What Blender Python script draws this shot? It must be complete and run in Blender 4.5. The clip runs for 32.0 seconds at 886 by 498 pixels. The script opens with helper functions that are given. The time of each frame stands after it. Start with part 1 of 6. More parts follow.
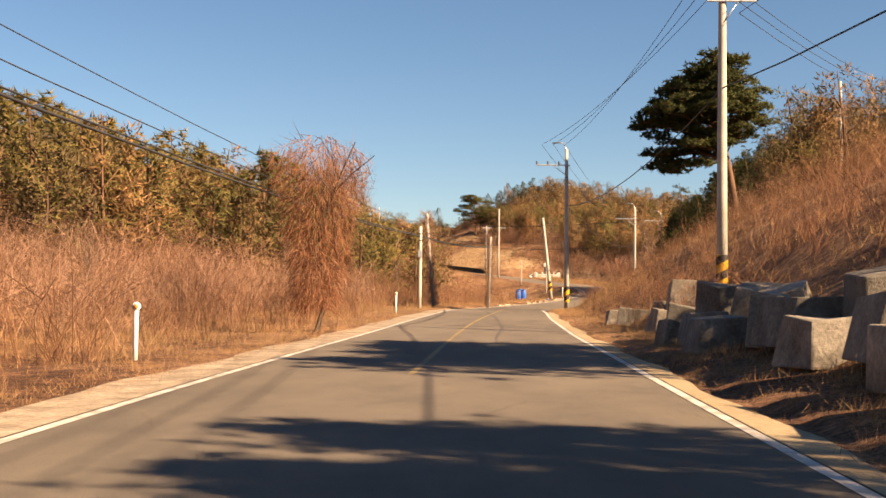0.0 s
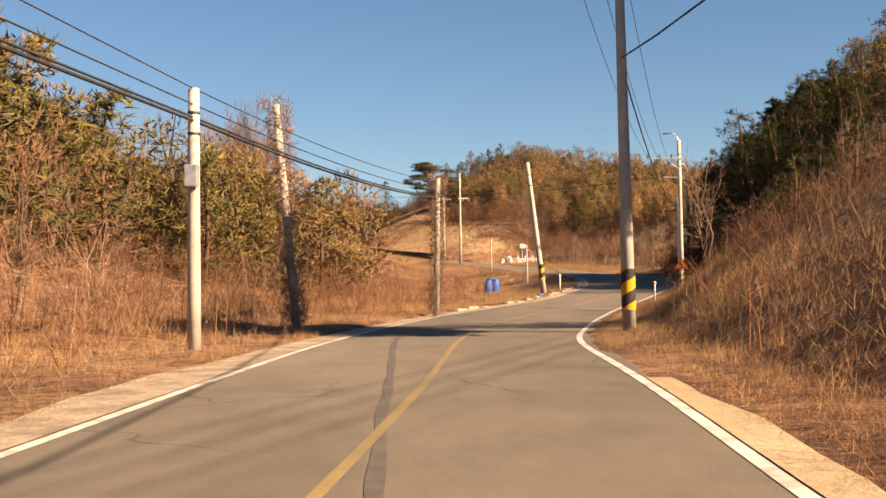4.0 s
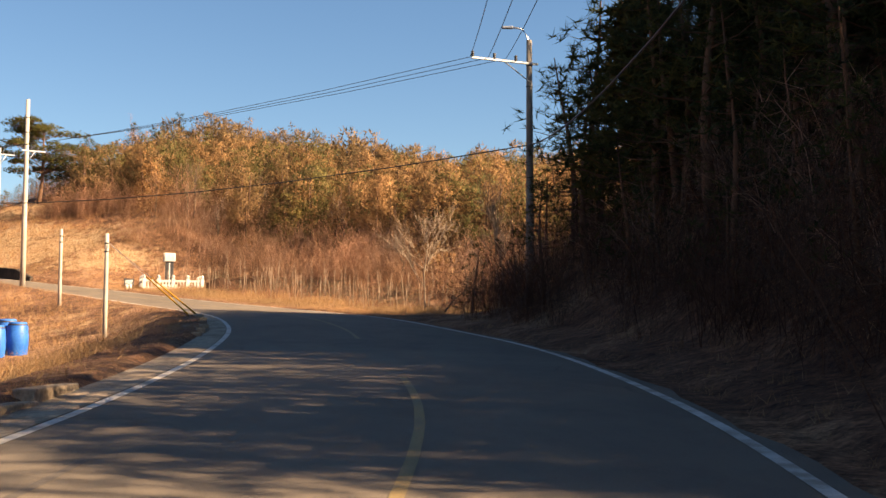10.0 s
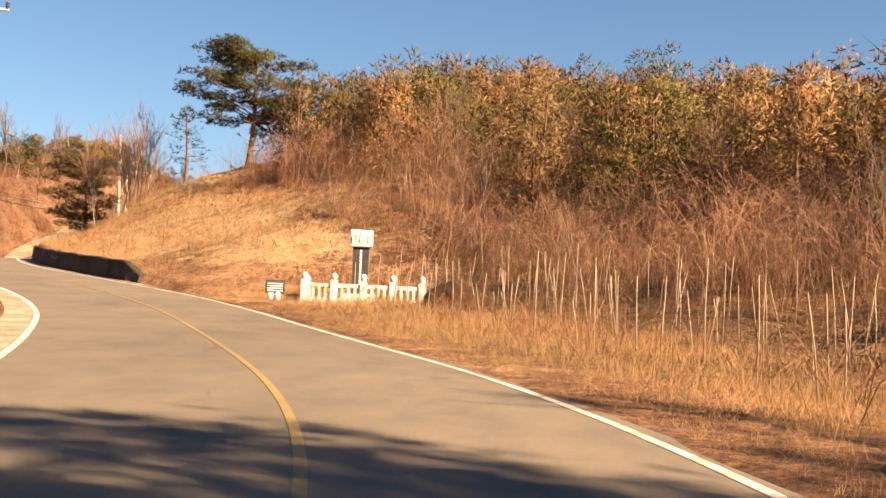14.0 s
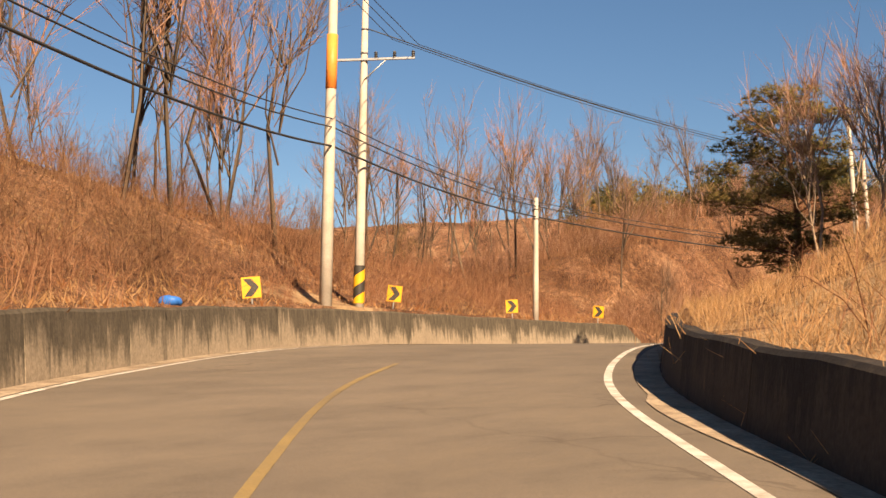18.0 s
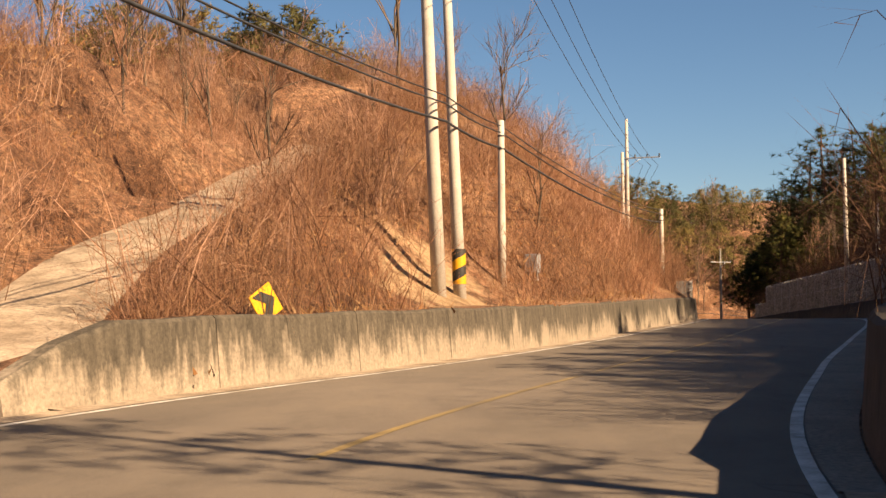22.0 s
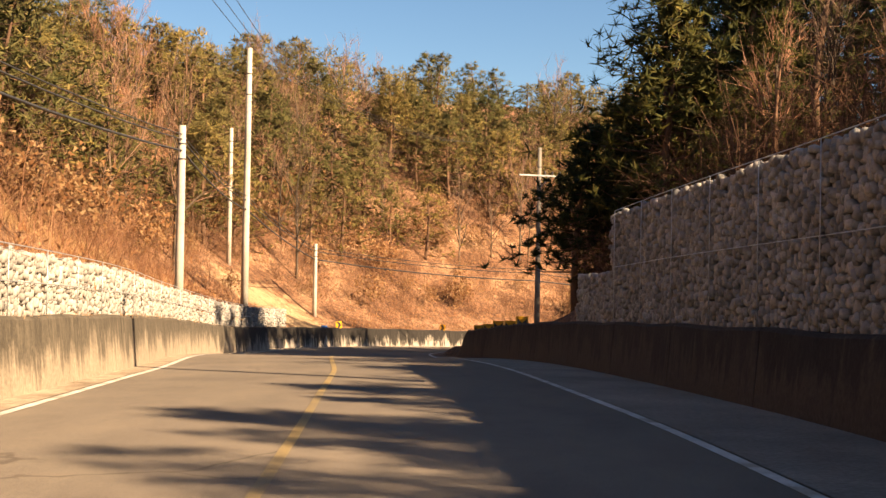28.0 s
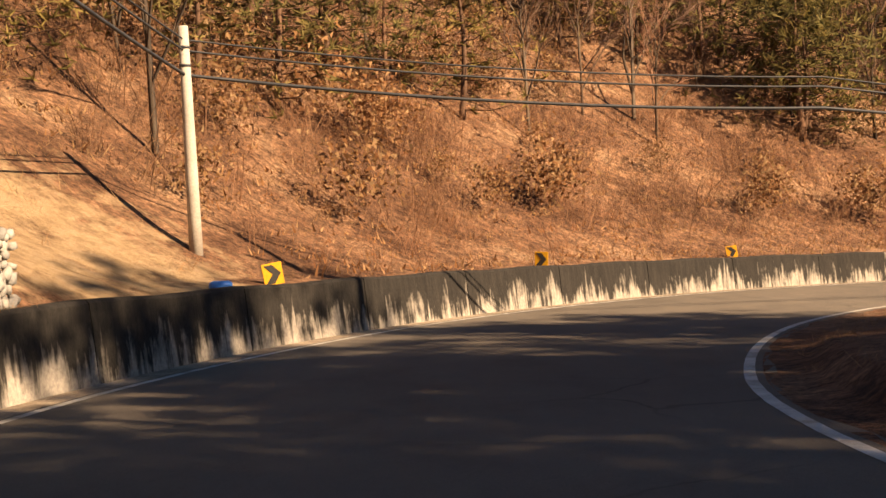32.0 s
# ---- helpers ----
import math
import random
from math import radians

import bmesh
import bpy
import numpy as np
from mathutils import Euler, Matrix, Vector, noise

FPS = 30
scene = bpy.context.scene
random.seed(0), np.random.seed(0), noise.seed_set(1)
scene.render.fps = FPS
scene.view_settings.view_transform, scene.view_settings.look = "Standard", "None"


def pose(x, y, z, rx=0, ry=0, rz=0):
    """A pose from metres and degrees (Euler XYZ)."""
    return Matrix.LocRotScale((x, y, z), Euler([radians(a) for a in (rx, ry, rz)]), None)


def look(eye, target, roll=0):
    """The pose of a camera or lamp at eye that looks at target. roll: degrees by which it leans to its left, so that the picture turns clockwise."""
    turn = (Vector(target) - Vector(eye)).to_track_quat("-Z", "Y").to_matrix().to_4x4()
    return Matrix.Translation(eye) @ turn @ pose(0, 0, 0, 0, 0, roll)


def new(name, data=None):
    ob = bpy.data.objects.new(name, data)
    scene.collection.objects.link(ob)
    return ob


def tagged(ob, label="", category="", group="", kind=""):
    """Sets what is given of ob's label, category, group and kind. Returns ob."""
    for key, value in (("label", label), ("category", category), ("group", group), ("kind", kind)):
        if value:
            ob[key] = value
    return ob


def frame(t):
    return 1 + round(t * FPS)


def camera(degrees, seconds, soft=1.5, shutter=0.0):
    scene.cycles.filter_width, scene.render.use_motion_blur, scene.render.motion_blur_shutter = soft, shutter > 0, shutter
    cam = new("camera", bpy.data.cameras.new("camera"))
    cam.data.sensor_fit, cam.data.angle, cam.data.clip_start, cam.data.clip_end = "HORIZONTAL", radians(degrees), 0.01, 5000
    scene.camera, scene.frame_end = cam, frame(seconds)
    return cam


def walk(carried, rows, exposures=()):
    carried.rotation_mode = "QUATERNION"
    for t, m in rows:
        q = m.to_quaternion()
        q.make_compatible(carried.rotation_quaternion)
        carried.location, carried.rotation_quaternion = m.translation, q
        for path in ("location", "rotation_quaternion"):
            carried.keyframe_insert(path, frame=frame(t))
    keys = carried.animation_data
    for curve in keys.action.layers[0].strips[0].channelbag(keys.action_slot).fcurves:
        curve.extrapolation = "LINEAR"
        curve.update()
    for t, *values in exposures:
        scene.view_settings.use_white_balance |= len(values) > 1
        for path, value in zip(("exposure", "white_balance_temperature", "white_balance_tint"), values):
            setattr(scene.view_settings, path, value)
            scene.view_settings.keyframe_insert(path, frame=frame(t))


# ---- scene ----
cam = camera(41.7, 32.0)
PATH = [
    (0, (4.673, 3.43, -1.753), (4.62, 5.425, -1.635), 0.9),
    (0.5, (4.736, 9.288, -1.599), (4.693, 11.284, -1.472), 0.3),
    (1, (4.809, 15.143, -1.443), (4.78, 17.139, -1.318), 0.2),
    (1.5, (4.931, 20.99, -1.289), (4.912, 22.986, -1.157), -0.0),
    (2, (5.118, 26.8, -1.142), (5.105, 28.797, -1.019), 0.1),
    (2.5, (5.349, 32.577, -1.006), (5.338, 34.573, -0.886), -0.1),
    (3, (5.488, 38.371, -0.864), (5.478, 40.367, -0.737), -0.3),
    (3.5, (5.689, 44.184, -0.721), (5.688, 46.181, -0.607), -0.5),
    (5.5, (7.457, 67.607, 0.013), (7.495, 69.605, 0.107), -0.3),
    (6, (7.848, 73.512, 0.108), (7.915, 75.508, 0.206), 0.3),
    (6.5, (8.37, 79.477, 0.193), (8.493, 81.471, 0.285), 0.1),
    (7, (9.05, 85.386, 0.246), (9.245, 87.374, 0.35), -1.1),
    (7.5, (9.997, 91.237, 0.34), (10.27, 93.214, 0.46), -1.4),
    (8, (11.235, 97.252, 0.487), (11.589, 99.217, 0.611), -1.0),
    (8.5, (12.754, 103.354, 0.703), (13.169, 105.305, 0.838), -0.2),
    (9, (14.387, 109.419, 0.932), (14.815, 111.368, 1.065), -0.3),
    (9.5, (15.957, 115.522, 1.273), (16.4, 117.466, 1.435), -0.2),
    (10, (17.36, 121.315, 1.564), (17.815, 123.256, 1.728), 0.1),
    (10.5, (18.858, 126.817, 1.846), (19.291, 128.762, 2.019), -0.0),
    (11, (20.199, 132.104, 2.138), (20.58, 134.06, 2.313), 0.3),
    (11.5, (21.235, 137.351, 2.422), (21.551, 139.317, 2.606), 1.7),
    (12, (21.932, 142.669, 2.686), (22.18, 144.647, 2.856), 2.0),
    (12.5, (22.727, 148.229, 2.985), (22.899, 150.213, 3.169), 2.0),
    (13, (23.091, 154.095, 3.277), (23.179, 156.087, 3.436), 1.6),
    (13.5, (23.377, 159.9, 3.572), (23.354, 161.893, 3.741), 1.6),
    (14, (23.284, 165.625, 3.877), (23.128, 167.611, 4.053), 2.3),
    (14.5, (22.719, 171.214, 4.184), (22.383, 173.178, 4.36), 1.9),
    (15, (21.649, 176.68, 4.501), (21.14, 178.605, 4.683), 1.0),
    (15.5, (20.102, 182.092, 4.834), (19.429, 183.966, 5.017), 1.0),
    (17.5, (10.342, 202.794, 6.699), (9.19, 204.411, 6.941), 1.2),
    (18, (7.039, 207.564, 7.227), (5.779, 209.098, 7.473), 0.8),
    (18.5, (3.691, 212.26, 7.73), (2.407, 213.774, 7.973), -1.5),
    (19, (0.307, 216.865, 8.225), (-0.968, 218.385, 8.472), -1.7),
    (19.5, (-2.945, 221.478, 8.729), (-4.125, 223.075, 8.967), -1.6),
    (20, (-6.009, 226.181, 9.223), (-7.037, 227.881, 9.449), -2.0),
    (20.5, (-8.527, 231.314, 9.686), (-9.394, 233.104, 9.895), -1.9),
    (21, (-10.454, 236.667, 10.05), (-11.156, 238.531, 10.231), -1.8),
    (21.5, (-11.918, 242.068, 10.331), (-12.438, 243.992, 10.492), -0.7),
    (22, (-12.741, 247.69, 10.553), (-13.048, 249.662, 10.687), -0.2),
    (22.5, (-13.049, 253.382, 10.728), (-13.142, 255.377, 10.848), -0.3),
    (23, (-12.685, 259.217, 10.917), (-12.597, 261.211, 11.041), -0.2),
    (23.5, (-11.962, 265.07, 11.079), (-11.716, 267.051, 11.202), -0.0),
    (24, (-10.916, 270.898, 11.236), (-10.61, 272.87, 11.363), 0.3),
    (24.5, (-9.815, 276.707, 11.387), (-9.487, 278.676, 11.516), 0.7),
    (26.5, (-5.453, 300.093, 12.124), (-5.201, 302.073, 12.255), 2.5),
    (27, (-4.564, 306.022, 12.238), (-4.426, 308.015, 12.342), 2.2),
    (27.5, (-4.072, 311.997, 12.283), (-4.06, 313.995, 12.36), 1.8),
    (28, (-3.922, 317.927, 12.264), (-4.027, 319.924, 12.308), 1.1),
    (28.5, (-4.243, 323.901, 12.171), (-4.466, 325.889, 12.192), 0.7),
    (29, (-4.925, 329.889, 12.009), (-5.238, 331.864, 12.009), 0.4),
    (29.5, (-5.674, 335.747, 11.853), (-5.993, 337.721, 11.844), -0.2),
    (30, (-6.796, 341.497, 11.634), (-7.093, 343.475, 11.619), -0.0),
    (30.5, (-7.969, 347.16, 11.383), (-8.228, 349.143, 11.354), -0.6),
    (31, (-8.905, 352.72, 11.082), (-9.092, 354.711, 11.028), -1.2),
    (31.5, (-9.351, 358.135, 10.745), (-9.472, 360.13, 10.681), -1.8),
    (32, (-9.688, 363.209, 10.38), (-9.737, 365.207, 10.303), -2.9),
]
walk(cam, [(t, look(eye, target, roll)) for t, eye, target, roll in PATH], [(0.0, 2.03, 7350, 15), (6.0, 1.9, 7050, 13), (8.5, 2.13, 7100, 13), (13.0, 2.38, 7450, 13), (16.0, 1.8, 7450, 13), (18.0, 1.67, 7200, 13), (21.0, 1.77, 7100, 13), (23.0, 1.84, 7250, 13), (24.0, 2.12, 7300, 14), (26.0, 2.2, 7450, 13), (28.0, 2.25, 7350, 12), (30.0, 2.05, 7100, 12), (32.0, 1.75, 7200, 13)])

# ---- world, sun, exposure ----
SUN_AZ = (0.88, -0.48)      # the way to the sun, level part
SUN_EL = 33.0
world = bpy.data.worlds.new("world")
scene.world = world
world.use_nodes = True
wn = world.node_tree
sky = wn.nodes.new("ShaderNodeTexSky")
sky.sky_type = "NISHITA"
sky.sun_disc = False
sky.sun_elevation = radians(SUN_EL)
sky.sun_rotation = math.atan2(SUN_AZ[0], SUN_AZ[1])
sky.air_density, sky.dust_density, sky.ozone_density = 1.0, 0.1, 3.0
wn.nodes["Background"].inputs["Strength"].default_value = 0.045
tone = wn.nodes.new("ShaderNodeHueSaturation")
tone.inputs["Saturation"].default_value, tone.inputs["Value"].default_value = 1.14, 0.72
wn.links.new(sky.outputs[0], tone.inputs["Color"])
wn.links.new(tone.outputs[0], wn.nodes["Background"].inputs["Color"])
sun_data = bpy.data.lights.new("sun", "SUN")
sun_data.energy, sun_data.angle, sun_data.color = 5.0, radians(0.55), (1.0, 0.78, 0.54)
sun = new("sun", sun_data)
ch = math.cos(radians(SUN_EL)) / math.hypot(*SUN_AZ)
sun.matrix_world = look((60, 100, 90), (60 - SUN_AZ[0] * ch, 100 - SUN_AZ[1] * ch, 90 - math.sin(radians(SUN_EL))))


# ---- materials ----


def nodes_of(name):
    m = bpy.data.materials.new(name)
    m.use_nodes = True
    t = m.node_tree
    return m, t, t.nodes["Principled BSDF"]


def ramp(t, fac, stops):
    r = t.nodes.new("ShaderNodeValToRGB")
    while len(r.color_ramp.elements) < len(stops):
        r.color_ramp.elements.new(0.5)
    for e, (p, c) in zip(r.color_ramp.elements, stops):
        e.position, e.color = p, (*c, 1)
    t.links.new(fac, r.inputs[0])
    return r.outputs[0]


def noise_tex(t, scale, detail=4.0, rough=0.6, vec=None, stretch=None):
    n = t.nodes.new("ShaderNodeTexNoise")
    n.inputs["Scale"].default_value, n.inputs["Detail"].default_value, n.inputs["Roughness"].default_value = scale, detail, rough
    if vec is None:
        vec = t.nodes.new("ShaderNodeNewGeometry").outputs["Position"]
    if stretch:
        m = t.nodes.new("ShaderNodeMapping")
        m.inputs["Scale"].default_value = stretch
        t.links.new(vec, m.inputs[0])
        vec = m.outputs[0]
    t.links.new(vec, n.inputs["Vector"])
    return n.outputs["Fac"]


def mix(t, fac, a, b, kind="MIX"):
    m = t.nodes.new("ShaderNodeMix")
    m.data_type, m.blend_type = "RGBA", kind
    for sock, v in ((m.inputs[0], fac), (m.inputs[6], a), (m.inputs[7], b)):
        if isinstance(v, (int, float)):
            sock.default_value = v
        elif isinstance(v, tuple):
            sock.default_value = (*v, 1)
        else:
            t.links.new(v, sock)
    return m.outputs[2]


def bump(t, bsdf, height, strength=0.4, distance=0.02):
    b = t.nodes.new("ShaderNodeBump")
    b.inputs["Strength"].default_value, b.inputs["Distance"].default_value = strength, distance
    t.links.new(height, b.inputs["Height"])
    t.links.new(b.outputs[0], bsdf.inputs["Normal"])


def surface(name, stops, scale, fine=None, rough=0.85, bump_by=0.4, dist=0.02, metal=0.0, stretch=None, fine_amount=0.5, vary=None):
    """Colour from a large noise, varied by a fine one and per object, with a bump."""
    m, t, b = nodes_of(name)
    big = noise_tex(t, scale, stretch=stretch)
    col = ramp(t, big, stops)
    fine_out = noise_tex(t, fine or scale * 12, 5, 0.7)
    shade = ramp(t, fine_out, [(0.3, (0.55, 0.55, 0.55)), (0.7, (1.35, 1.35, 1.35))])
    col = mix(t, fine_amount, col, mix(t, 1.0, col, shade, "MULTIPLY"))
    if vary:
        info = t.nodes.new("ShaderNodeObjectInfo")
        if vary == "island":
            info = t.nodes.new("ShaderNodeNewGeometry")
        tint = ramp(t, info.outputs["Random Per Island" if vary == "island" else "Random"], [(0.0, (0.7, 0.7, 0.7)), (0.5, (1, 1, 1)), (1.0, (1.3, 1.25, 1.2))])
        col = mix(t, 1.0, col, tint, "MULTIPLY")
    t.links.new(col, b.inputs["Base Color"])
    b.inputs["Roughness"].default_value, b.inputs["Metallic"].default_value = rough, metal
    b.inputs["Specular IOR Level"].default_value = 0.25
    if bump_by:
        bump(t, b, fine_out, bump_by, dist)
    return m


def foliage(name, stops, vary=True, rough=0.8, through_by=0.38):
    """Leaf, stem or blade: a colour for each island, shifted by each object; light passes through it in part. Massed needles turn their shading with the mass."""
    m, t, b = nodes_of(name)
    g = t.nodes.new("ShaderNodeNewGeometry")
    col = ramp(t, g.outputs["Random Per Island"], stops)
    if vary:
        o = t.nodes.new("ShaderNodeObjectInfo")
        col = mix(t, 1.0, col, ramp(t, o.outputs["Random"], [(0, (0.66, 0.75, 0.75)), (0.5, (1, 1, 1)), (1, (1.3, 1.15, 1.0))]), "MULTIPLY")
    patch = ramp(t, noise_tex(t, 0.09, 3), [(0.3, (0.7, 0.76, 0.74)), (0.7, (1.3, 1.2, 1.12))])
    col = mix(t, 1.0, col, patch, "MULTIPLY")
    t.links.new(col, b.inputs["Base Color"])
    b.inputs["Roughness"].default_value = rough
    b.inputs["Specular IOR Level"].default_value = 0.15
    at = t.nodes.new("ShaderNodeAttribute")
    at.attribute_name = "mass"
    turn = t.nodes.new("ShaderNodeVectorTransform")
    turn.vector_type, turn.convert_from, turn.convert_to = "VECTOR", "OBJECT", "WORLD"
    t.links.new(at.outputs["Vector"], turn.inputs[0])
    own = t.nodes.new("ShaderNodeVectorMath")
    own.operation = "MULTIPLY_ADD"
    own.inputs[1].default_value = (0.45, 0.45, 0.45)
    t.links.new(g.outputs["Normal"], own.inputs[0])
    t.links.new(turn.outputs[0], own.inputs[2])
    even = t.nodes.new("ShaderNodeVectorMath")
    even.operation = "NORMALIZE"
    t.links.new(own.outputs[0], even.inputs[0])
    t.links.new(even.outputs[0], b.inputs["Normal"])
    tr = t.nodes.new("ShaderNodeBsdfTranslucent")
    t.links.new(col, tr.inputs["Color"])
    both = t.nodes.new("ShaderNodeMixShader")
    both.inputs[0].default_value = through_by
    t.links.new(b.outputs[0], both.inputs[1])
    t.links.new(tr.outputs[0], both.inputs[2])
    t.links.new(both.outputs[0], t.nodes["Material Output"].inputs["Surface"])
    return m


M = {}


def worn_asphalt():
    """Grey-brown asphalt with large patches, worn mottling, grit and fine cracks."""
    m, t, b = nodes_of("asphalt")
    col = ramp(t, noise_tex(t, 0.11, 4, 0.6, stretch=(1, 0.35, 1)), [(0.34, (0.100, 0.082, 0.064)), (0.66, (0.144, 0.118, 0.092))])
    col = mix(t, 0.8, col, mix(t, 1.0, col, ramp(t, noise_tex(t, 0.9, 6, 0.7, stretch=(1, 0.5, 1)), [(0.35, (0.78, 0.78, 0.79)), (0.5, (1, 1, 1)), (0.65, (1.16, 1.14, 1.1))]), "MULTIPLY"))
    grit = noise_tex(t, 70, 4, 0.75)
    col = mix(t, 0.7, col, mix(t, 1.0, col, ramp(t, grit, [(0.32, (0.6, 0.6, 0.6)), (0.68, (1.35, 1.33, 1.3))]), "MULTIPLY"))
    v = t.nodes.new("ShaderNodeTexVoronoi")
    v.feature = "DISTANCE_TO_EDGE"
    v.inputs["Scale"].default_value = 0.35
    wob = t.nodes.new("ShaderNodeVectorMath")
    wob.operation = "ADD"
    pos = t.nodes.new("ShaderNodeNewGeometry").outputs["Position"]
    n = t.nodes.new("ShaderNodeTexNoise")
    n.inputs["Scale"].default_value, n.inputs["Detail"].default_value = 0.8, 4
    t.links.new(pos, n.inputs["Vector"])
    t.links.new(pos, wob.inputs[0])
    t.links.new(n.outputs["Color"], wob.inputs[1])
    t.links.new(wob.outputs[0], v.inputs["Vector"])
    crack = ramp(t, v.outputs["Distance"], [(0.004, (0.62, 0.6, 0.58)), (0.011, (1, 1, 1))])
    some = ramp(t, noise_tex(t, 0.13, 2), [(0.5, (0, 0, 0)), (0.62, (1, 1, 1))])
    col = mix(t, some, col, mix(t, 1.0, col, crack, "MULTIPLY"))
    t.links.new(col, b.inputs["Base Color"])
    b.inputs["Roughness"].default_value = 0.88
    b.inputs["Specular IOR Level"].default_value = 0.25
    bump(t, b, grit, 0.5, 0.01)
    return m


M["asphalt"] = worn_asphalt()
M["white_paint"] = surface("worn_white_paint", [(0.36, (0.27, 0.235, 0.19)), (0.5, (0.42, 0.385, 0.34)), (0.7, (0.56, 0.525, 0.48))], 2.2, 40, 0.7, 0.2, 0.005)
M["yellow_paint"] = surface("worn_yellow_paint", [(0.30, (0.13, 0.10, 0.06)), (0.6, (0.225, 0.158, 0.062))], 0.4, 40, 0.7, 0.2, 0.005)
M["apron"] = surface("sandy_concrete", [(0.3, (0.15, 0.11, 0.075)), (0.5, (0.26, 0.20, 0.14)), (0.7, (0.36, 0.285, 0.205))], 1.5, 14, 0.9, 0.7, 0.03, fine_amount=0.9)
M["sand"] = surface("bare_sand", [(0.3, (0.252, 0.180, 0.102)), (0.7, (0.348, 0.270, 0.168))], 0.5, 9, 0.95, 0.6, 0.05)


def hillside():
    """Leaf litter, soil and dry grass, with bare sand where the slope has slipped."""
    m, t, b = nodes_of("dry_grass_soil")
    big = ramp(t, noise_tex(t, 0.3, 5, 0.65), [(0.32, (0.076, 0.038, 0.021)), (0.47, (0.138, 0.075, 0.045)), (0.58, (0.212, 0.125, 0.076)), (0.7, (0.281, 0.187, 0.120))])
    fine = noise_tex(t, 3.2, 6, 0.75)
    leaf = noise_tex(t, 11, 6, 0.8)
    col = mix(t, 1.0, big, ramp(t, fine, [(0.35, (0.42, 0.38, 0.36)), (0.5, (0.95, 0.93, 0.9)), (0.65, (1.6, 1.5, 1.4))]), "MULTIPLY")
    col = mix(t, 0.85, col, mix(t, 1.0, col, ramp(t, leaf, [(0.38, (0.35, 0.32, 0.3)), (0.62, (1.65, 1.55, 1.45))]), "MULTIPLY"))
    at = t.nodes.new("ShaderNodeAttribute")
    at.attribute_name = "bare"
    add = t.nodes.new("ShaderNodeMath")
    add.operation = "MULTIPLY_ADD"
    add.inputs[1].default_value, add.inputs[2].default_value = 1.8, -0.4
    t.links.new(noise_tex(t, 0.9, 6, 0.7), add.inputs[0])
    sub = t.nodes.new("ShaderNodeMath")
    sub.operation = "SUBTRACT"
    t.links.new(at.outputs["Fac"], sub.inputs[0])
    t.links.new(add.outputs[0], sub.inputs[1])
    mask = ramp(t, sub.outputs[0], [(0.0, (0, 0, 0)), (0.3, (1, 1, 1))])
    sand = ramp(t, fine, [(0.3, (0.227, 0.143, 0.075)), (0.5, (0.350, 0.236, 0.130)), (0.7, (0.422, 0.295, 0.180))])
    col = mix(t, mask, col, sand)
    t.links.new(col, b.inputs["Base Color"])
    b.inputs["Roughness"].default_value = 0.95
    b.inputs["Specular IOR Level"].default_value = 0.2
    tall = t.nodes.new("ShaderNodeMath")
    tall.operation = "MULTIPLY_ADD"
    tall.inputs[1].default_value = 0.35
    t.links.new(leaf, tall.inputs[0])
    t.links.new(fine, tall.inputs[2])
    bump(t, b, tall.outputs[0], 0.9, 0.22)
    return m


M["ground"] = hillside()


def streaked(name, dark, light, low, run_by=0.6, top=1.5, wide=1.5, more=0.0):
    """Concrete stained dark from its top downwards, with paler drips and a paler foot."""
    m, t, b = nodes_of(name)
    gen = t.nodes.new("ShaderNodeTexCoord").outputs["Generated"]
    sep = t.nodes.new("ShaderNodeSeparateXYZ")
    t.links.new(gen, sep.inputs[0])
    run = noise_tex(t, wide, 6, 0.65, stretch=(1, 1, 0.3))
    drip = noise_tex(t, 7, 4, 0.6, stretch=(1, 1, 0.08))
    patch = noise_tex(t, 1.1, 5, 0.65)
    fine = noise_tex(t, 16, 5, 0.7)

    def madd(x, k, y):
        n = t.nodes.new("ShaderNodeMath")
        n.operation = "MULTIPLY_ADD"
        t.links.new(x, n.inputs[0])
        n.inputs[1].default_value = k
        if isinstance(y, float):
            n.inputs[2].default_value = y
        else:
            t.links.new(y, n.inputs[2])
        return n.outputs[0]

    level = madd(run, run_by * 2.2, madd(drip, 1.5, madd(patch, 1.3, madd(sep.outputs["Z"], top, -1.1 * run_by - 1.4 - top / 2 + more))))
    mask = ramp(t, level, [(low - 0.3, (0, 0, 0)), (low + 0.36, (1, 1, 1))])
    body = ramp(t, patch, [(0.3, tuple(c * 0.75 for c in light)), (0.7, light)])
    stain = ramp(t, drip, [(0.35, dark), (0.7, tuple(c * 2.2 for c in dark))])
    col = mix(t, mask, body, stain)
    col = mix(t, 0.8, col, mix(t, 1.0, col, ramp(t, fine, [(0.3, (0.55, 0.55, 0.55)), (0.7, (1.35, 1.35, 1.35))]), "MULTIPLY"))
    t.links.new(col, b.inputs["Base Color"])
    b.inputs["Roughness"].default_value = 0.9
    b.inputs["Specular IOR Level"].default_value = 0.25
    bump(t, b, fine, 0.6, 0.02)
    return m


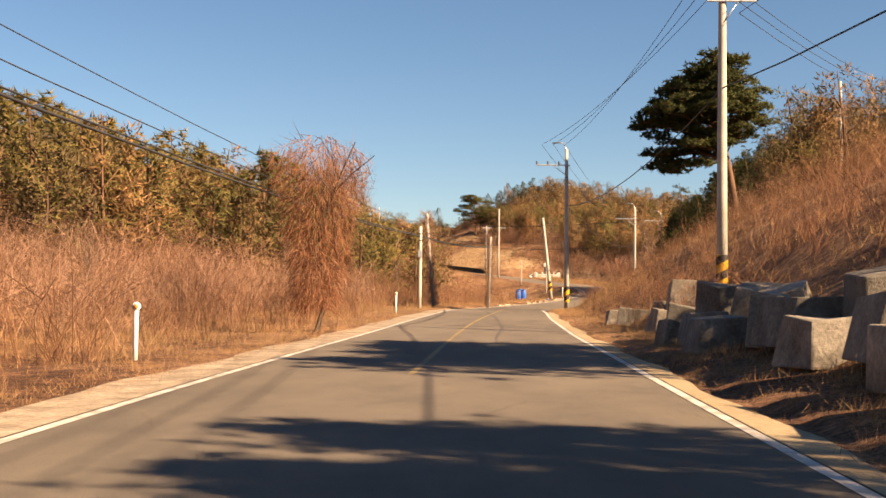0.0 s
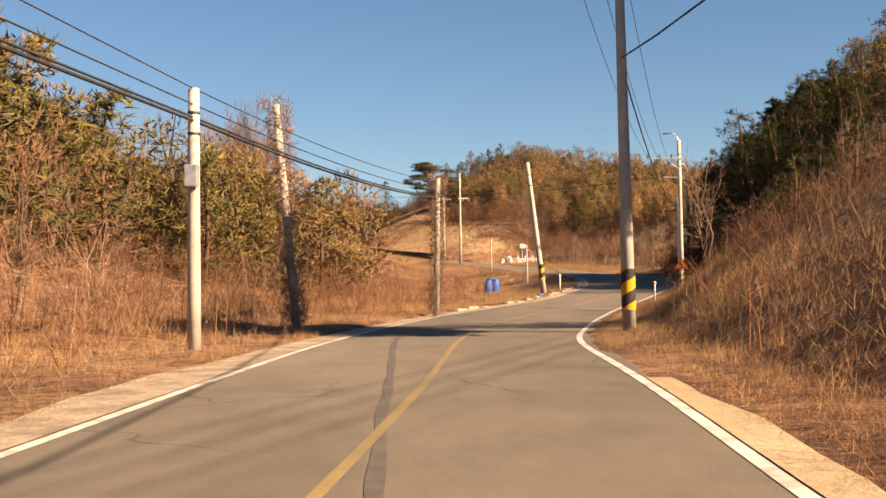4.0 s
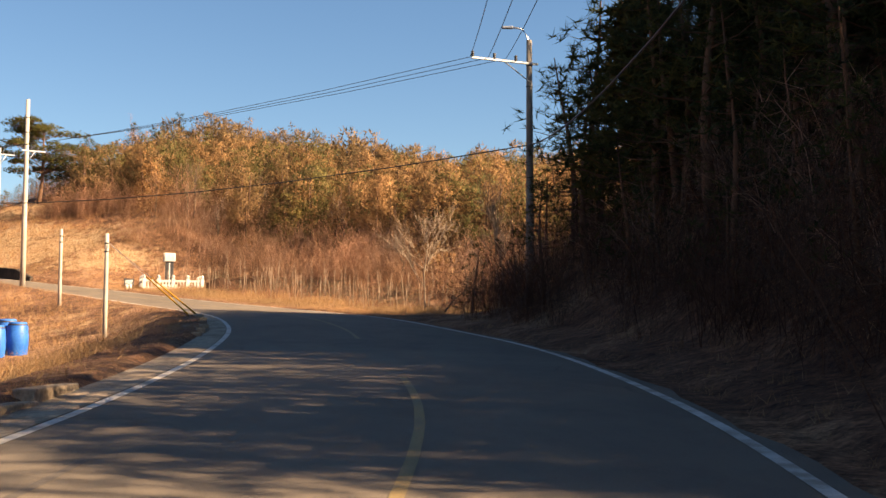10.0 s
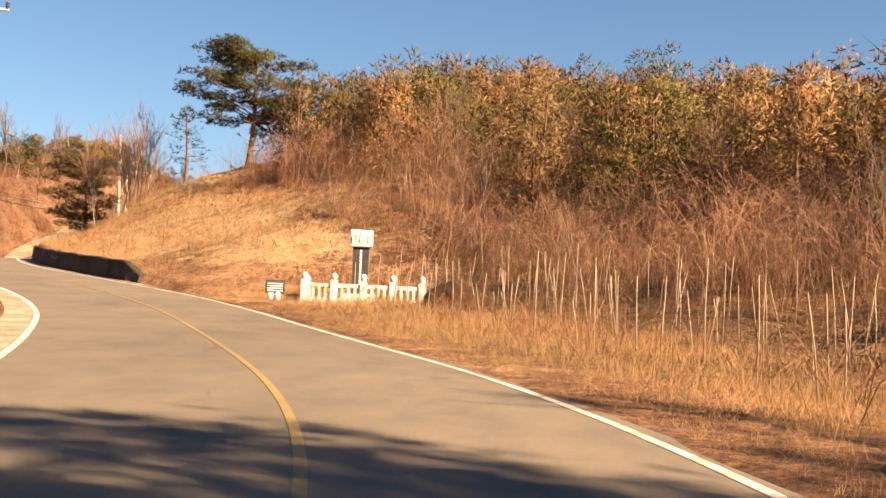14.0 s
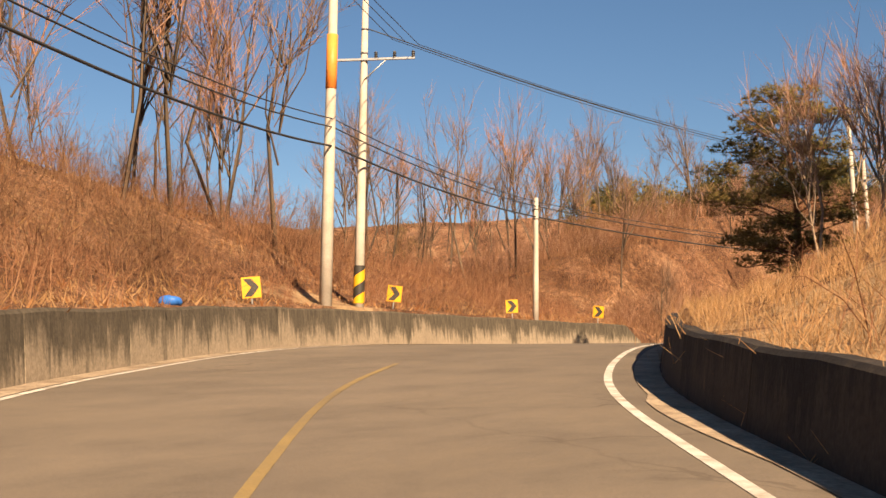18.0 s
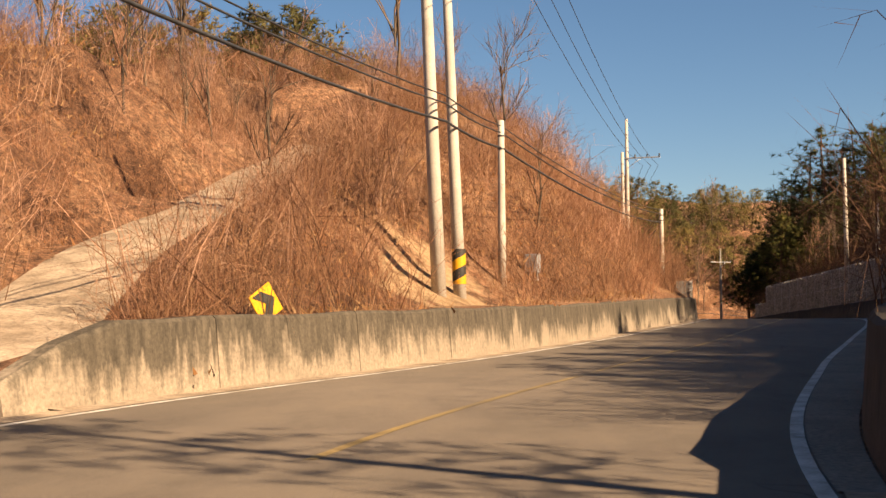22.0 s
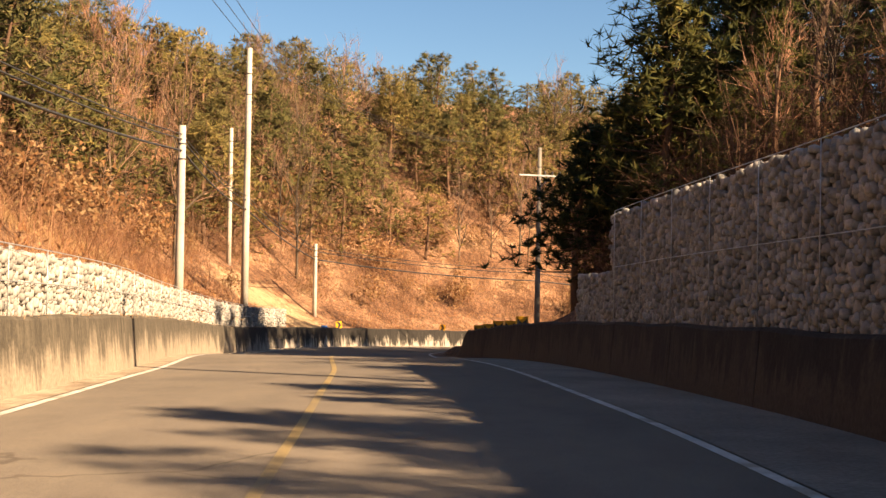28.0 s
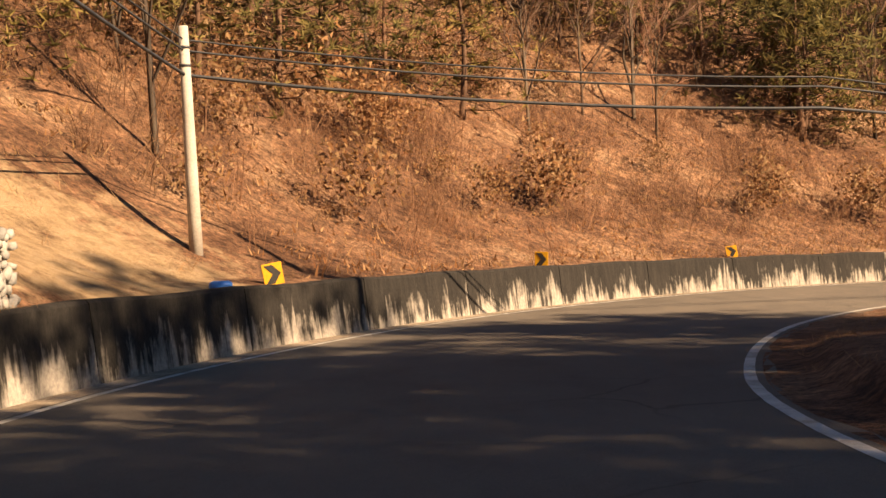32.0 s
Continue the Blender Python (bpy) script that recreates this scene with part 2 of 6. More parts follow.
M["concrete"] = streaked("stained_concrete", (0.040, 0.033, 0.024), (0.235, 0.19, 0.14), 0.06, 0.7, 1.5, 1.1, 0.2)
# Stains and pale drips, with the bend's shade put into the dark tone.
M["bend_concrete"] = streaked("stained_shade_dark_concrete", (0.012, 0.010, 0.008), (0.33, 0.285, 0.235), 0.0, 0.5, 1.1, 1.3, 0.34)
# Stained concrete whose near-black body also holds the right side's shade.
M["black_concrete"] = streaked("stained_shade_black_concrete", (0.012, 0.010, 0.009), (0.055, 0.043, 0.033), -0.05, 0.6, 1.0)
M["pole"] = surface("pole_concrete", [(0.3, (0.31, 0.27, 0.225)), (0.7, (0.43, 0.385, 0.325))], 1.5, 30, 0.85, 0.15, 0.01)
# Darker copy of the pole concrete, standing in for shade on two poles.
M["dark_pole"] = surface("shade_dark_pole_concrete", [(0.3, (0.13, 0.115, 0.095)), (0.7, (0.22, 0.195, 0.165))], 1.5, 30, 0.9, 0.2, 0.01)
M["dark_metal"] = surface("dark_steel", [(0.3, (0.060, 0.060, 0.065)), (0.7, (0.120, 0.120, 0.125))], 5, 40, 0.55, 0.1, 0.004, 0.6)
M["galv"] = surface("galvanised_steel", [(0.3, (0.336, 0.344, 0.352)), (0.7, (0.464, 0.472, 0.480))], 5, 40, 0.5, 0.1, 0.004, 0.7)
M["wire"] = surface("black_cable", [(0.3, (0.020, 0.020, 0.022)), (0.7, (0.040, 0.040, 0.042))], 4, 20, 0.6, 0)
M["bark"] = surface("bark", [(0.3, (0.060, 0.042, 0.030)), (0.7, (0.120, 0.087, 0.060))], 2, 14, 0.95, 0.8, 0.03, stretch=(1, 1, 0.3), vary="object")
M["pine_bark"] = surface("red_pine_bark", [(0.3, (0.072, 0.042, 0.027)), (0.7, (0.144, 0.078, 0.045))], 2, 10, 0.95, 0.8, 0.03, stretch=(1, 1, 0.4), vary="object")
M["twig"] = foliage("bare_twigs", [(0, (0.159, 0.091, 0.064)), (0.5, (0.260, 0.158, 0.115)), (1, (0.382, 0.251, 0.190))])
# Needle tones hold the light: dark for shaded woods, brighter olive for sunlit hills.
M["needles"] = foliage("shade_dark_green_needles", [(0, (0.027, 0.036, 0.012)), (0.5, (0.052, 0.058, 0.018)), (1, (0.090, 0.083, 0.026))])
M["sunny_needles"] = foliage("sunlit_olive_needles", [(0, (0.133, 0.082, 0.038)), (0.5, (0.223, 0.136, 0.066)), (1, (0.318, 0.187, 0.095))])
# Darker copy of the brush colour, with the shaded banks' gloom in it.
M["shade_dark_brush"] = foliage("shade_dark_undergrowth", [(0, (0.034, 0.018, 0.012)), (0.5, (0.064, 0.033, 0.022)), (1, (0.106, 0.061, 0.040))])
M["green_needles"] = foliage("green_pine_needles", [(0, (0.075, 0.068, 0.024)), (0.5, (0.14, 0.117, 0.042)), (1, (0.23, 0.18, 0.07))])
M["tar"] = surface("tar_seal", [(0.3, (0.066, 0.055, 0.046)), (0.7, (0.099, 0.084, 0.069))], 3, 40, 0.8, 0.3, 0.01)
M["dust"] = surface("dusty_shoulder", [(0.3, (0.15, 0.125, 0.10)), (0.7, (0.24, 0.205, 0.165))], 0.6, 20, 0.92, 0.6, 0.03, fine_amount=0.8)
M["grass"] = foliage("dry_grass", [(0, (0.244, 0.123, 0.054)), (0.5, (0.371, 0.209, 0.100)), (1, (0.466, 0.295, 0.165))])
M["brush"] = foliage("dry_brush", [(0, (0.138, 0.061, 0.034)), (0.5, (0.239, 0.110, 0.062)), (1, (0.360, 0.192, 0.115))])
M["pale_bark"] = surface("pale_bark", [(0.3, (0.216, 0.150, 0.102)), (0.7, (0.312, 0.234, 0.168))], 2, 14, 0.9, 0.5, 0.02)
M["net_green"] = foliage("faded_green_net", [(0, (0.060, 0.084, 0.060)), (0.5, (0.096, 0.120, 0.084)), (1, (0.144, 0.156, 0.108))])
M["rust_leaf"] = foliage("withered_leaves", [(0, (0.165, 0.065, 0.027)), (0.5, (0.267, 0.130, 0.057)), (1, (0.394, 0.242, 0.132))])
M["yellow"] = surface("yellow_sheeting", [(0.3, (0.48, 0.235, 0.012)), (0.7, (0.57, 0.29, 0.018))], 3, 30, 0.45, 0.05, 0.002)
M["black"] = surface("black_sheeting", [(0.3, (0.020, 0.018, 0.016)), (0.7, (0.040, 0.035, 0.030))], 3, 30, 0.5, 0.05, 0.002)
M["red"] = surface("red_sheeting", [(0.3, (0.527, 0.043, 0.017)), (0.7, (0.612, 0.060, 0.025))], 3, 30, 0.45, 0.05, 0.002)
M["orange"] = surface("orange_band", [(0.3, (0.637, 0.187, 0.034)), (0.7, (0.722, 0.238, 0.051))], 3, 30, 0.5, 0.05, 0.002)
M["white"] = surface("white_plastic", [(0.3, (0.630, 0.603, 0.558)), (0.7, (0.738, 0.711, 0.666))], 3, 30, 0.6, 0.05, 0.002)
M["blue"] = surface("blue_plastic", [(0.3, (0.016, 0.096, 0.360)), (0.7, (0.032, 0.144, 0.464))], 3, 20, 0.45, 0.1, 0.004)
M["stone"] = surface("gabion_stone", [(0.3, (0.185, 0.17, 0.152)), (0.7, (0.305, 0.284, 0.256))], 1.2, 25, 0.9, 0.5, 0.01, vary="island")
M["granite"] = surface("pale_granite", [(0.3, (0.468, 0.442, 0.399)), (0.7, (0.595, 0.570, 0.518))], 4, 60, 0.7, 0.2, 0.004)
M["slate"] = surface("black_stone", [(0.3, (0.030, 0.030, 0.032)), (0.7, (0.060, 0.060, 0.062))], 4, 60, 0.35, 0.1, 0.002)

# ---- mesh helpers ----


def mesh_of(name, verts, faces, mats, smooth=False, index=None):
    me = bpy.data.meshes.new(name)
    verts = np.asarray(verts, np.float32).reshape(-1, 3)
    if isinstance(faces, np.ndarray):
        n, k = faces.shape
        me.vertices.add(len(verts))
        me.vertices.foreach_set("co", verts.ravel())
        me.loops.add(n * k)
        me.loops.foreach_set("vertex_index", faces.astype(np.int32).ravel())
        me.polygons.add(n)
        me.polygons.foreach_set("loop_start", np.arange(0, n * k, k, dtype=np.int32))
        me.polygons.foreach_set("loop_total", np.full(n, k, np.int32))
        me.update(calc_edges=True)
    else:
        me.from_pydata(verts.tolist(), [], faces)
    for m in mats if isinstance(mats, (list, tuple)) else [mats]:
        me.materials.append(m)
    if index is not None:
        me.polygons.foreach_set("material_index", np.asarray(index, np.int32))
    if smooth:
        me.polygons.foreach_set("use_smooth", np.ones(len(me.polygons), bool))
    return me


def part(name, me, parent=None, m=None, label=""):
    ob = new(name, me)
    if parent is not None:
        ob.parent = parent
    if m is not None:
        ob.matrix_basis = m
    if label:
        ob["label"] = label
    return ob


def tube_data(points, radii, sides=6, cap=True):
    """Vertices and faces of a tube along points."""
    pts = np.asarray(points, float)
    n = len(pts)
    tan = np.gradient(pts, axis=0)
    tan /= np.linalg.norm(tan, axis=1)[:, None] + 1e-9
    ref = np.where(np.abs(tan[:, 2:3]) > 0.9, [[1.0, 0, 0]], [[0, 0, 1.0]])
    u = np.cross(ref, tan)
    u /= np.linalg.norm(u, axis=1)[:, None] + 1e-9
    v = np.cross(tan, u)
    a = np.arange(sides) * 2 * np.pi / sides
    r = np.broadcast_to(np.asarray(radii, float), (n,))[:, None, None]
    ring = pts[:, None] + r * (np.cos(a)[None, :, None] * u[:, None] + np.sin(a)[None, :, None] * v[:, None])
    verts = ring.reshape(-1, 3)
    i = np.arange(n - 1)[:, None] * sides
    j = np.arange(sides)[None]
    k = (j + 1) % sides
    quads = np.stack([i + j, i + k, i + k + sides, i + j + sides], -1).reshape(-1, 4)
    faces = quads.tolist()
    if cap:
        faces += [list(range(sides))[::-1], list(range((n - 1) * sides, n * sides))]
    return verts, faces


def tube(points, radii, mat, sides=8, name="tube", smooth=True):
    v, f_ = tube_data(points, radii, sides)
    return mesh_of(name, v, f_, mat, smooth)


class Batch:
    """Gathers pieces into one mesh."""

    def __init__(self):
        self.v, self.f, self.n = [], [], 0

    def add(self, v, f_):
        self.v.append(np.asarray(v, float))
        self.f += [[i + self.n for i in face] for face in f_]
        self.n += len(v)

    def mesh(self, name, mat, smooth=False):
        return mesh_of(name, np.concatenate(self.v), self.f, mat, smooth)


def box_data(x0, x1, y0, y1, z0, z1):
    v = [(x, y, z) for z in (z0, z1) for y in (y0, y1) for x in (x0, x1)]
    return np.array(v, float), [[0, 2, 3, 1], [4, 5, 7, 6], [0, 1, 5, 4], [2, 6, 7, 3], [0, 4, 6, 2], [1, 3, 7, 5]]


def bevelled(v, f_, mat, width=0.02, name="block", segs=2):
    bm = bmesh.new()
    vs = [bm.verts.new(p) for p in v]
    for face in f_:
        bm.faces.new([vs[i] for i in face])
    bmesh.ops.recalc_face_normals(bm, faces=bm.faces)
    bmesh.ops.bevel(bm, geom=list(bm.edges), offset=width, segments=segs, affect="EDGES", profile=0.6)
    me = bpy.data.meshes.new(name)
    bm.to_mesh(me)
    bm.free()
    me.materials.append(mat)
    return me

# ---- the road's line: a knot every 12 m ----
STEP, FIRST = 12.0, -36.0
ROAD_X = [4.3, 4.42, 4.54, 4.67, 4.81, 5.14, 5.52, 6.13, 7.14, 7.99, 9.32, 11.65, 14.7, 17.61, 20.59, 22.4, 23.3, 22.92, 20.33, 15.99, 10.17, 3.26, -3.72, -9.28, -12.39, -12.9, -11.34, -9.1, -6.82, -4.83, -3.92, -4.69, -6.45, -8.75, -9.71, -9.68, -5.97, 1.26, 11.21, 22.79]
ROAD_Y = [-32.5, -20.57, -8.57, 3.43, 15.43, 27.42, 39.42, 51.4, 63.36, 75.33, 87.25, 99.02, 110.62, 122.27, 133.89, 145.75, 157.71, 169.69, 181.39, 192.56, 203.05, 212.86, 222.62, 233.21, 244.78, 256.74, 268.63, 280.42, 292.2, 304.04, 316.0, 327.96, 339.83, 351.6, 363.56, 375.53, 386.88, 396.39, 402.99, 405.94]
ROAD_Z = [-4.04, -3.73, -3.42, -3.1, -2.79, -2.48, -2.19, -1.84, -1.44, -1.21, -1.08, -0.81, -0.36, 0.26, 0.89, 1.5, 2.11, 2.75, 3.44, 4.33, 5.38, 6.44, 7.5, 8.48, 9.1, 9.49, 9.83, 10.15, 10.55, 10.86, 10.93, 10.71, 10.35, 9.8, 9.01, 8.41, 7.81, 7.21, 6.61, 6.01]
# the white lines and the yellow line: distance along, and to the right of, the road's line
LEFT_S = [-36, 10, 35, 55, 75, 85, 98, 107, 115, 131, 150, 170, 185, 196, 206, 222, 230, 240, 250, 260, 268, 277, 290, 303, 315, 330, 340, 355, 366, 376, 388, 440]
LEFT_D = [-4.05, -4.05, -3.85, -3.95, -4.3, -4.9, -5.5, -4.9, -3.8, -4.1, -4.2, -4.15, -4.3, -3.97, -4.4, -6.0, -6.6, -7.0, -6.9, -7.0, -6.2, -4.7, -4.42, -4.05, -4.1, -4.65, -4.4, -3.9, -4.1, -4.45, -4.4, -4.4]
RIGHT_S = [-36, 10, 30, 45, 58, 71, 80, 92, 105, 114, 124, 145, 153, 163, 180, 190, 200, 207, 214, 220, 227, 237, 250, 264, 275, 290, 303, 315, 330, 345, 358, 370, 380, 390, 440]
RIGHT_D = [2.6, 2.6, 2.3, 2.05, 1.35, 0.95, 1.5, 1.6, 1.35, 1.8, 2.2, 2.7, 2.35, 2.65, 2.9, 2.1, 2.25, 2.2, 1.85, 1.45, 1.3, 1.62, 1.32, 1.46, 1.9, 2.35, 2.9, 2.85, 2.75, 2.9, 3.75, 3.25, 2.7, 3.0, 3.2]
MID_S = [-36, 0, 60, 80, 95, 110, 120, 130, 145, 160, 175, 188, 200, 210, 220, 240, 252, 262, 275, 287, 297, 310, 325, 340, 350, 360, 375, 440]
MID_D = [-1.2, -1.2, -1.3, -1.6, -1.7, -1.1, -0.65, -0.45, -1.0, -0.65, -0.5, -0.97, -0.75, -1.1, -2.1, -2.9, -2.9, -2.5, -1.65, -1.2, -1.1, -0.6, -1.1, -1.1, -0.55, 0.0, -0.8, -0.6]


def spline(knots, s):
    """Catmull-Rom through the road's knots."""
    k = np.asarray(knots)
    u = np.clip((np.asarray(s, float) - FIRST) / STEP, 0, len(k) - 1.0001)
    i = u.astype(int)
    w = u - i
    p0, p1, p2, p3 = k[np.maximum(i - 1, 0)], k[i], k[np.minimum(i + 1, len(k) - 1)], k[np.minimum(i + 2, len(k) - 1)]
    return 0.5 * (2 * p1 + (p2 - p0) * w + (2 * p0 - 5 * p1 + 4 * p2 - p3) * w**2 + (3 * p1 - p0 - 3 * p2 + p3) * w**3)


def eased(s, xs, ys):
    """Interpolation with the corners rounded off."""
    return sum(np.interp(np.asarray(s) + o, xs, ys) for o in (-4, -2, 0, 2, 4)) / 5


def left_d(s):
    return eased(s, LEFT_S, LEFT_D)


def right_d(s):
    return eased(s, RIGHT_S, RIGHT_D)


S_ALL = np.arange(-36, 430.01, 1.0)
AX, AY, AZ = (spline(k, S_ALL) for k in (ROAD_X, ROAD_Y, ROAD_Z))
TX, TY = np.gradient(AX), np.gradient(AY)
TL = np.hypot(TX, TY)
TX, TY = TX / TL, TY / TL


def road_at(s, d, up=0.0):
    """World places of points s along and d to the right of the road's line."""
    s = np.asarray(s, float)
    x, y, z, tx, ty = (np.interp(s, S_ALL, a) for a in (AX, AY, AZ, TX, TY))
    return np.stack([x + ty * d, y - tx * d, z + up + 0 * np.asarray(d)], -1)


def road_yaw(s):
    return math.degrees(math.atan2(-np.interp(s, S_ALL, TX), np.interp(s, S_ALL, TY)))


def nearest(x, y):
    """s and d of world places."""
    x, y = np.ravel(x), np.ravel(y)
    s, d = np.empty(len(x)), np.empty(len(x))
    for a in range(0, len(x), 20000):
        i = ((x[a:a + 20000, None] - AX) ** 2 + (y[a:a + 20000, None] - AY) ** 2).argmin(1)
        vx, vy = x[a:a + 20000] - AX[i], y[a:a + 20000] - AY[i]
        s[a:a + 20000] = S_ALL[i] + vx * TX[i] + vy * TY[i]
        d[a:a + 20000] = vx * TY[i] - vy * TX[i]
    return s, d


# ---- the lie of the land: rise over the road at these distances beyond its white lines ----
OUT = [0.9, 2, 4, 8, 15, 30, 60, 120, 400]
LAND_LEFT = [
    (-40, 0, 0, -.1, .1, 1.1, 4.4, 8.5, 11, 20), (60, 0, 0, -.1, .2, 1.6, 5.8, 10, 12, 20), (88, .1, .1, .1, .6, 2.2, 6.5, 10.5, 12, 20), (100, .1, .1, .1, .4, 1.6, 4.5, 8, 10, 20),
    (120, .1, 0, -.5, -.9, -.5, 2, 5, 9, 20), (165, .1, 0, -.9, -2.0, -1.5, .4, 2, 5, 18), (195, .1, .2, 0, -.6, -.3, 1, 3, 6, 18),
    (212, .3, .6, .9, 1.4, 2, 4, 6, 8, 18), (222, 1.0, 1.1, 1.9, 3.8, 6, 8.5, 9, 10, 18), (245, 1.15, 1.35, 2.1, 4.2, 7, 9, 9, 10, 18),
    (262, 1.0, 1.1, 1.6, 2.6, 4.2, 6, 8, 9, 16), (266, .05, .2, .6, 1.6, 3.4, 6, 8, 10, 16), (271, 1.0, 1.05, 1.6, 3.6, 5.5, 6, 6, 8, 18), (285, 1.05, 1.1, 2.3, 6.4, 9.5, 8.5, 7, 9, 18),
    (300, 1.1, 1.4, 3.9, 8.5, 12.5, 11.5, 8, 10, 20), (316, 1.0, 1.9, 4.2, 8.2, 12, 13.5, 12, 13, 22), (326, 1.0, 2.0, 3.6, 6.6, 10.2, 13.5, 15, 17, 22), (350, 1.0, 2.1, 3.4, 5.8, 9.2, 13.5, 17, 20, 26),
    (372, 1.0, 2.1, 3.0, 5.6, 10, 16.5, 23, 26, 30), (383, 1.0, 2.0, 2.8, 5.4, 10.5, 19, 28, 31, 32), (388, 1.0, 1.2, 2.2, 5, 10.2, 19, 28, 32, 34), (440, 1.0, 1.2, 2.2, 5, 10.2, 19, 27, 32, 34)]
LAND_RIGHT = [
    (-40, .1, .3, 1.2, 4, 7.5, 12, 15, 18, 25), (20, .1, .3, 1.2, 3.5, 7, 11, 15, 18, 25), (32, .03, .08, 1.0, 3.5, 7, 11, 15, 18, 25), (72, .03, .1, 1.4, 4, 7.2, 11, 15, 18, 25),
    (90, .03, .14, 1.6, 4.0, 6.8, 11.5, 15, 18, 25), (112, .03, .12, 1.2, 3.6, 6.5, 11.5, 14, 16, 20), (120, .1, .3, 1.4, 4.4, 8.5, 14, 16, 17, 20), (129, .1, .3, 1.5, 5, 10, 16, 18, 18, 20), (140, .1, .4, 2.0, 6.5, 13, 21, 22, 20, 20), (151, .1, .3, 1.5, 5.5, 12.5, 20, 21, 19, 20), (160, .1, .2, .8, 3.5, 9.5, 15, 17, 17, 20),
    (167, .05, .05, .1, .4, 4, 9, 12, 13, 18), (176, 0, 0, 0, .05, .7, 4.2, 9.5, 13, 18), (190, .05, .05, .1, .4, 2.2, 5.4, 10.5, 13.5, 19),
    (205, .05, .1, .2, .5, 2.9, 6.5, 10.5, 12.5, 19), (215, .5, .7, 1.5, 3, 5.8, 8, 10, 11.5, 18), (245, 1.1, 1.2, 2, 4.8, 7.5, 8.5, 8, 8, 16),
    (262, 1.1, 1.2, 2, 4.5, 7.5, 10, 9, 9, 18), (270, 1.1, 1.5, 3.0, 5.6, 9, 12, 8, 8, 22), (285, 1.1, 1.8, 4.0, 7.8, 12.4, 16, 10, 9, 24), (312, 1.1, 1.6, 4.0, 8, 13, 17, 14, 13, 26),
    (319, 1.05, 3.2, 3.8, 6.2, 10, 16, 15, 14, 30), (350, 1.05, 3.2, 3.7, 5.8, 9, 16, 18, 16, 30), (358, 1.0, 1.2, 2, 4.0, 8.2, 15.5, 21, 24, 28),
    (372, .5, .6, .9, 1.7, 4.8, 11, 15, 16, 20), (395, 0, .1, .3, .8, 2, 5, 9, 14, 20), (440, 0, .1, .3, .8, 2, 5, 9, 14, 20)]


SHIFT_RIGHT = [(205, 0), (214, .3), (232, .38), (240, .25), (248, 0), (262, -.1), (272, .3), (298, .9), (308, 1.4), (340, 1.4), (365, .9), (378, 0)]


def wall_shift(s, table):
    # how far beyond the white line the bank begins
    if table is LAND_LEFT:
        return 0 * np.asarray(s, float)
    k = np.asarray(SHIFT_RIGHT, float)
    return np.interp(s, k[:, 0], k[:, 1])


def rise(s, o, table):
    t = np.asarray(table)
    o = o - wall_shift(s, table)
    rows = np.stack([np.interp(s, t[:, 0], t[:, k]) for k in range(1, t.shape[1])], -1)
    xs = np.array([0, 0.66, *OUT])
    rows = np.concatenate([np.zeros((len(rows), 2)), rows], 1)
    o = np.clip(o, 0, 399.9)
    i = np.clip(np.searchsorted(xs, o, side="right") - 1, 0, len(xs) - 2)
    w = (o - xs[i]) / (xs[i + 1] - xs[i])
    r = np.arange(len(o))
    return rows[r, i] * (1 - w) + rows[r, i + 1] * w


def rough(x, y):
    """Unevenness of the ground in metres, from -1 to 1."""
    return 0.35 * (np.sin(x * 0.31 + 1.7 * np.sin(y * 0.17)) * np.sin(y * 0.27 + 1.3 * np.sin(x * 0.13)) + 0.6 * np.sin(x * 0.83 + y * 0.41) * np.sin(y * 0.71 - x * 0.37) + 0.4 * np.sin(1.9 * x + 0.7 * y) * np.sin(2.3 * y - 0.9 * x))


TRACK_Y, TRACK_X, TRACK_H = [257, 259.3, 262.4, 266.5, 272.4, 281, 291, 300], [-18.5, -19.9, -21.5, -23.0, -24.2, -25.0, -25.7, -26.3], [9.5, 9.55, 9.78, 10.55, 12.2, 14.2, 17.0, 19.2]


def land(x, y):
    """Height of the ground at world places."""
    s, d = nearest(x, y)
    x, y = np.ravel(x), np.ravel(y)
    z = np.interp(s, S_ALL, AZ)
    dl, dr = left_d(s), right_d(s)
    lo, ro = dl - d, d - dr
    z = np.where(lo > 0, z + rise(s, lo, LAND_LEFT), np.where(ro > 0, z + rise(s, ro, LAND_RIGHT), z - 0.04))
    o = np.maximum(lo, ro)
    z = z + rough(x, y) * np.clip((o - 1.4) / 8, 0, 1) * np.clip(0.5 + o / 40, 0, 2.5)
    # the farm track's bed
    ty_ = np.interp(y, TRACK_Y, TRACK_X)
    away = np.abs(x - ty_) * 0.95
    w = np.clip(1 - (away - 2.2) / 3.5, 0, 1) * np.clip((y - 258) / 2, 0, 1) * np.clip((304 - y) / 8, 0, 1)
    w = w * w * (3 - 2 * w)
    return z * (1 - w) + np.interp(y, TRACK_Y, TRACK_H) * w


def land1(x, y):
    return float(land(np.array([x]), np.array([y]))[0])


def side_at(s, o, left=True, up=0.0):
    """A place o metres beyond the white line."""
    d = float(left_d(s)) - o if left else float(right_d(s)) + o
    p = road_at(s, d)
    return Vector((p[0], p[1], land1(p[0], p[1]) + up))


# ---- ground: one sheet ----
cols = np.array([0, .3, .66, .9, 1.4, 2, 2.8, 3.8, 5, 6.5, 8.5, 11, 14, 17.5, 21.5, 26, 31])
sv = np.arange(-36, 428, 1.0)
narrow = np.clip(1 - (sv - 366) / 14 * 0.5, 0.5, 1)[:, None]
dl, dr = left_d(sv)[:, None], right_d(sv)[:, None]
set_back = wall_shift(sv, LAND_RIGHT)[:, None] * (cols[None] > 0)
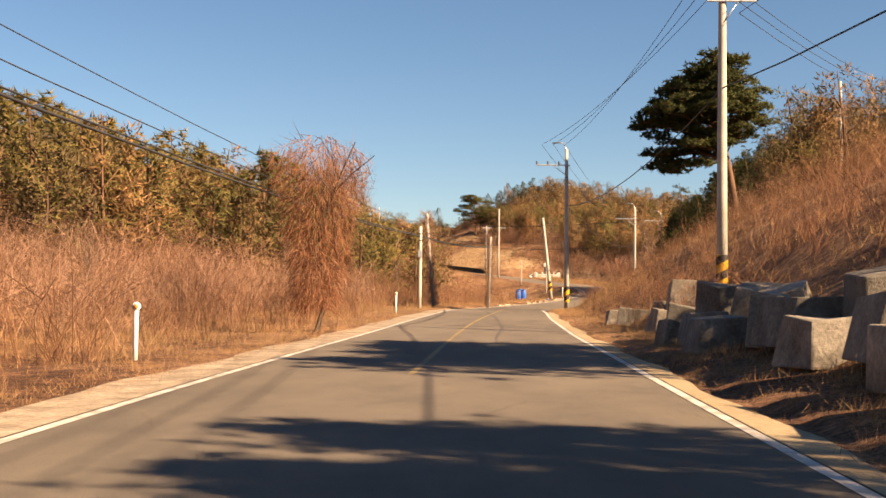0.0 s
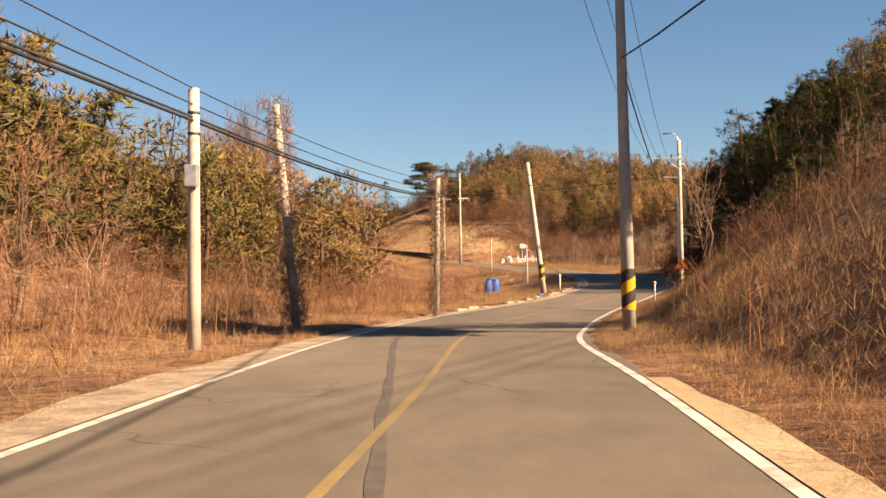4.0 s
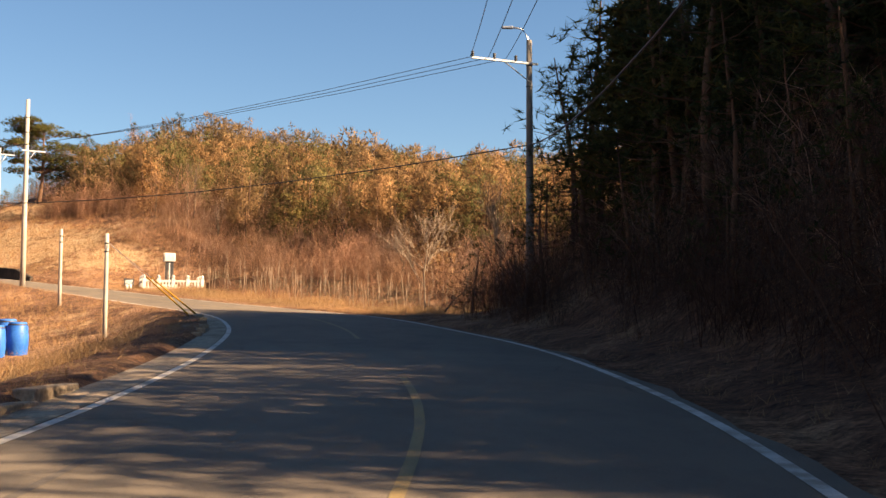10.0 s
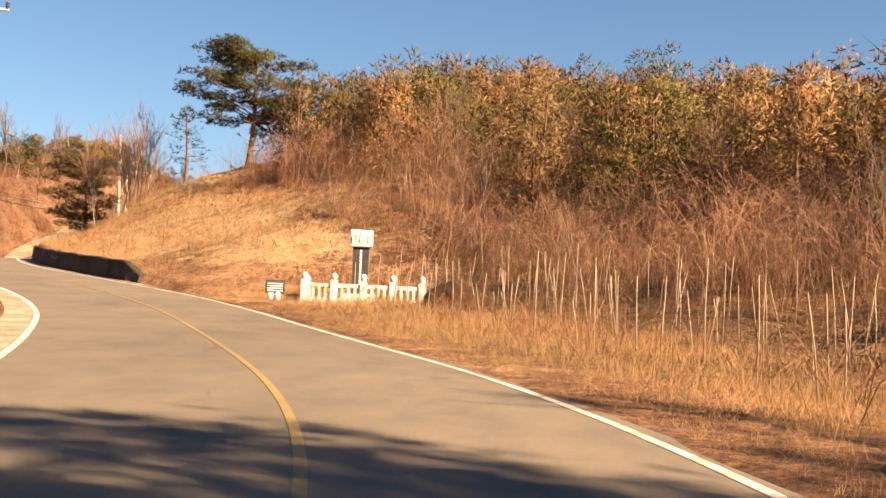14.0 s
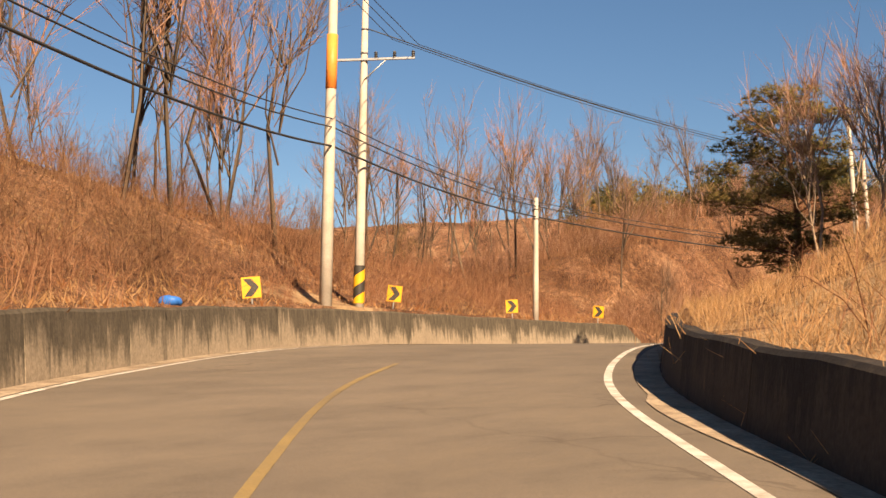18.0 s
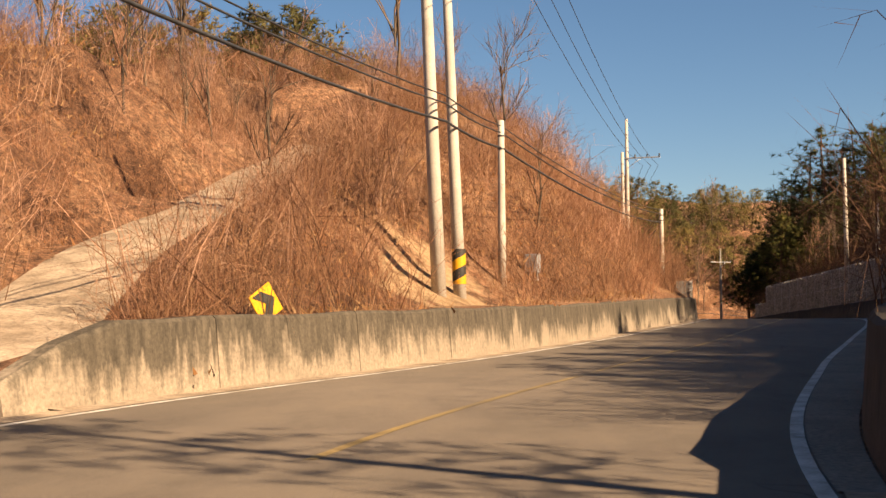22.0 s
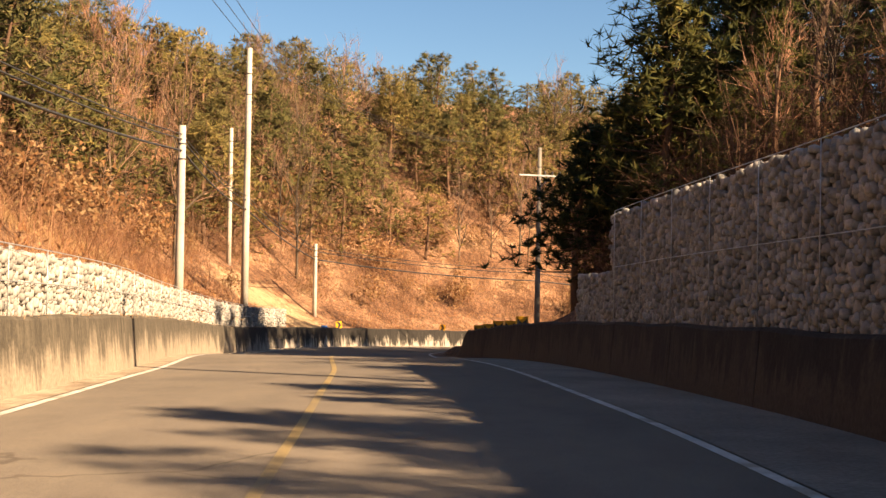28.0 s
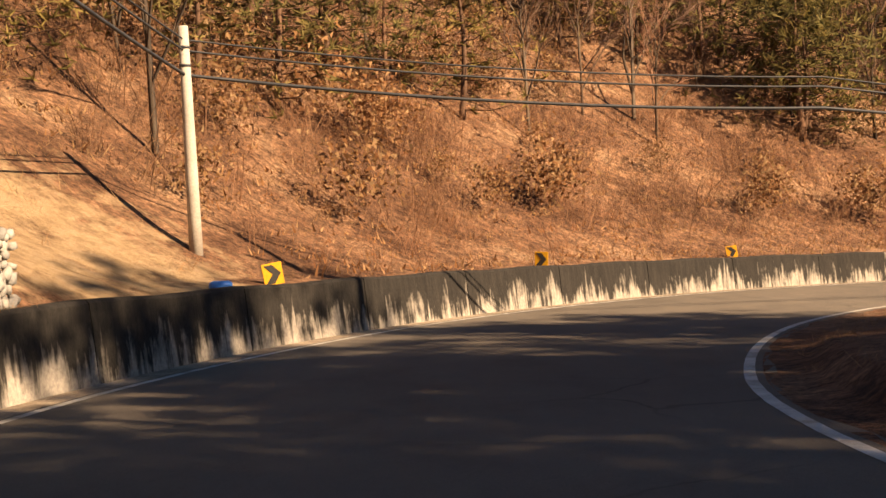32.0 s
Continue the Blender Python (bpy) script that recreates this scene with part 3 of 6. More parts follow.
D = np.concatenate([(dl - cols[None])[:, ::-1], dl * 0.5 + dr * 0.5, dr + cols[None] * narrow + set_back], 1)
SS = np.repeat(sv[:, None], D.shape[1], 1)
P = road_at(SS.ravel(), D.ravel())
P[:, 2] = land(P[:, 0], P[:, 1])
n_c = D.shape[1]
own_o = np.concatenate([np.repeat(cols[None, ::-1], len(sv), 0), np.zeros((len(sv), 1)), np.repeat(cols[None], len(sv), 0) * narrow + set_back], 1).ravel()
base_z = np.interp(SS.ravel(), S_ALL, AZ)
near_edge = own_o < 2.5
for sgn, table in ((-1, LAND_LEFT), (1, LAND_RIGHT)):
    pick = near_edge & ((D.ravel() < 0) if sgn < 0 else (D.ravel() > 0))
    P[pick, 2] = base_z[pick] + rise(SS.ravel()[pick], own_o[pick], table)
mid = np.arange(len(sv)) * n_c + len(cols)
for off in (0, -1, 1):
    P[mid + off, 2] = base_z[mid + off] - 0.06
i = np.arange(len(sv) - 1)[:, None] * n_c
j = np.arange(n_c - 1)[None]
F = np.stack([i + j, i + j + 1, i + j + 1 + n_c, i + j + n_c], -1).reshape(-1, 4)
gx = np.concatenate([[-2500, -1200, -700, -450, -320, -240], np.arange(-190, 231, 5), [280, 350, 470, 720, 1200, 2500]])
gy = np.concatenate([[-2500, -1200, -700, -450, -300, -200], np.arange(-130, 561, 5), [620, 720, 900, 1300, 2500]])
GX, GY = np.meshgrid(gx, gy)
gz = land(GX, GY)
gs, gd = nearest(GX, GY)
limit = np.where(gd > 0, 31 * np.interp(gs, sv, narrow[:, 0]), 31) - 3
reach = np.abs(gd) - np.where(gd > 0, right_d(gs), -left_d(gs))
inside = (gs > -34) & (gs < 425)
gz = gz - np.where(inside, 4.0 * np.clip((limit - reach) / 5, 0, 1), 0)
i = np.arange(len(gy) - 1)[:, None] * len(gx)
j = np.arange(len(gx) - 1)[None]
slips = ((6, 221, 11, 6, 0.85), (3.5, 226, 7, 7, 0.9), (2, 237, 6, 5, 0.7), (12.5, 215, 6, 4, 0.8), (-17.6, 277, 2.2, 5, 0.85), (-18.2, 233, 3, 3.5, 0.75), (-16.0, 381, 5, 6, 0.85), (-14.0, 370, 3, 7, 0.6), (16, 205.5, 6, 5, 0.55), (12, 176, 9, 6, 0.5), (31, 181, 5, 8, 0.5))
F2 = np.stack([i + j, i + j + 1, i + j + 1 + len(gx), i + j + len(gx)], -1).reshape(-1, 4) + len(P)
V = np.concatenate([P, np.stack([GX.ravel(), GY.ravel(), gz], -1)])
ground_mesh = mesh_of("ground", V, np.concatenate([F, F2]), M["ground"], True)
bare = np.zeros(len(V))
for bx, by, rx, ry, most in slips:
    bare = np.maximum(bare, most * np.clip(1.5 - 1.2 * np.hypot((V[:, 0] - bx) / rx, (V[:, 1] - by) / ry), 0, 1))
ground_mesh.attributes.new("bare", "FLOAT", "POINT").data.foreach_set("value", bare.astype(np.float32))
ground = part("ground", ground_mesh)
tagged(ground, "dry winter hillsides of tan grass and leaf litter", "ground", kind="structure")

# ---- road surface and paint ----


def ribbon(name, s, d0, d1, up, mat, across=1):
    k = across + 1
    d = d0[:, None] + (d1 - d0)[:, None] * np.linspace(0, 1, k)[None]
    v = road_at(np.repeat(s, k), d.ravel(), up)
    i = np.arange(len(s) - 1)[:, None] * k
    j = np.arange(k - 1)[None]
    return mesh_of(name, v, np.stack([i + j, i + j + 1, i + j + 1 + k, i + j + k], -1).reshape(-1, 4), mat, True)


sr = np.arange(-36, 428, 1.0)
wob = 0.06 * np.sin(sr * 0.9) + 0.05 * np.sin(sr * 2.3 + 1)
inner = 0.3 * np.clip((sr - 208) / 6, 0, 1) * np.clip((262 - sr) / 20, 0, 1)
road = part("road", ribbon("road", sr, left_d(sr) - 0.22 + wob, right_d(sr) + 0.22 + wob + inner, 0.0, M["asphalt"], 8))
tagged(road, "worn grey two-lane asphalt road with patches", "road", kind="structure")
line_w = 0.064
for nm, fn, mt, lab in (("edge_line_left", left_d, "white_paint", "solid white painted edge line"), ("edge_line_right", right_d, "white_paint", "solid white painted edge line")):
    c = fn(sr)
    tagged(part(nm, ribbon(nm, sr, c - line_w, c + line_w, 0.006, M[mt])), lab, "road marking", kind="structure")
for k, (s0, s1) in enumerate(((-36, 6), (18, 136), (148, 231), (264, 366))):
    q = np.arange(s0, s1 + 0.1, 1.0)
    c = eased(q, MID_S, MID_D)
    tagged(part("centre_line", ribbon("centre_line", q, c - 0.052, c + 0.052, 0.006, M["yellow_paint"])), "faded solid yellow centre line", "road marking", kind="structure")
q = np.arange(27, 74.1, 1.0)
c = np.interp(q, [22, 31, 41, 48, 52, 58, 68, 74], [0.1, -0.05, 0.0, -0.4, -0.75, -1.5, -2.5, -3.1])
tagged(part("tar_seam", ribbon("tar_seam", q, c - (0.055 + 0.015 * np.sin(q * 2)) * np.clip((q - 26.5) / 8, 0.02, 1), c + (0.055 + 0.015 * np.sin(q * 1.3)) * np.clip((q - 26.5) / 8, 0.02, 1), 0.004, M["tar"])), "dark tar-sealed crack winding along the lane", "road crack", kind="structure")
q = np.arange(92, 128.1, 1.0)
c = np.interp(q, [92, 98, 103, 106, 110, 114, 120, 128], [-3.4, -3.4, -3.28, -3.12, -2.8, -2.7, -2.85, -3.0])
tagged(part("tar_seam", ribbon("tar_seam", q, c - 0.04, c + 0.04 + 0.015 * np.sin(q * 1.7), 0.004, M["tar"])), "dark tar-sealed crack along the outer lane", "road crack", kind="structure")
# the pale concrete gutter beyond the left line
for nm, s0, s1, fn, a, b in (("gutter_1", -36, 218, left_d, -0.95, -0.08), ("gutter_2", 217, 425, left_d, -0.56, -0.08), ("gutter_3", -36, 62, right_d, 0.08, 0.45), ("gutter_4", 300, 374, right_d, 0.08, 1.9), ("gutter_5", 211, 264, right_d, 0.08, 0.9), ("gutter_6", 263, 301, right_d, 0.08, 1.4)):
    sg = np.arange(s0, s1, 1.0)
    wave = 0.1 * np.sin(sg * 0.7) + 0.05 * np.sin(sg * 1.9)
    if nm == "gutter_4":
        b = wall_shift(sg, LAND_RIGHT) + 0.5
    if nm in ("gutter_5", "gutter_6"):
        b = wall_shift(sg, LAND_RIGHT) + 0.48
    if nm == "gutter_5":
        a = np.minimum(0.42 + 0.15 * np.sin(sg * 0.5) * (sg < 225), b - 0.3)
    g0, g1 = fn(sg) + a + (wave if nm == "gutter_1" else 0), fn(sg) + b + (wave * 0.8 if nm == "gutter_3" else 0)
    tagged(part(nm, ribbon(nm, sg, g0, g1, 0.012, M["sand" if nm == "gutter_3" else "dust" if nm in ("gutter_4", "gutter_6") else "apron"], 3)), "pale sandy concrete gutter along the road edge", "gutter", kind="structure")

# ---- retaining walls ----


def wall(name, s0, s1, left, foot, height, thick, mat, label, panel=4.0, ends=(0.0, 0.0), lean=0.12):
    """Cast panels along the road; the foot lies `foot` beyond the white line. ends: how long the sloping ends are."""
    w = tagged(new(name), label, "retaining wall", kind="structure")
    sgn = -1 if left else 1
    fn = left_d if left else right_d
    n = max(1, round((s1 - s0) / panel))
    edges = np.linspace(s0, s1, n + 1)
    for a, b in zip(edges[:-1], edges[1:]):
        ss = np.linspace(a + 0.012, b - 0.012, 5)
        h = np.full(5, float(height))
        for e, end in ((ends[0], s0), (ends[1], s1)):
            if e > 0:
                h = np.minimum(h, 0.35 + (height - 0.35) * np.clip(np.abs(ss - end) / e, 0, 1))
        d = fn(ss) + (0 if left else wall_shift(ss, LAND_RIGHT))
        h = h + 0.02 * np.sin(ss * 1.7)
        prof = [(foot, -0.25), (foot + lean * 0.9, None, -0.05), (foot + lean + 0.04, None, 0.0), (foot + thick - 0.03, None, 0.0), (foot + thick, None, -0.06), (foot + thick, -0.25)]
        rows = []
        for q in prof:
            up = h + q[2] if len(q) == 3 else np.full(5, q[1])
            rows.append(road_at(ss, d + sgn * q[0]) + np.stack([0 * up, 0 * up, up], -1))
        v = np.stack(rows, 1).reshape(-1, 3)
        m = len(prof)
        faces = [[i * m + j, i * m + j + 1, (i + 1) * m + j + 1, (i + 1) * m + j] for i in range(4) for j in range(m - 1)]
        faces += [list(range(m)), list(range(4 * m, 5 * m))[::-1]]
        if not left:
            faces = [q[::-1] for q in faces]
        part("panel", mesh_of("panel", v, faces, mat), w)
    return w


wall("retaining_wall_1", 217, 262.5, True, 0.5, 1.05, 0.4, M["concrete"], "streaked grey concrete retaining wall under a brown bank", ends=(3, 1.0))
wall("retaining_wall_2", 266.4, 312.5, True, 0.5, 1.05, 0.4, M["concrete"], "streaked grey concrete retaining wall under a brown bank", ends=(1.6, 0))
wall("retaining_wall_3", 313, 373, True, 0.5, 1.05, 0.4, M["concrete"], "brown-streaked concrete wall below the pale gabions")
wall("retaining_wall_6", 373.02, 425, True, 0.5, 1.05, 0.4, M["bend_concrete"], "black-streaked concrete wall round the outside of the bend, toned darker for shade")
wall("retaining_wall_4", 213, 262, False, 0.48, 0.85, 0.4, M["black_concrete"], "stained concrete retaining wall with a chamfered end, toned black for shade", ends=(2.2, 2))
wall("retaining_wall_5", 302, 372, False, 0.48, 1.05, 0.4, M["black_concrete"], "stained concrete wall below the stone gabions, toned dark for shade", ends=(2, 1.5))
wall("retaining_wall_7", 262.1, 301.9, False, 0.48, 1.1, 0.4, M["black_concrete"], "black-stained concrete wall under the dark wood, toned darker for shade", ends=(1.5, 0))

# ---- plants: shapes built once ----


def spikes(centres, dirs, lengths, width, rnd):
    """One thin triangle for each centre, along dirs."""
    n = len(centres)
    side = np.cross(dirs, rnd.normal(size=(n, 3)))
    side /= np.linalg.norm(side, axis=1)[:, None] + 1e-9
    w = np.broadcast_to(width, (n,))[:, None] * side * 0.5
    tip = centres + dirs * np.asarray(lengths)[:, None]
    v = np.stack([centres - w, centres + w, tip], 1).reshape(-1, 3)
    return v, np.arange(3 * n).reshape(-1, 3)


def stem3(a, b, r0, r1, bend=None):
    """A thin three-sided tapering stem through one bend, as triangles."""
    a, b = np.asarray(a, float), np.asarray(b, float)
    m = (a + b) / 2 if bend is None else np.asarray(bend, float)
    pts = np.stack([a, m, b])
    v, q = tube_data(pts, [r0, (r0 + r1) / 2, r1], 3, False)
    q = np.array(q)
    return v, np.concatenate([q[:, [0, 1, 2]], q[:, [0, 2, 3]]])


def join(pieces):
    vs, fs, n = [], [], 0
    for v, f_ in pieces:
        vs.append(v)
        fs.append(np.asarray(f_) + n)
        n += len(v)
    return np.concatenate(vs), np.concatenate(fs)


def unit(v):
    return v / (np.linalg.norm(v, axis=-1, keepdims=True) + 1e-9)


def pine_shape(seed, h, tufts, spread=0.32, low=0.25, flat=0.35, needle=0.42, per=9, lean=0.08, width=0.075):
    """Trunk with limbs, and a crown of needle tufts."""
    r = np.random.default_rng(seed)
    lx, ly = r.normal(0, lean, 2) * h
    spine = lambda u: np.array([lx * u**1.5 + 0.02 * h * np.sin(5 * u + seed), ly * u**1.5 + 0.02 * h * np.cos(4 * u + seed), h * u])
    wood = [(lambda q: (q[0], np.concatenate([np.array(q[1])[:, [0, 1, 2]], np.array(q[1])[:, [0, 2, 3]]])))(tube_data([spine(u) for u in np.linspace(0, 1, 7)], 0.022 * h * (1.05 - np.linspace(0, 1, 7) * 0.95), 6, False))]
    cen = []
    n_limb = max(10, tufts // 7)
    for k in range(n_limb):
        u = low + (0.97 - low) * (k / n_limb) ** 0.85
        reach = h * spread * (1.1 - ((u - low) / (1 - low)) ** 1.6) * r.uniform(0.55, 1.15) + 0.15
        ang = k * 2.4 + r.normal(0, 0.5)
        a = spine(u)
        up = flat * reach * r.uniform(-0.25, 0.9)
        b = a + np.array([math.cos(ang) * reach, math.sin(ang) * reach, up])
        wood.append(stem3(a, b, 0.006 * h * (1.2 - u), 0.006, (a + b) / 2 + np.array([0, 0, -0.06 * reach])))
        m = max(3, int(tufts / n_limb * r.uniform(0.7, 1.35)))
        w = r.uniform(0.35, 1.05, m)[:, None]
        cen.append(a + (b - a) * w + r.normal(0, 1, (m, 3)) * np.array([0.2, 0.2, 0.14]) * reach)
    cen = np.concatenate(cen)
    c = np.repeat(cen, per, 0)
    d = unit(r.normal(size=(len(c), 3)) * [1, 1, 0.7] + [0, 0, 0.35])
    return join(wood), massed(*spikes(c, d, needle * r.uniform(0.6, 1.3, len(c)), width * h / 6, r), cen[::4])


def massed(v, f_, centres):
    """A crown with the way out of its masses at each corner."""
    k = ((v[:, None] - centres[None]) ** 2).sum(2).argmin(1)
    low, high = centres[:, 2].min(), centres[:, 2].max()
    axis = np.array([centres[:, 0].mean(), centres[:, 1].mean(), 0])
    heart = np.stack([np.full(len(v), axis[0]), np.full(len(v), axis[1]), low + 0.25 * (high - low) + 0.4 * (v[:, 2] - low)], -1)
    return v, f_, unit(unit(v - centres[k]) * 0.8 + unit(v - heart) * 0.6 + [0, 0, 0.25])


def clump_shape(seed, h, lumps, needles, wide=0.36, low=0.15, needle=0.3, width=0.05):
    """A round-headed hill pine: trunk with limbs, and a crown of shaggy needle masses."""
    r = np.random.default_rng(seed)
    lean = r.normal(0, 0.05, 2) * h
    top = np.array([lean[0], lean[1], h * 0.92])
    wood = [stem3((0, 0, -0.2), top, 0.02 * h, 0.004 * h, top / 2 + np.array([r.normal(0, 0.03) * h, r.normal(0, 0.03) * h, 0]))]
    u = (np.arange(lumps) + r.uniform(0.2, 0.8, lumps)) / lumps
    ang = np.arange(lumps) * 2.4 + r.normal(0, 0.5, lumps)
    full = np.sqrt(np.clip(1 - (1.55 * u - 0.62) ** 2, 0.06, 1))
    out_by = wide * h * full * r.uniform(0.35, 0.8, lumps)
    cen = np.stack([np.cos(ang) * out_by + lean[0] * u, np.sin(ang) * out_by + lean[1] * u, h * (low + (0.9 - low) * u)], -1)
    rad = wide * h * r.uniform(0.3, 0.52, lumps) * (1.1 - 0.4 * u)
    for k in range(0, lumps, max(1, lumps // 7)):
        wood.append(stem3(top * np.clip(cen[k, 2] / h - 0.15, 0.1, 0.9), cen[k], 0.006 * h, 0.008))
    pick = r.choice(lumps, needles, p=rad**2 / (rad**2).sum())
    d = unit(r.normal(size=(needles, 3)) + [0, 0, 0.2])
    base = cen[pick] + d * (rad[pick] * r.uniform(0.35, 0.95, needles))[:, None] * np.array([1, 1, 0.8])
    tip = unit(d * 0.7 + r.normal(0, 0.6, (needles, 3)) + [0, 0, 0.35])
    crown = spikes(base, tip, needle * r.uniform(0.5, 1.3, needles), width, r)
    return join(wood), massed(*crown, cen)


def pad_pine(seed, lean, pads, trunk_r, limb_from, per, needle, width):
    """A pine of flat needle pads; pads: x, y, z, reach, depth of each."""
    r = np.random.default_rng(seed)
    top = np.array([lean[0], lean[1], lean[2]])
    spine = lambda u: np.array([lean[0] * u, lean[1] * u, lean[2] * u]) + np.array([0.12 * math.sin(5 * u), 0.1 * math.sin(4 * u + 1), 0])
    tv, tf = tube_data([spine(u) - np.array([0, 0, 0.3 * (u == 0)]) for u in np.linspace(0, 1, 8)], trunk_r * (1.1 - np.linspace(0, 1, 8) * 0.9), 8, False)
    tf = np.array(tf)
    wood, cen, out = [(tv, np.concatenate([tf[:, [0, 1, 2]], tf[:, [0, 2, 3]]]))], [], []
    for x, y, z, reach, depth in pads:
        u = float(np.clip((z - 0.35 * math.hypot(x - lean[0] * z / lean[2], y)) / lean[2], limb_from, 0.97))
        a, b = spine(u), np.array([x, y, z - depth * 0.3])
        wood.append(stem3(a, b, trunk_r * 0.3 * (1.2 - u), 0.015, (a + b) / 2 + np.array([0, 0, 0.08 * np.linalg.norm(b - a)])))
        n = int(per * reach * reach)
        ang, rr = r.uniform(0, 6.28, n), np.sqrt(r.random(n))
        lump = 1 + 0.25 * np.sin(3 * ang + x) + 0.15 * np.sin(7 * ang + z)
        c = np.stack([x + np.cos(ang) * rr * reach * lump, y + np.sin(ang) * rr * reach * lump, z + depth * (1 - rr * rr) * r.uniform(-0.4, 1, n) + r.normal(0, 0.06, n)], -1)
        cen.append(c)
        for k in range(0, n, max(1, n // 7)):
            wood.append(stem3(b, c[k] - np.array([0, 0, 0.08]), 0.018, 0.006))
    c = np.repeat(np.concatenate(cen), 6, 0)
    d = unit(r.normal(size=(len(c), 3)) * [1, 1, 0.6] + [0, 0, 0.45])
    return join(wood), massed(*spikes(c, d, needle * r.uniform(0.6, 1.2, len(c)), width, r), np.array([q[:3] for q in pads], float))


def bare_shape(seed, h, twigs=5, levels=3, fan=0.45, trunk=0.015, first=0.25):
    """A leafless tree: trunk with limbs, and its twigs."""
    r = np.random.default_rng(seed)
    wood, fine = [], []

    def grow(a, d, length, rad, level):
        b = a + d * length
        bend = (a + b) / 2 + r.normal(0, 0.06, 3) * length
        (wood if level < 2 else fine).append(stem3(a, b, rad, rad * 0.45, bend))
        if level >= 2:
            n = twigs + 3
            c = a + (b - a) * r.uniform(0.2, 1.0, (n, 1)) + (bend - (a + b) / 2) * 0.7
            fine.append(spikes(c, unit(d * 0.8 + r.normal(0, fan, (n, 3)) + [0, 0, 0.2]), length * r.uniform(0.4, 0.9, n), 0.012 + rad * 0.6, r))
            return
        for k in range(twigs if level else twigs + 4):
            w = r.uniform(first if level == 0 else 0.3, 1.0)
            nd = unit(d * r.uniform(0.5, 1.0) + r.normal(0, fan, 3) + np.array([0, 0, 0.25]))
            grow(a + (b - a) * w, nd, length * r.uniform(0.35, 0.62), rad * 0.5 * (1.2 - w * 0.6), level + 1)

    grow(np.array([0, 0, -0.1]), unit(np.array([r.normal(0, 0.05), r.normal(0, 0.05), 1])), h * 0.8, trunk * h, 0)
    return join(wood), join(fine)


def bush_shape(seed, h, stems=34, spread=0.75, width=0.018, twigs=5, droop=0.2):
    """A leafless bush of thin arching stems with fine twigs."""
    r = np.random.default_rng(seed)
    out = []
    for k in range(stems):
        a = np.array([*(r.normal(0, 0.2 * h, 2)), -0.05])
        ang, le = r.uniform(0, 6.28), h * r.uniform(0.55, 1.15)
        sp = spread * r.uniform(0.15, 1.0) * h
        out_by = np.array([math.cos(ang), math.sin(ang), 0])
        m = a + out_by * sp * 0.3 + np.array([*r.normal(0, 0.05 * h, 2), le * 0.55])
        n = a + out_by * sp * 0.68 + np.array([*r.normal(0, 0.05 * h, 2), le * 0.9])
        b = a + out_by * sp + np.array([*r.normal(0, 0.05 * h, 2), le * (1 - droop * r.uniform(0, 1.6))])
        sd = unit(np.cross(b - a, r.normal(size=3))) * width * h / 2
        v = np.array([a - sd, a + sd, m - sd * 0.8, m + sd * 0.8, n - sd * 0.55, n + sd * 0.55, b])
        out.append((v, np.array([[0, 1, 3], [0, 3, 2], [2, 3, 5], [2, 5, 4], [4, 5, 6]])))
        w = r.uniform(0.2, 1.0, twigs)
        c = np.stack([np.interp(w, [0, 0.4, 0.75, 1], q) for q in np.stack([a, m, n, b], 1)], -1)
        d = unit(r.normal(size=(twigs, 3)) + unit(b - a) * 0.7 + out_by * 0.3)
        out.append(spikes(c, d, h * r.uniform(0.12, 0.42, twigs), width * h * 0.55, r))
    return join(out)


def leafy_shape(seed, h, leaves=420):
    """Withered leaves that hang on a young oak."""
    r = np.random.default_rng(seed)
    c = r.normal(size=(leaves, 3)) * [0.26 * h, 0.26 * h, 0.24 * h] + [0, 0, h * 0.6]
    c[:, 2] = np.abs(c[:, 2]) + 0.1
    return spikes(c, unit(r.normal(size=(leaves, 3)) - [0, 0, 0.4]), r.uniform(0.05, 0.12, leaves), 0.055, r)


def grass_shape(seed, h, blades=9, spread=0.2, width=0.014):
    r = np.random.default_rng(seed)
    c = np.concatenate([r.normal(0, spread, (blades, 2)), np.full((blades, 1), -0.04)], 1)
    d = unit(np.concatenate([r.normal(0, 0.7, (blades, 2)), np.ones((blades, 1))], 1))
    return spikes(c, d, h * r.uniform(0.5, 1.2, blades), width, r)


def scatter(name, shapes, places, sizes, mat, label, category, squash=None):
    """Copies of shapes, turned and sized, as one mesh of kind stuff."""
    r = np.random.default_rng(len(places) + 3)
    pick = r.integers(0, len(shapes), len(places))
    turn = r.uniform(0, 2 * np.pi, len(places))
    tilt = r.normal(0, 0.08, (len(places), 2))
    vs, fs, ms, base = [], [], [], 0
    for k, (v, f_, *mass) in enumerate(shapes):
        idx = np.where(pick == k)[0]
        if not len(idx):
            continue
        c, s = np.cos(turn[idx])[:, None], np.sin(turn[idx])[:, None]
        z = sizes[idx][:, None]
        x = (v[None, :, 0] * c - v[None, :, 1] * s) * z
        y = (v[None, :, 0] * s + v[None, :, 1] * c) * z
        up = v[None, :, 2] * z
        w = np.stack([x + tilt[idx, :1] * up, y + tilt[idx, 1:] * up, up], -1) + places[idx][:, None]
        vs.append(w.reshape(-1, 3))
        if mass:
            q = mass[0][None]
            ms.append(np.stack([q[..., 0] * c - q[..., 1] * s, q[..., 0] * s + q[..., 1] * c, q[..., 2] + 0 * c], -1).reshape(-1, 3))
        else:
            ms.append(np.tile(np.array([[0.0, 0.0, 0.35]]), (len(idx) * len(v), 1)))
        fs.append((f_[None] + (np.arange(len(idx)) * len(v))[:, None, None]).reshape(-1, 3) + base)
        base += len(idx) * len(v)
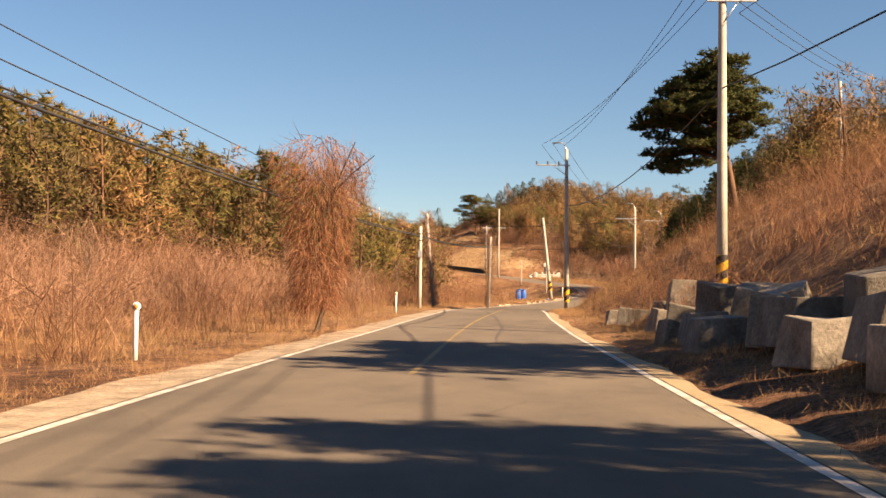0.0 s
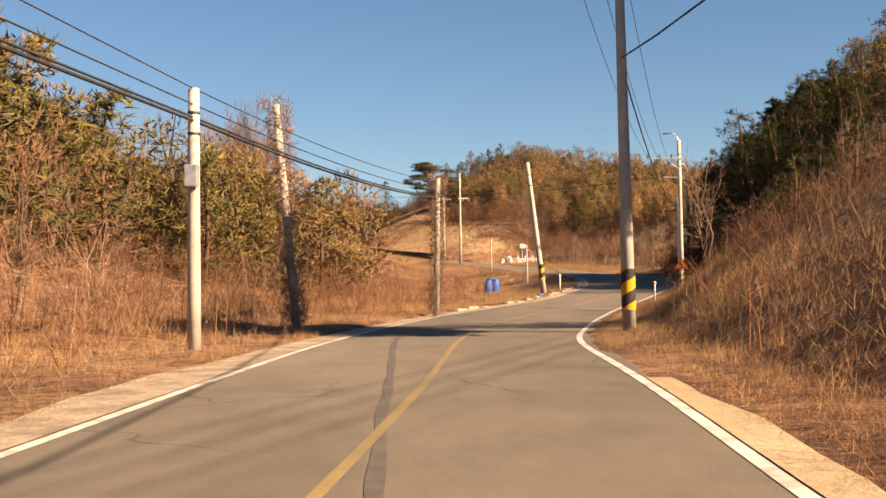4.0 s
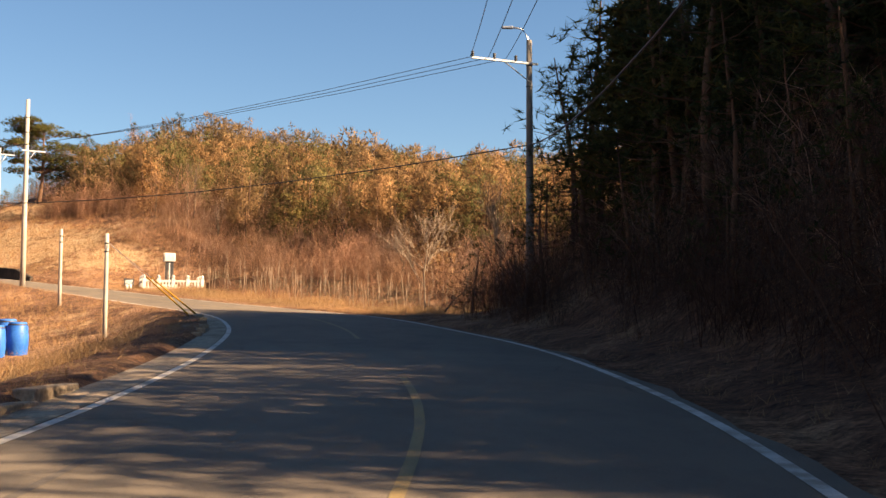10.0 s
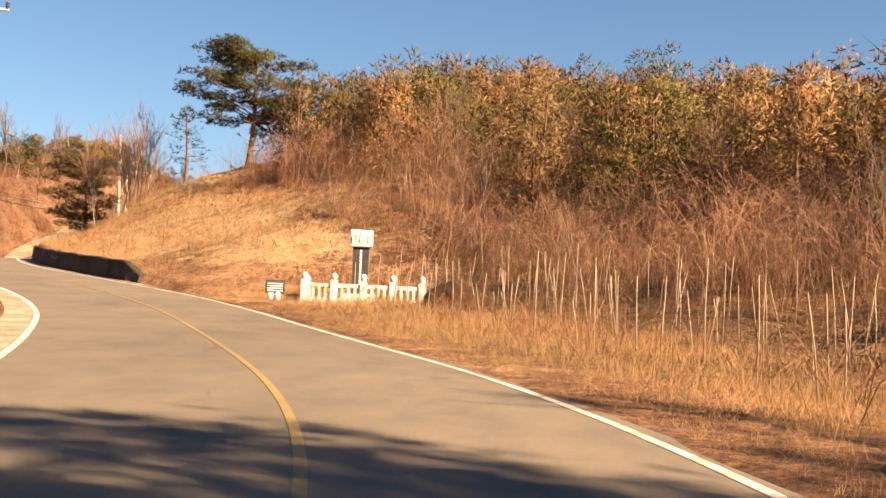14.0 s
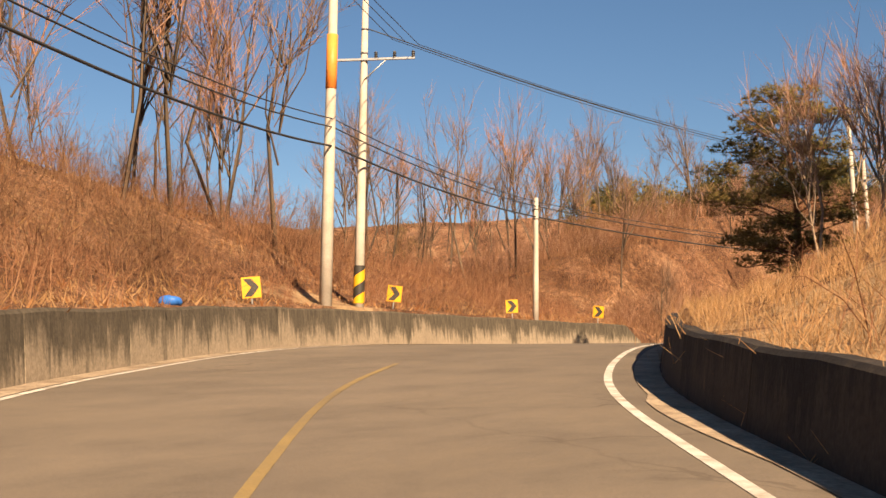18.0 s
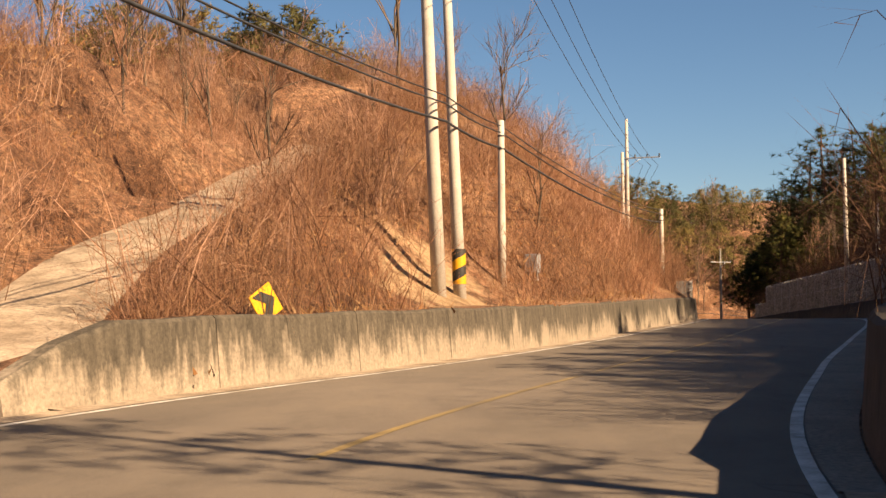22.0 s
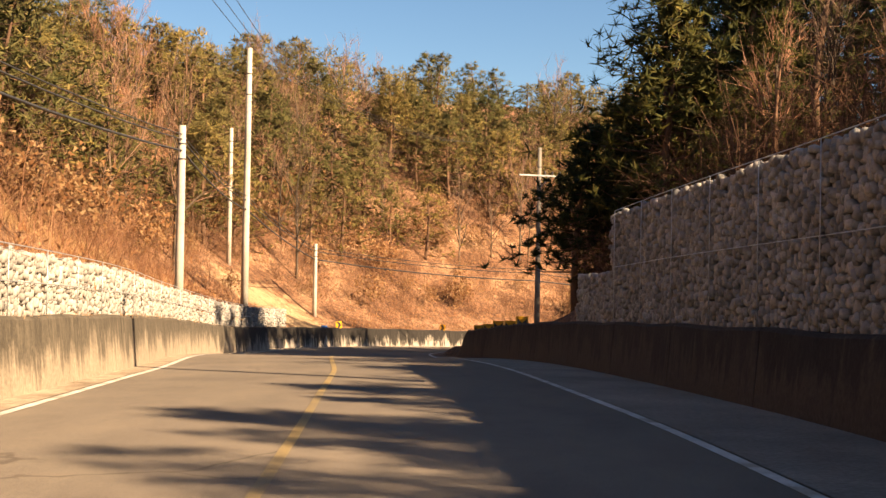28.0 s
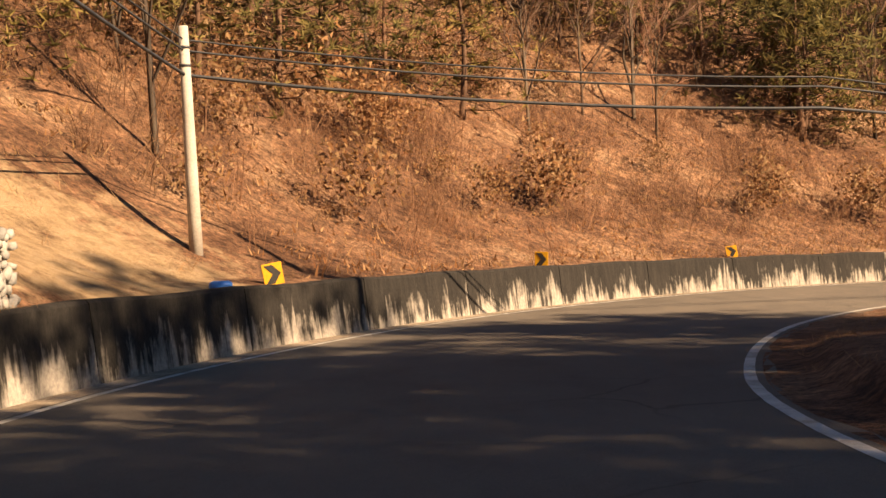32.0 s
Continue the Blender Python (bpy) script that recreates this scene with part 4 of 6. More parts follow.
    ob = part(name, mesh_of(name, np.concatenate(vs), np.concatenate(fs), mat, True))
    ob.data.attributes.new("mass", "FLOAT_VECTOR", "POINT").data.foreach_set("vector", np.concatenate(ms).astype(np.float32).ravel())
    return tagged(ob, label, category, kind="stuff")


def spots(n, s0, s1, o0, o1, left, seed, power=1.0, keep=None):
    """n random places beside the road, on the ground."""
    r = np.random.default_rng(seed)
    s = r.uniform(s0, s1, n)
    o = o0 + (o1 - o0) * r.uniform(0, 1, n) ** power
    d = np.where(left, left_d(s) - o, right_d(s) + o + wall_shift(s, LAND_RIGHT))
    p = road_at(s, d)
    if keep is not None:
        p = p[keep(p[:, 0], p[:, 1])]
    ns, nd = nearest(p[:, 0], p[:, 1])
    clear = np.maximum(left_d(ns) - nd, nd - right_d(ns))
    p = p[clear > min(0.35, o0)]
    p[:, 2] = land(p[:, 0], p[:, 1])
    return p


def track_clear(x, y):
    """Keeps the farm track up the bank, and the bare sand beside it, free of plants."""
    return ((np.abs(x - np.interp(y, TRACK_Y, TRACK_X)) > 1.9) | (y < 258) | (y > 302)) & (np.hypot((x + 17.3) / 1.6, (y - 276.5) / 4) > 1) & (np.hypot(x + 18, y - 232.5) > 2)


def slip_clear(x, y):
    """Keeps the slipped sand above the last bend's wall free of litter."""
    return np.hypot((x + 16.0) / 4.2, (y - 381) / 6.0) > 1


PINES = [clump_shape(11 + k, 6.0, 14, 1900, 0.36 + 0.03 * (k % 3), 0.06 + 0.05 * (k % 2), 0.27, 0.075) for k in range(5)]
FAR_PINES = [clump_shape(31 + k, 5.5, 9, 520, 0.46, 0.04, 0.4, 0.14) for k in range(5)]
TALL_PINES = [pine_shape(51 + k, 9.0, 180, 0.26, 0.26, needle=0.34, per=12, width=0.03) for k in range(3)]
NEAR_PINES = [pine_shape(56 + k, 9.0, 200, 0.25, 0.24, needle=0.36, per=9, width=0.028) for k in range(3)]
BARE = [bare_shape(71 + k, 6.0, 5, 3, 0.36) for k in range(4)]
SLENDER = [bare_shape(81 + k, 7.0, 5, 3, 0.32, 0.011, 0.3) for k in range(4)]
BUSHES = [bush_shape(91 + k, 1.0, 17, 1.05, 0.0085, 7, 0.6) for k in range(6)]
ROUND_BUSHES = [bush_shape(101 + k, 1.0, 30, 0.95, 0.008, 9, 0.65) for k in range(4)]
GRASS = [grass_shape(121 + k, 0.5) for k in range(6)]


def tree_meshes(name, shape, bark, leaf, crown_name):
    (wv, wf), (cv, cf, *mass) = shape
    crown = mesh_of(name + "_" + crown_name, cv, cf, leaf, True)
    if mass:
        crown.attributes.new("mass", "FLOAT_VECTOR", "POINT").data.foreach_set("vector", mass[0].astype(np.float32).ravel())
    return mesh_of(name + "_trunk", wv, wf, bark), crown


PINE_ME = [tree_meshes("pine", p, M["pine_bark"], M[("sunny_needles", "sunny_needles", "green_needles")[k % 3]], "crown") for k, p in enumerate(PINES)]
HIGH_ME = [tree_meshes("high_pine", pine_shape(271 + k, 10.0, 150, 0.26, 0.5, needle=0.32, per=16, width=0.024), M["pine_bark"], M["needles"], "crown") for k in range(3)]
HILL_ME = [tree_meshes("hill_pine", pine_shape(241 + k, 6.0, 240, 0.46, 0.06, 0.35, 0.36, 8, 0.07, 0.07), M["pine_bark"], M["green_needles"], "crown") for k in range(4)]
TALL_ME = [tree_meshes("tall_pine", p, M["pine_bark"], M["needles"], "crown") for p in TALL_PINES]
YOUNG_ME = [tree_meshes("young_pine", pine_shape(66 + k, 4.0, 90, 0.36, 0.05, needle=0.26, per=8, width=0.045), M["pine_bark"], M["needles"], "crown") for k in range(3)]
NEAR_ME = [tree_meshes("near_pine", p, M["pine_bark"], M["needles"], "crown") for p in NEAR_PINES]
BARE_ME = [tree_meshes("bare_tree", p, M["bark"], M["twig"], "crown") for p in BARE]
SLENDER_ME = [tree_meshes("slender_tree", p, M["bark"], M["twig"], "crown") for p in SLENDER]
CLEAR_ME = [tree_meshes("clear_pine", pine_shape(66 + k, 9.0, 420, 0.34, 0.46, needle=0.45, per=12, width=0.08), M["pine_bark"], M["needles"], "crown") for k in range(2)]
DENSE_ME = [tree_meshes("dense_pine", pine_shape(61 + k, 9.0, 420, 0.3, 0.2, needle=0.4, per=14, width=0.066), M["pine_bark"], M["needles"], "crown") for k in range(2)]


def tree(name, meshes, p, size, turn, label, category, group, crown="crown"):
    t = tagged(new(name), label, category, group)
    t.matrix_basis = pose(p[0], p[1], p[2], 0, 0, turn) @ Matrix.Diagonal((size, size, size, 1))
    part("trunk", meshes[0], t)
    part(crown, meshes[1], t)
    return t


def grove(name, meshes, places, low, high, label, category, group, crown="crown", seed=5):
    r = np.random.default_rng(seed)
    for p in places:
        tree(name, meshes[r.integers(len(meshes))], p, r.uniform(low, high), r.uniform(0, 360), label, category, group, crown)




def shade_edge(s):
    """How far across the road the shade of the right-hand woods reaches."""
    return np.interp(s, [0, 60, 119, 125, 131, 137, 150, 168, 174, 261, 264, 268, 284, 296, 304, 314, 322, 328, 336, 350, 358, 366, 395, 415, 430], [4.6, 4.4, 4.4, 1, -3, -8.5, -5.6, -5.4, 4.5, 4, -4, 0, -0.5, -2, -5, -8, -6, -1.5, -0.5, 0, -1, -9, -10, -2, 4])


def shaded_grove(name, meshes, places, low, high, tall, label, category, group, crown="crown", seed=5):
    """Like grove, with trees only as tall as lets the sun reach past the shade's edge."""
    r = np.random.default_rng(seed)
    for p in places:
        s, d = nearest(p[:1], p[1:2])
        room = 0.74 * (d[0] - shade_edge(s[0] + 6)) * r.uniform(0.85, 1.15) - (p[2] - np.interp(s[0], S_ALL, AZ))
        size = min(r.uniform(low, high), room / tall)
        if 255 < s[0] < 330:
            size = min(size, (31 - p[2]) / tall)
        if size > 0.3:
            near = NEAR_ME if meshes is TALL_ME and d[0] < 17 else meshes
            tree(name, near[r.integers(len(near))], p, size, r.uniform(0, 360), label, category, group, crown)


def sunny(x, y):
    """Keeps the sandy slope by the monument free of thick growth."""
    return (np.hypot((x - 4) / 9, (y - 222) / 7) > 1) & (np.hypot((x - 15) / 6, (y - 206) / 4) > 1)


def behind_view(x, y):
    """Keeps to the wood inside the last bend."""
    return ((x + 8.9) > 1.15 * (y - 352.7)) & ((x + 9.7) > 1.3 * (y - 363))


def before_sun(x, y):
    """Keeps trees whose shade would fall past the end of the shaded stretch out."""
    s_, d_ = nearest(x, y)
    return s_ + 0.5 * (d_ + 2) < 172


PL, PC = "olive-green red pine on the dry hillside", "pine tree"
DL = "tall dark pine on the shaded bank"
# left hill of the first stretch
grove("pine_tree", PINE_ME + HILL_ME, spots(54, 44, 78, 15, 40, True, 1), 0.9, 1.35, PL, PC, "pines on the left hill")
grove("pine_tree", PINE_ME + HILL_ME, spots(96, 76, 128, 13, 38, True, 111), 1.05, 1.6, PL, PC, "pines on the left hill")
# dark wood over the road on the right
shaded_grove("tall_pine_tree", PINE_ME, spots(18, 86, 118, 18, 34, False, 2), 0.7, 1.1, 6.0, DL, PC, "pines on the shaded bank")
shaded_grove("tall_pine_tree", TALL_ME, spots(80, 120, 163, 4.5, 14, False, 2), 0.8, 1.25, 9.0, DL, PC, "pines on the shaded bank")
shaded_grove("pine_tree", PINE_ME, spots(52, 122, 163, 14, 28, False, 2, keep=before_sun), 1.0, 1.5, 6.0, PL, PC, "olive pines on the shaded bank")
shaded_grove("tall_pine_tree", TALL_ME, spots(52, 148, 168, 10, 26, False, 31, keep=before_sun), 0.9, 1.3, 9.0, DL, PC, "pines on the shaded bank")
shaded_grove("dark_pine_tree", DENSE_ME, spots(34, 138, 154, 5.0, 14, False, 118, keep=before_sun), 0.6, 1.0, 9.0, "dense dark pine in the shaded wood", PC, "pines on the shaded bank")
shaded_grove("pine_tree", PINE_ME, spots(40, 30, 112, 18, 48, False, 3), 0.6, 1.0, 6.0, PL, PC, "pines above the right bank")
# hill behind the monument
grove("pine_tree", PINE_ME, spots(84, 168, 232, 14, 40, False, 4, keep=sunny), 0.8, 1.2, PL, PC, "pines on the monument hill")
# right side of the cutting
shaded_grove("tall_pine_tree", TALL_ME, spots(26, 264, 284, 4, 20, False, 19), 0.7, 1.1, 9.0, DL, PC, "pines over the gabion wall")
shaded_grove("tall_pine_tree", TALL_ME, spots(66, 284, 312, 4, 30, False, 9), 1.15, 1.85, 9.0, DL, PC, "pines over the gabion wall")
shaded_grove("tall_pine_tree", TALL_ME, spots(72, 312, 366, 3.5, 26, False, 5), 0.8, 1.4, 9.0, DL, PC, "pines over the gabion wall")
shaded_grove("tall_pine_tree", TALL_ME, spots(70, 352, 398, 8, 38, False, 10, keep=behind_view), 1.0, 1.6, 9.0, DL, PC, "pines inside the last bend")
shaded_grove("tall_pine_tree", DENSE_ME, spots(26, 316, 347, 6, 20, False, 34), 0.9, 1.35, 10.6, DL, PC, "pines over the gabion wall")
grove("tall_pine_tree", HIGH_ME, spots(56, 362, 394, 7.0, 28, False, 36, keep=behind_view), 1.2, 1.55, "tall dark pine with a high crown inside the last bend", PC, "pines inside the last bend", seed=37)
grove("tall_pine_tree", DENSE_ME, spots(20, 357, 376, 2.6, 10, False, 38, keep=behind_view), 0.65, 0.95, DL, PC, "pines inside the last bend", seed=39)
# hill at the end
grove("hill_pine", HILL_ME, spots(48, 322, 360, 21, 36, True, 29), 0.8, 1.25, PL, PC, "pines on the end hill")
grove("hill_pine", HILL_ME, spots(205, 362, 428, 7.5, 34, True, 6, 1.0), 0.75, 1.3, PL, PC, "pines on the end hill")
# Dark young pines added as fill, so the shaded banks go nearly black.
grove("young_pine", YOUNG_ME, spots(60, 124, 164, 2.6, 9, False, 8), 0.6, 1.1, "dark young pine added to deepen the gloom under the tall pines", PC, "young pines on the shaded bank")
grove("young_pine", YOUNG_ME, spots(44, 306, 358, 3.0, 9, False, 30), 0.55, 0.95, "dark young pine added to deepen the gloom under the tall pines", PC, "young pines on the shaded bank")
grove("young_pine", YOUNG_ME, spots(75, 268, 306, 1.6, 9, False, 28), 0.5, 1.0, "dark young pine added to deepen the gloom under the tall pines", PC, "young pines on the shaded bank")
grove("young_pine", YOUNG_ME, spots(12, 84, 98, 7, 12, False, 32), 0.5, 0.8, "dark young pine added to darken the bank's brush", PC, "young pines on the shaded bank")
grove("pine_tree", PINE_ME, spots(9, 226, 300, 16, 50, True, 7, keep=track_clear), 0.4, 0.7, PL, PC, "young pines over the bank")

far = np.concatenate([spots(290, 34, 150, 22, 75, True, 11, 1.2), spots(110, -20, 40, 26, 75, True, 109), spots(60, -10, 110, 40, 90, False, 12), spots(360, 164, 262, 40, 100, False, 15, 0.9), spots(300, 258, 304, 24, 110, False, 20), spots(190, 118, 168, 24, 70, False, 14),
                      spots(80, 300, 366, 28, 70, False, 18)])
r_f = np.random.default_rng(3)
f_s, f_d = nearest(far[:, 0], far[:, 1])
f_size = r_f.uniform(0.65, 1.1, len(far)) * np.where((f_s > 160) & (f_s < 262) & (f_d > 0), 1.35, 1.0)
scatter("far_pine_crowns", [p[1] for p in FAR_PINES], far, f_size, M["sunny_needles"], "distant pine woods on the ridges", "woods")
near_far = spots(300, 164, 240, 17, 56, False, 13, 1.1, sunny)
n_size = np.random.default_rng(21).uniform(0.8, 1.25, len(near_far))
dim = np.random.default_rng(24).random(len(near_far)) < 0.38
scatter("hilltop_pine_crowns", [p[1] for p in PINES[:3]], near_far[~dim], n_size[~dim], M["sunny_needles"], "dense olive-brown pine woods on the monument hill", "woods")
scatter("hilltop_green_crowns", [p[1] for p in PINES[2:]], near_far[dim], n_size[dim], M["green_needles"], "darker green pines among the monument hill's woods", "woods")
scatter("hilltop_pine_trunks", [stem3((0, 0, -0.2), (0.1, 0, 4.8), 0.11, 0.03)], near_far, n_size, M["pine_bark"], "trunks of the pines on the monument hill", "woods")
far_green = np.concatenate([spots(150, 320, 356, 20, 58, True, 16), spots(230, 356, 428, 24, 62, True, 17, 1.2)])
scatter("far_green_crowns", [p[1] for p in FAR_PINES], far_green, np.random.default_rng(6).uniform(0.7, 1.15, len(far_green)), M["green_needles"], "distant green pine woods on the end hill", "woods")
far_trunk = stem3((0, 0, -0.2), (0.1, 0, 4.8), 0.11, 0.03)
scatter("far_pine_trunks", [far_trunk], far, f_size, M["pine_bark"], "trunks of the distant pine woods", "woods")

BL, BC = "leafless grey-brown deciduous tree", "bare tree"
grove("bare_tree", BARE_ME, spots(20, 0, 110, 5, 22, True, 21), 0.4, 0.7, BL, BC, "bare trees in the scrub")
grove("bare_tree", SLENDER_ME, spots(110, 216, 300, 8, 60, True, 22, keep=track_clear), 0.7, 1.35, "slender leafless grey tree with upright branches", BC, "bare trees over the bank")
grove("bare_tree", SLENDER_ME, spots(26, 222, 250, 7, 18, True, 33, keep=track_clear), 1.2, 1.8, "slender leafless grey tree with upright branches", BC, "bare trees over the bank")
grove("bare_tree", BARE_ME, spots(24, 268, 312, 4, 22, True, 23, keep=track_clear), 0.5, 0.9, BL, BC, "bare trees on the cutting")
shaded_grove("bare_tree", BARE_ME, spots(50, 80, 124, 6, 22, False, 24), 0.5, 0.9, 6.0, BL, BC, "bare trees on the shaded bank")
grove("hill_pine", HILL_ME, np.array([(x_, y_, land1(x_, y_)) for x_, y_ in ((7.5, 240.5), (10.5, 239.0), (13.5, 240.0), (9.0, 244.5), (16.5, 238.0), (6.0, 246.0))]), 0.7, 1.0, PL, PC, "pines on the monument hill", seed=14)
grove("bare_tree", BARE_ME, spots(40, 180, 228, 12, 40, False, 25, keep=sunny), 0.45, 0.75, BL, BC, "bare trees below the monument hill")
grove("bare_tree", BARE_ME, spots(80, 340, 428, 5, 26, True, 26), 0.7, 1.3, BL, BC, "bare trees on the end hill")
shaded_grove("bare_tree", BARE_ME, spots(24, 285, 366, 5, 22, False, 27), 0.7, 1.1, 6.0, BL, BC, "bare trees over the gabion wall")
# pines out of view on the bank, placed to cast the shade on the road
for shade, small, large, seed in (([(-1.2, 13.2), (1.0, 12.6), (2.8, 13.4), (-0.2, 15.5), (2.2, 16)], 0.66, 0.74, 8), ([(13.5, 13), (16, 13.4), (18.5, 12.8), (20.8, 13.4), (15, 15.6), (18, 16)], 0.74, 0.84, 18)):
    grove("tall_pine_tree", CLEAR_ME, np.array([side_at(s_, d_ - float(right_d(s_)), False) for s_, d_ in shade]), small, large, "tall dark pine on the grassy bank", PC, "pines on the grassy bank", seed=seed)

# Young pines out of view, placed to shade the concrete blocks.
grove("young_pine", DENSE_ME, np.array([side_at(s_, d_ - float(right_d(s_)), False) for s_, d_ in ((22.4, 11.8), (24.2, 12.4), (20.2, 11.4), (17.6, 11.2))]), 0.36, 0.46, "dense dark young pine on the grassy bank", PC, "pines on the grassy bank", seed=12)
# Extra pines, mostly out of view, added to thicken the big pine's shade.
grove("pine_tree", PINE_ME, np.array([(x_, y_, land1(x_, y_)) for x_, y_ in ((25.4, 76.3), (26.3, 78.0), (27.6, 75.2), (28.0, 78.6))]), 1.1, 1.25, "olive red pine added on the grassy bank to thicken the road's shade", PC, "pines on the grassy bank", seed=9)

# scrub and grass
def low_enough(p, size, tall):
    """Keeps what does not shade the road where the sun reaches it."""
    s_, d_ = nearest(p[:, 0], p[:, 1])
    room = 0.72 * (d_ - shade_edge(s_ + 3) + 2.4) - (p[:, 2] - np.interp(s_, S_ALL, AZ))
    return (d_ < 0) | (size * tall < room) | (d_ > 26)


brush = np.concatenate([spots(520, -10, 118, 3, 24, True, 41), spots(420, -10, 62, 12, 42, True, 110), spots(650, 0, 125, 2.8, 22, False, 42), spots(120, 125, 165, 3.2, 24, False, 106), spots(980, 168, 232, 9.5, 32, False, 43, keep=sunny), spots(420, 218, 264, 3, 34, True, 44, keep=track_clear),
                        spots(950, 267, 330, 1.3, 24, True, 45, keep=track_clear), spots(200, 330, 345, 1.3, 28, True, 105), spots(760, 345, 428, 3.0, 28, True, 46, keep=slip_clear), spots(90, 238, 300, 5, 28, False, 47), spots(60, 266, 306, 1.2, 8, False, 50), spots(90, 300, 380, 3.5, 24, False, 48), spots(160, 118, 215, 7, 40, True, 49)])
b_size = np.random.default_rng(8).uniform(0.8, 2.6, len(brush))
ok = low_enough(brush, b_size, 1.0)
scatter("brush", BUSHES, brush[ok], b_size[ok], M["brush"], "tangled leafless red-brown brush", "brush")
tall_b = spots(330, 168, 232, 11, 36, False, 95, keep=sunny)
scatter("tall_brush", [bush_shape(171 + k, 1.0, 20, 0.9, 0.0042, 12, 0.5) for k in range(4)], tall_b, np.random.default_rng(22).uniform(2.2, 4.0, len(tall_b)), M["twig"], "tall grey-brown leafless thicket on the monument hill", "brush")
thick = np.concatenate([spots(150, -10, 75, 5, 16, True, 51), spots(90, 100, 160, 3.5, 14, False, 52), spots(230, 172, 228, 10, 28, False, 53, keep=sunny), spots(120, 268, 312, 3, 20, True, 54, keep=track_clear)])
t_size = np.random.default_rng(9).uniform(1.2, 3.0, len(thick))
ok = low_enough(thick, t_size, 1.0)
low_b = np.concatenate([spots(900, 217, 264, 1.3, 16, True, 56, 1.2, track_clear), spots(800, 267, 322, 1.3, 16, True, 57, 1.2, track_clear), spots(420, 345, 428, 1.6, 16, True, 58, 1.2, slip_clear), spots(300, 30, 118, 2.2, 12, False, 59), spots(200, 0, 100, 2.5, 10, True, 60), spots(60, 210, 242, 2, 14, False, 67), spots(70, 172, 206, 3.0, 9, False, 68)])
scatter("low_brush", [bush_shape(161 + k, 1.0, 13, 1.1, 0.014, 5, 0.75) for k in range(4)], low_b, np.random.default_rng(15).uniform(0.5, 1.3, len(low_b)), M["brush"], "low tangled dry brush and weeds on the banks", "brush")
scatter("thicket", ROUND_BUSHES, thick[ok], t_size[ok], M["twig"], "pale leafless thickets with drooping stems", "thicket")
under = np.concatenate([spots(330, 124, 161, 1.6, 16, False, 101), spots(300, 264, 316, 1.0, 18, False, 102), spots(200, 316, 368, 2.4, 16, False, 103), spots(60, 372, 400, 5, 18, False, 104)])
scatter("undergrowth", ROUND_BUSHES, under, np.random.default_rng(23).uniform(1.0, 2.6, len(under)), M["shade_dark_brush"], "leafless undergrowth toned dark for the shade of the banks", "undergrowth")
oak = np.concatenate([spots(170, 340, 428, 2.5, 22, True, 61, keep=slip_clear), spots(14, 170, 228, 12, 30, False, 62), spots(8, 30, 110, 20, 40, True, 63)])
scatter("withered_oak_leaves", [leafy_shape(131 + k, 1.0) for k in range(4)], oak, np.random.default_rng(10).uniform(0.8, 2.6, len(oak)), M["rust_leaf"], "young oaks that keep their rust-brown leaves", "oak leaves")
litter = np.concatenate([spots(7200, 345, 428, 1.2, 24, True, 91, keep=slip_clear), spots(4200, 216, 300, 1.0, 18, True, 92, 1, track_clear), spots(2400, 172, 232, 5, 26, False, 93), spots(2200, 60, 130, 8, 30, True, 94)])
scatter("leaf_litter", [grass_shape(141 + k, 0.22, 8, 0.3, 0.05) for k in range(4)], litter, np.random.default_rng(13).uniform(0.6, 1.4, len(litter)), M["rust_leaf"], "fallen oak leaves and short dead weeds", "leaf litter")
verge = np.concatenate([spots(4200, -25, 216, 0.75, 9, True, 71, 1.6), spots(4200, -25, 214, 0.5, 9, False, 72, 1.8), spots(700, 216, 264, 1.0, 9, True, 73, 1.3, track_clear), spots(1900, 267, 345, 1.0, 9, True, 74, 1.3, track_clear),
                        spots(1500, 345, 428, 1.2, 22, True, 75), spots(1900, 316, 366, 1.3, 9, True, 84), spots(2600, 322, 372, 2.0, 15, True, 86), spots(2600, 213, 262, 0.95, 11, False, 76), spots(1400, 262, 300, 0.6, 8, False, 77), spots(900, 366, 428, 0.5, 8, False, 78), spots(2500, 110, 216, 4, 30, True, 79), spots(2500, 0, 110, 4, 30, True, 80), spots(1800, 0, 90, 4, 24, False, 81), spots(2200, 58, 124, 0.45, 3.5, False, 82), spots(900, 0, 58, 0.8, 3.0, False, 83), spots(700, 208, 240, 1.5, 14, False, 85), spots(2200, 168, 206, 0.5, 6, False, 87), spots(1200, -5, 118, 0.5, 1.6, True, 107, 0.7), spots(900, 5, 60, 0.35, 2.2, False, 108, 0.8), spots(3600, 112, 212, 1.2, 16, True, 113), spots(2600, 55, 122, 0.6, 5.0, False, 114, 1.2), spots(2200, 168, 208, 0.4, 8, False, 115), spots(1800, 20, 112, 1.5, 9, True, 116), spots(2000, 206, 238, 0.6, 16, False, 117)])
s_w = np.random.default_rng(88).uniform(322, 384, 420)
verge = np.concatenate([verge, road_at(s_w, left_d(s_w) - 0.76) + [0, 0, 1.02]])
v_s, v_d = nearest(verge[:, 0], verge[:, 1])
v_o = np.maximum(left_d(v_s) - v_d, v_d - right_d(v_s))
scatter("dry_grass", GRASS, verge, np.random.default_rng(12).uniform(0.4, 1.2, len(verge)) * np.where((v_s > 213) & (v_s < 264), 1.0, np.clip(0.2 + v_o / 5, 0.35, 1)), M["grass"], "dry straw-coloured grass along the verges", "grass")

# ---- poles, arms and cables ----


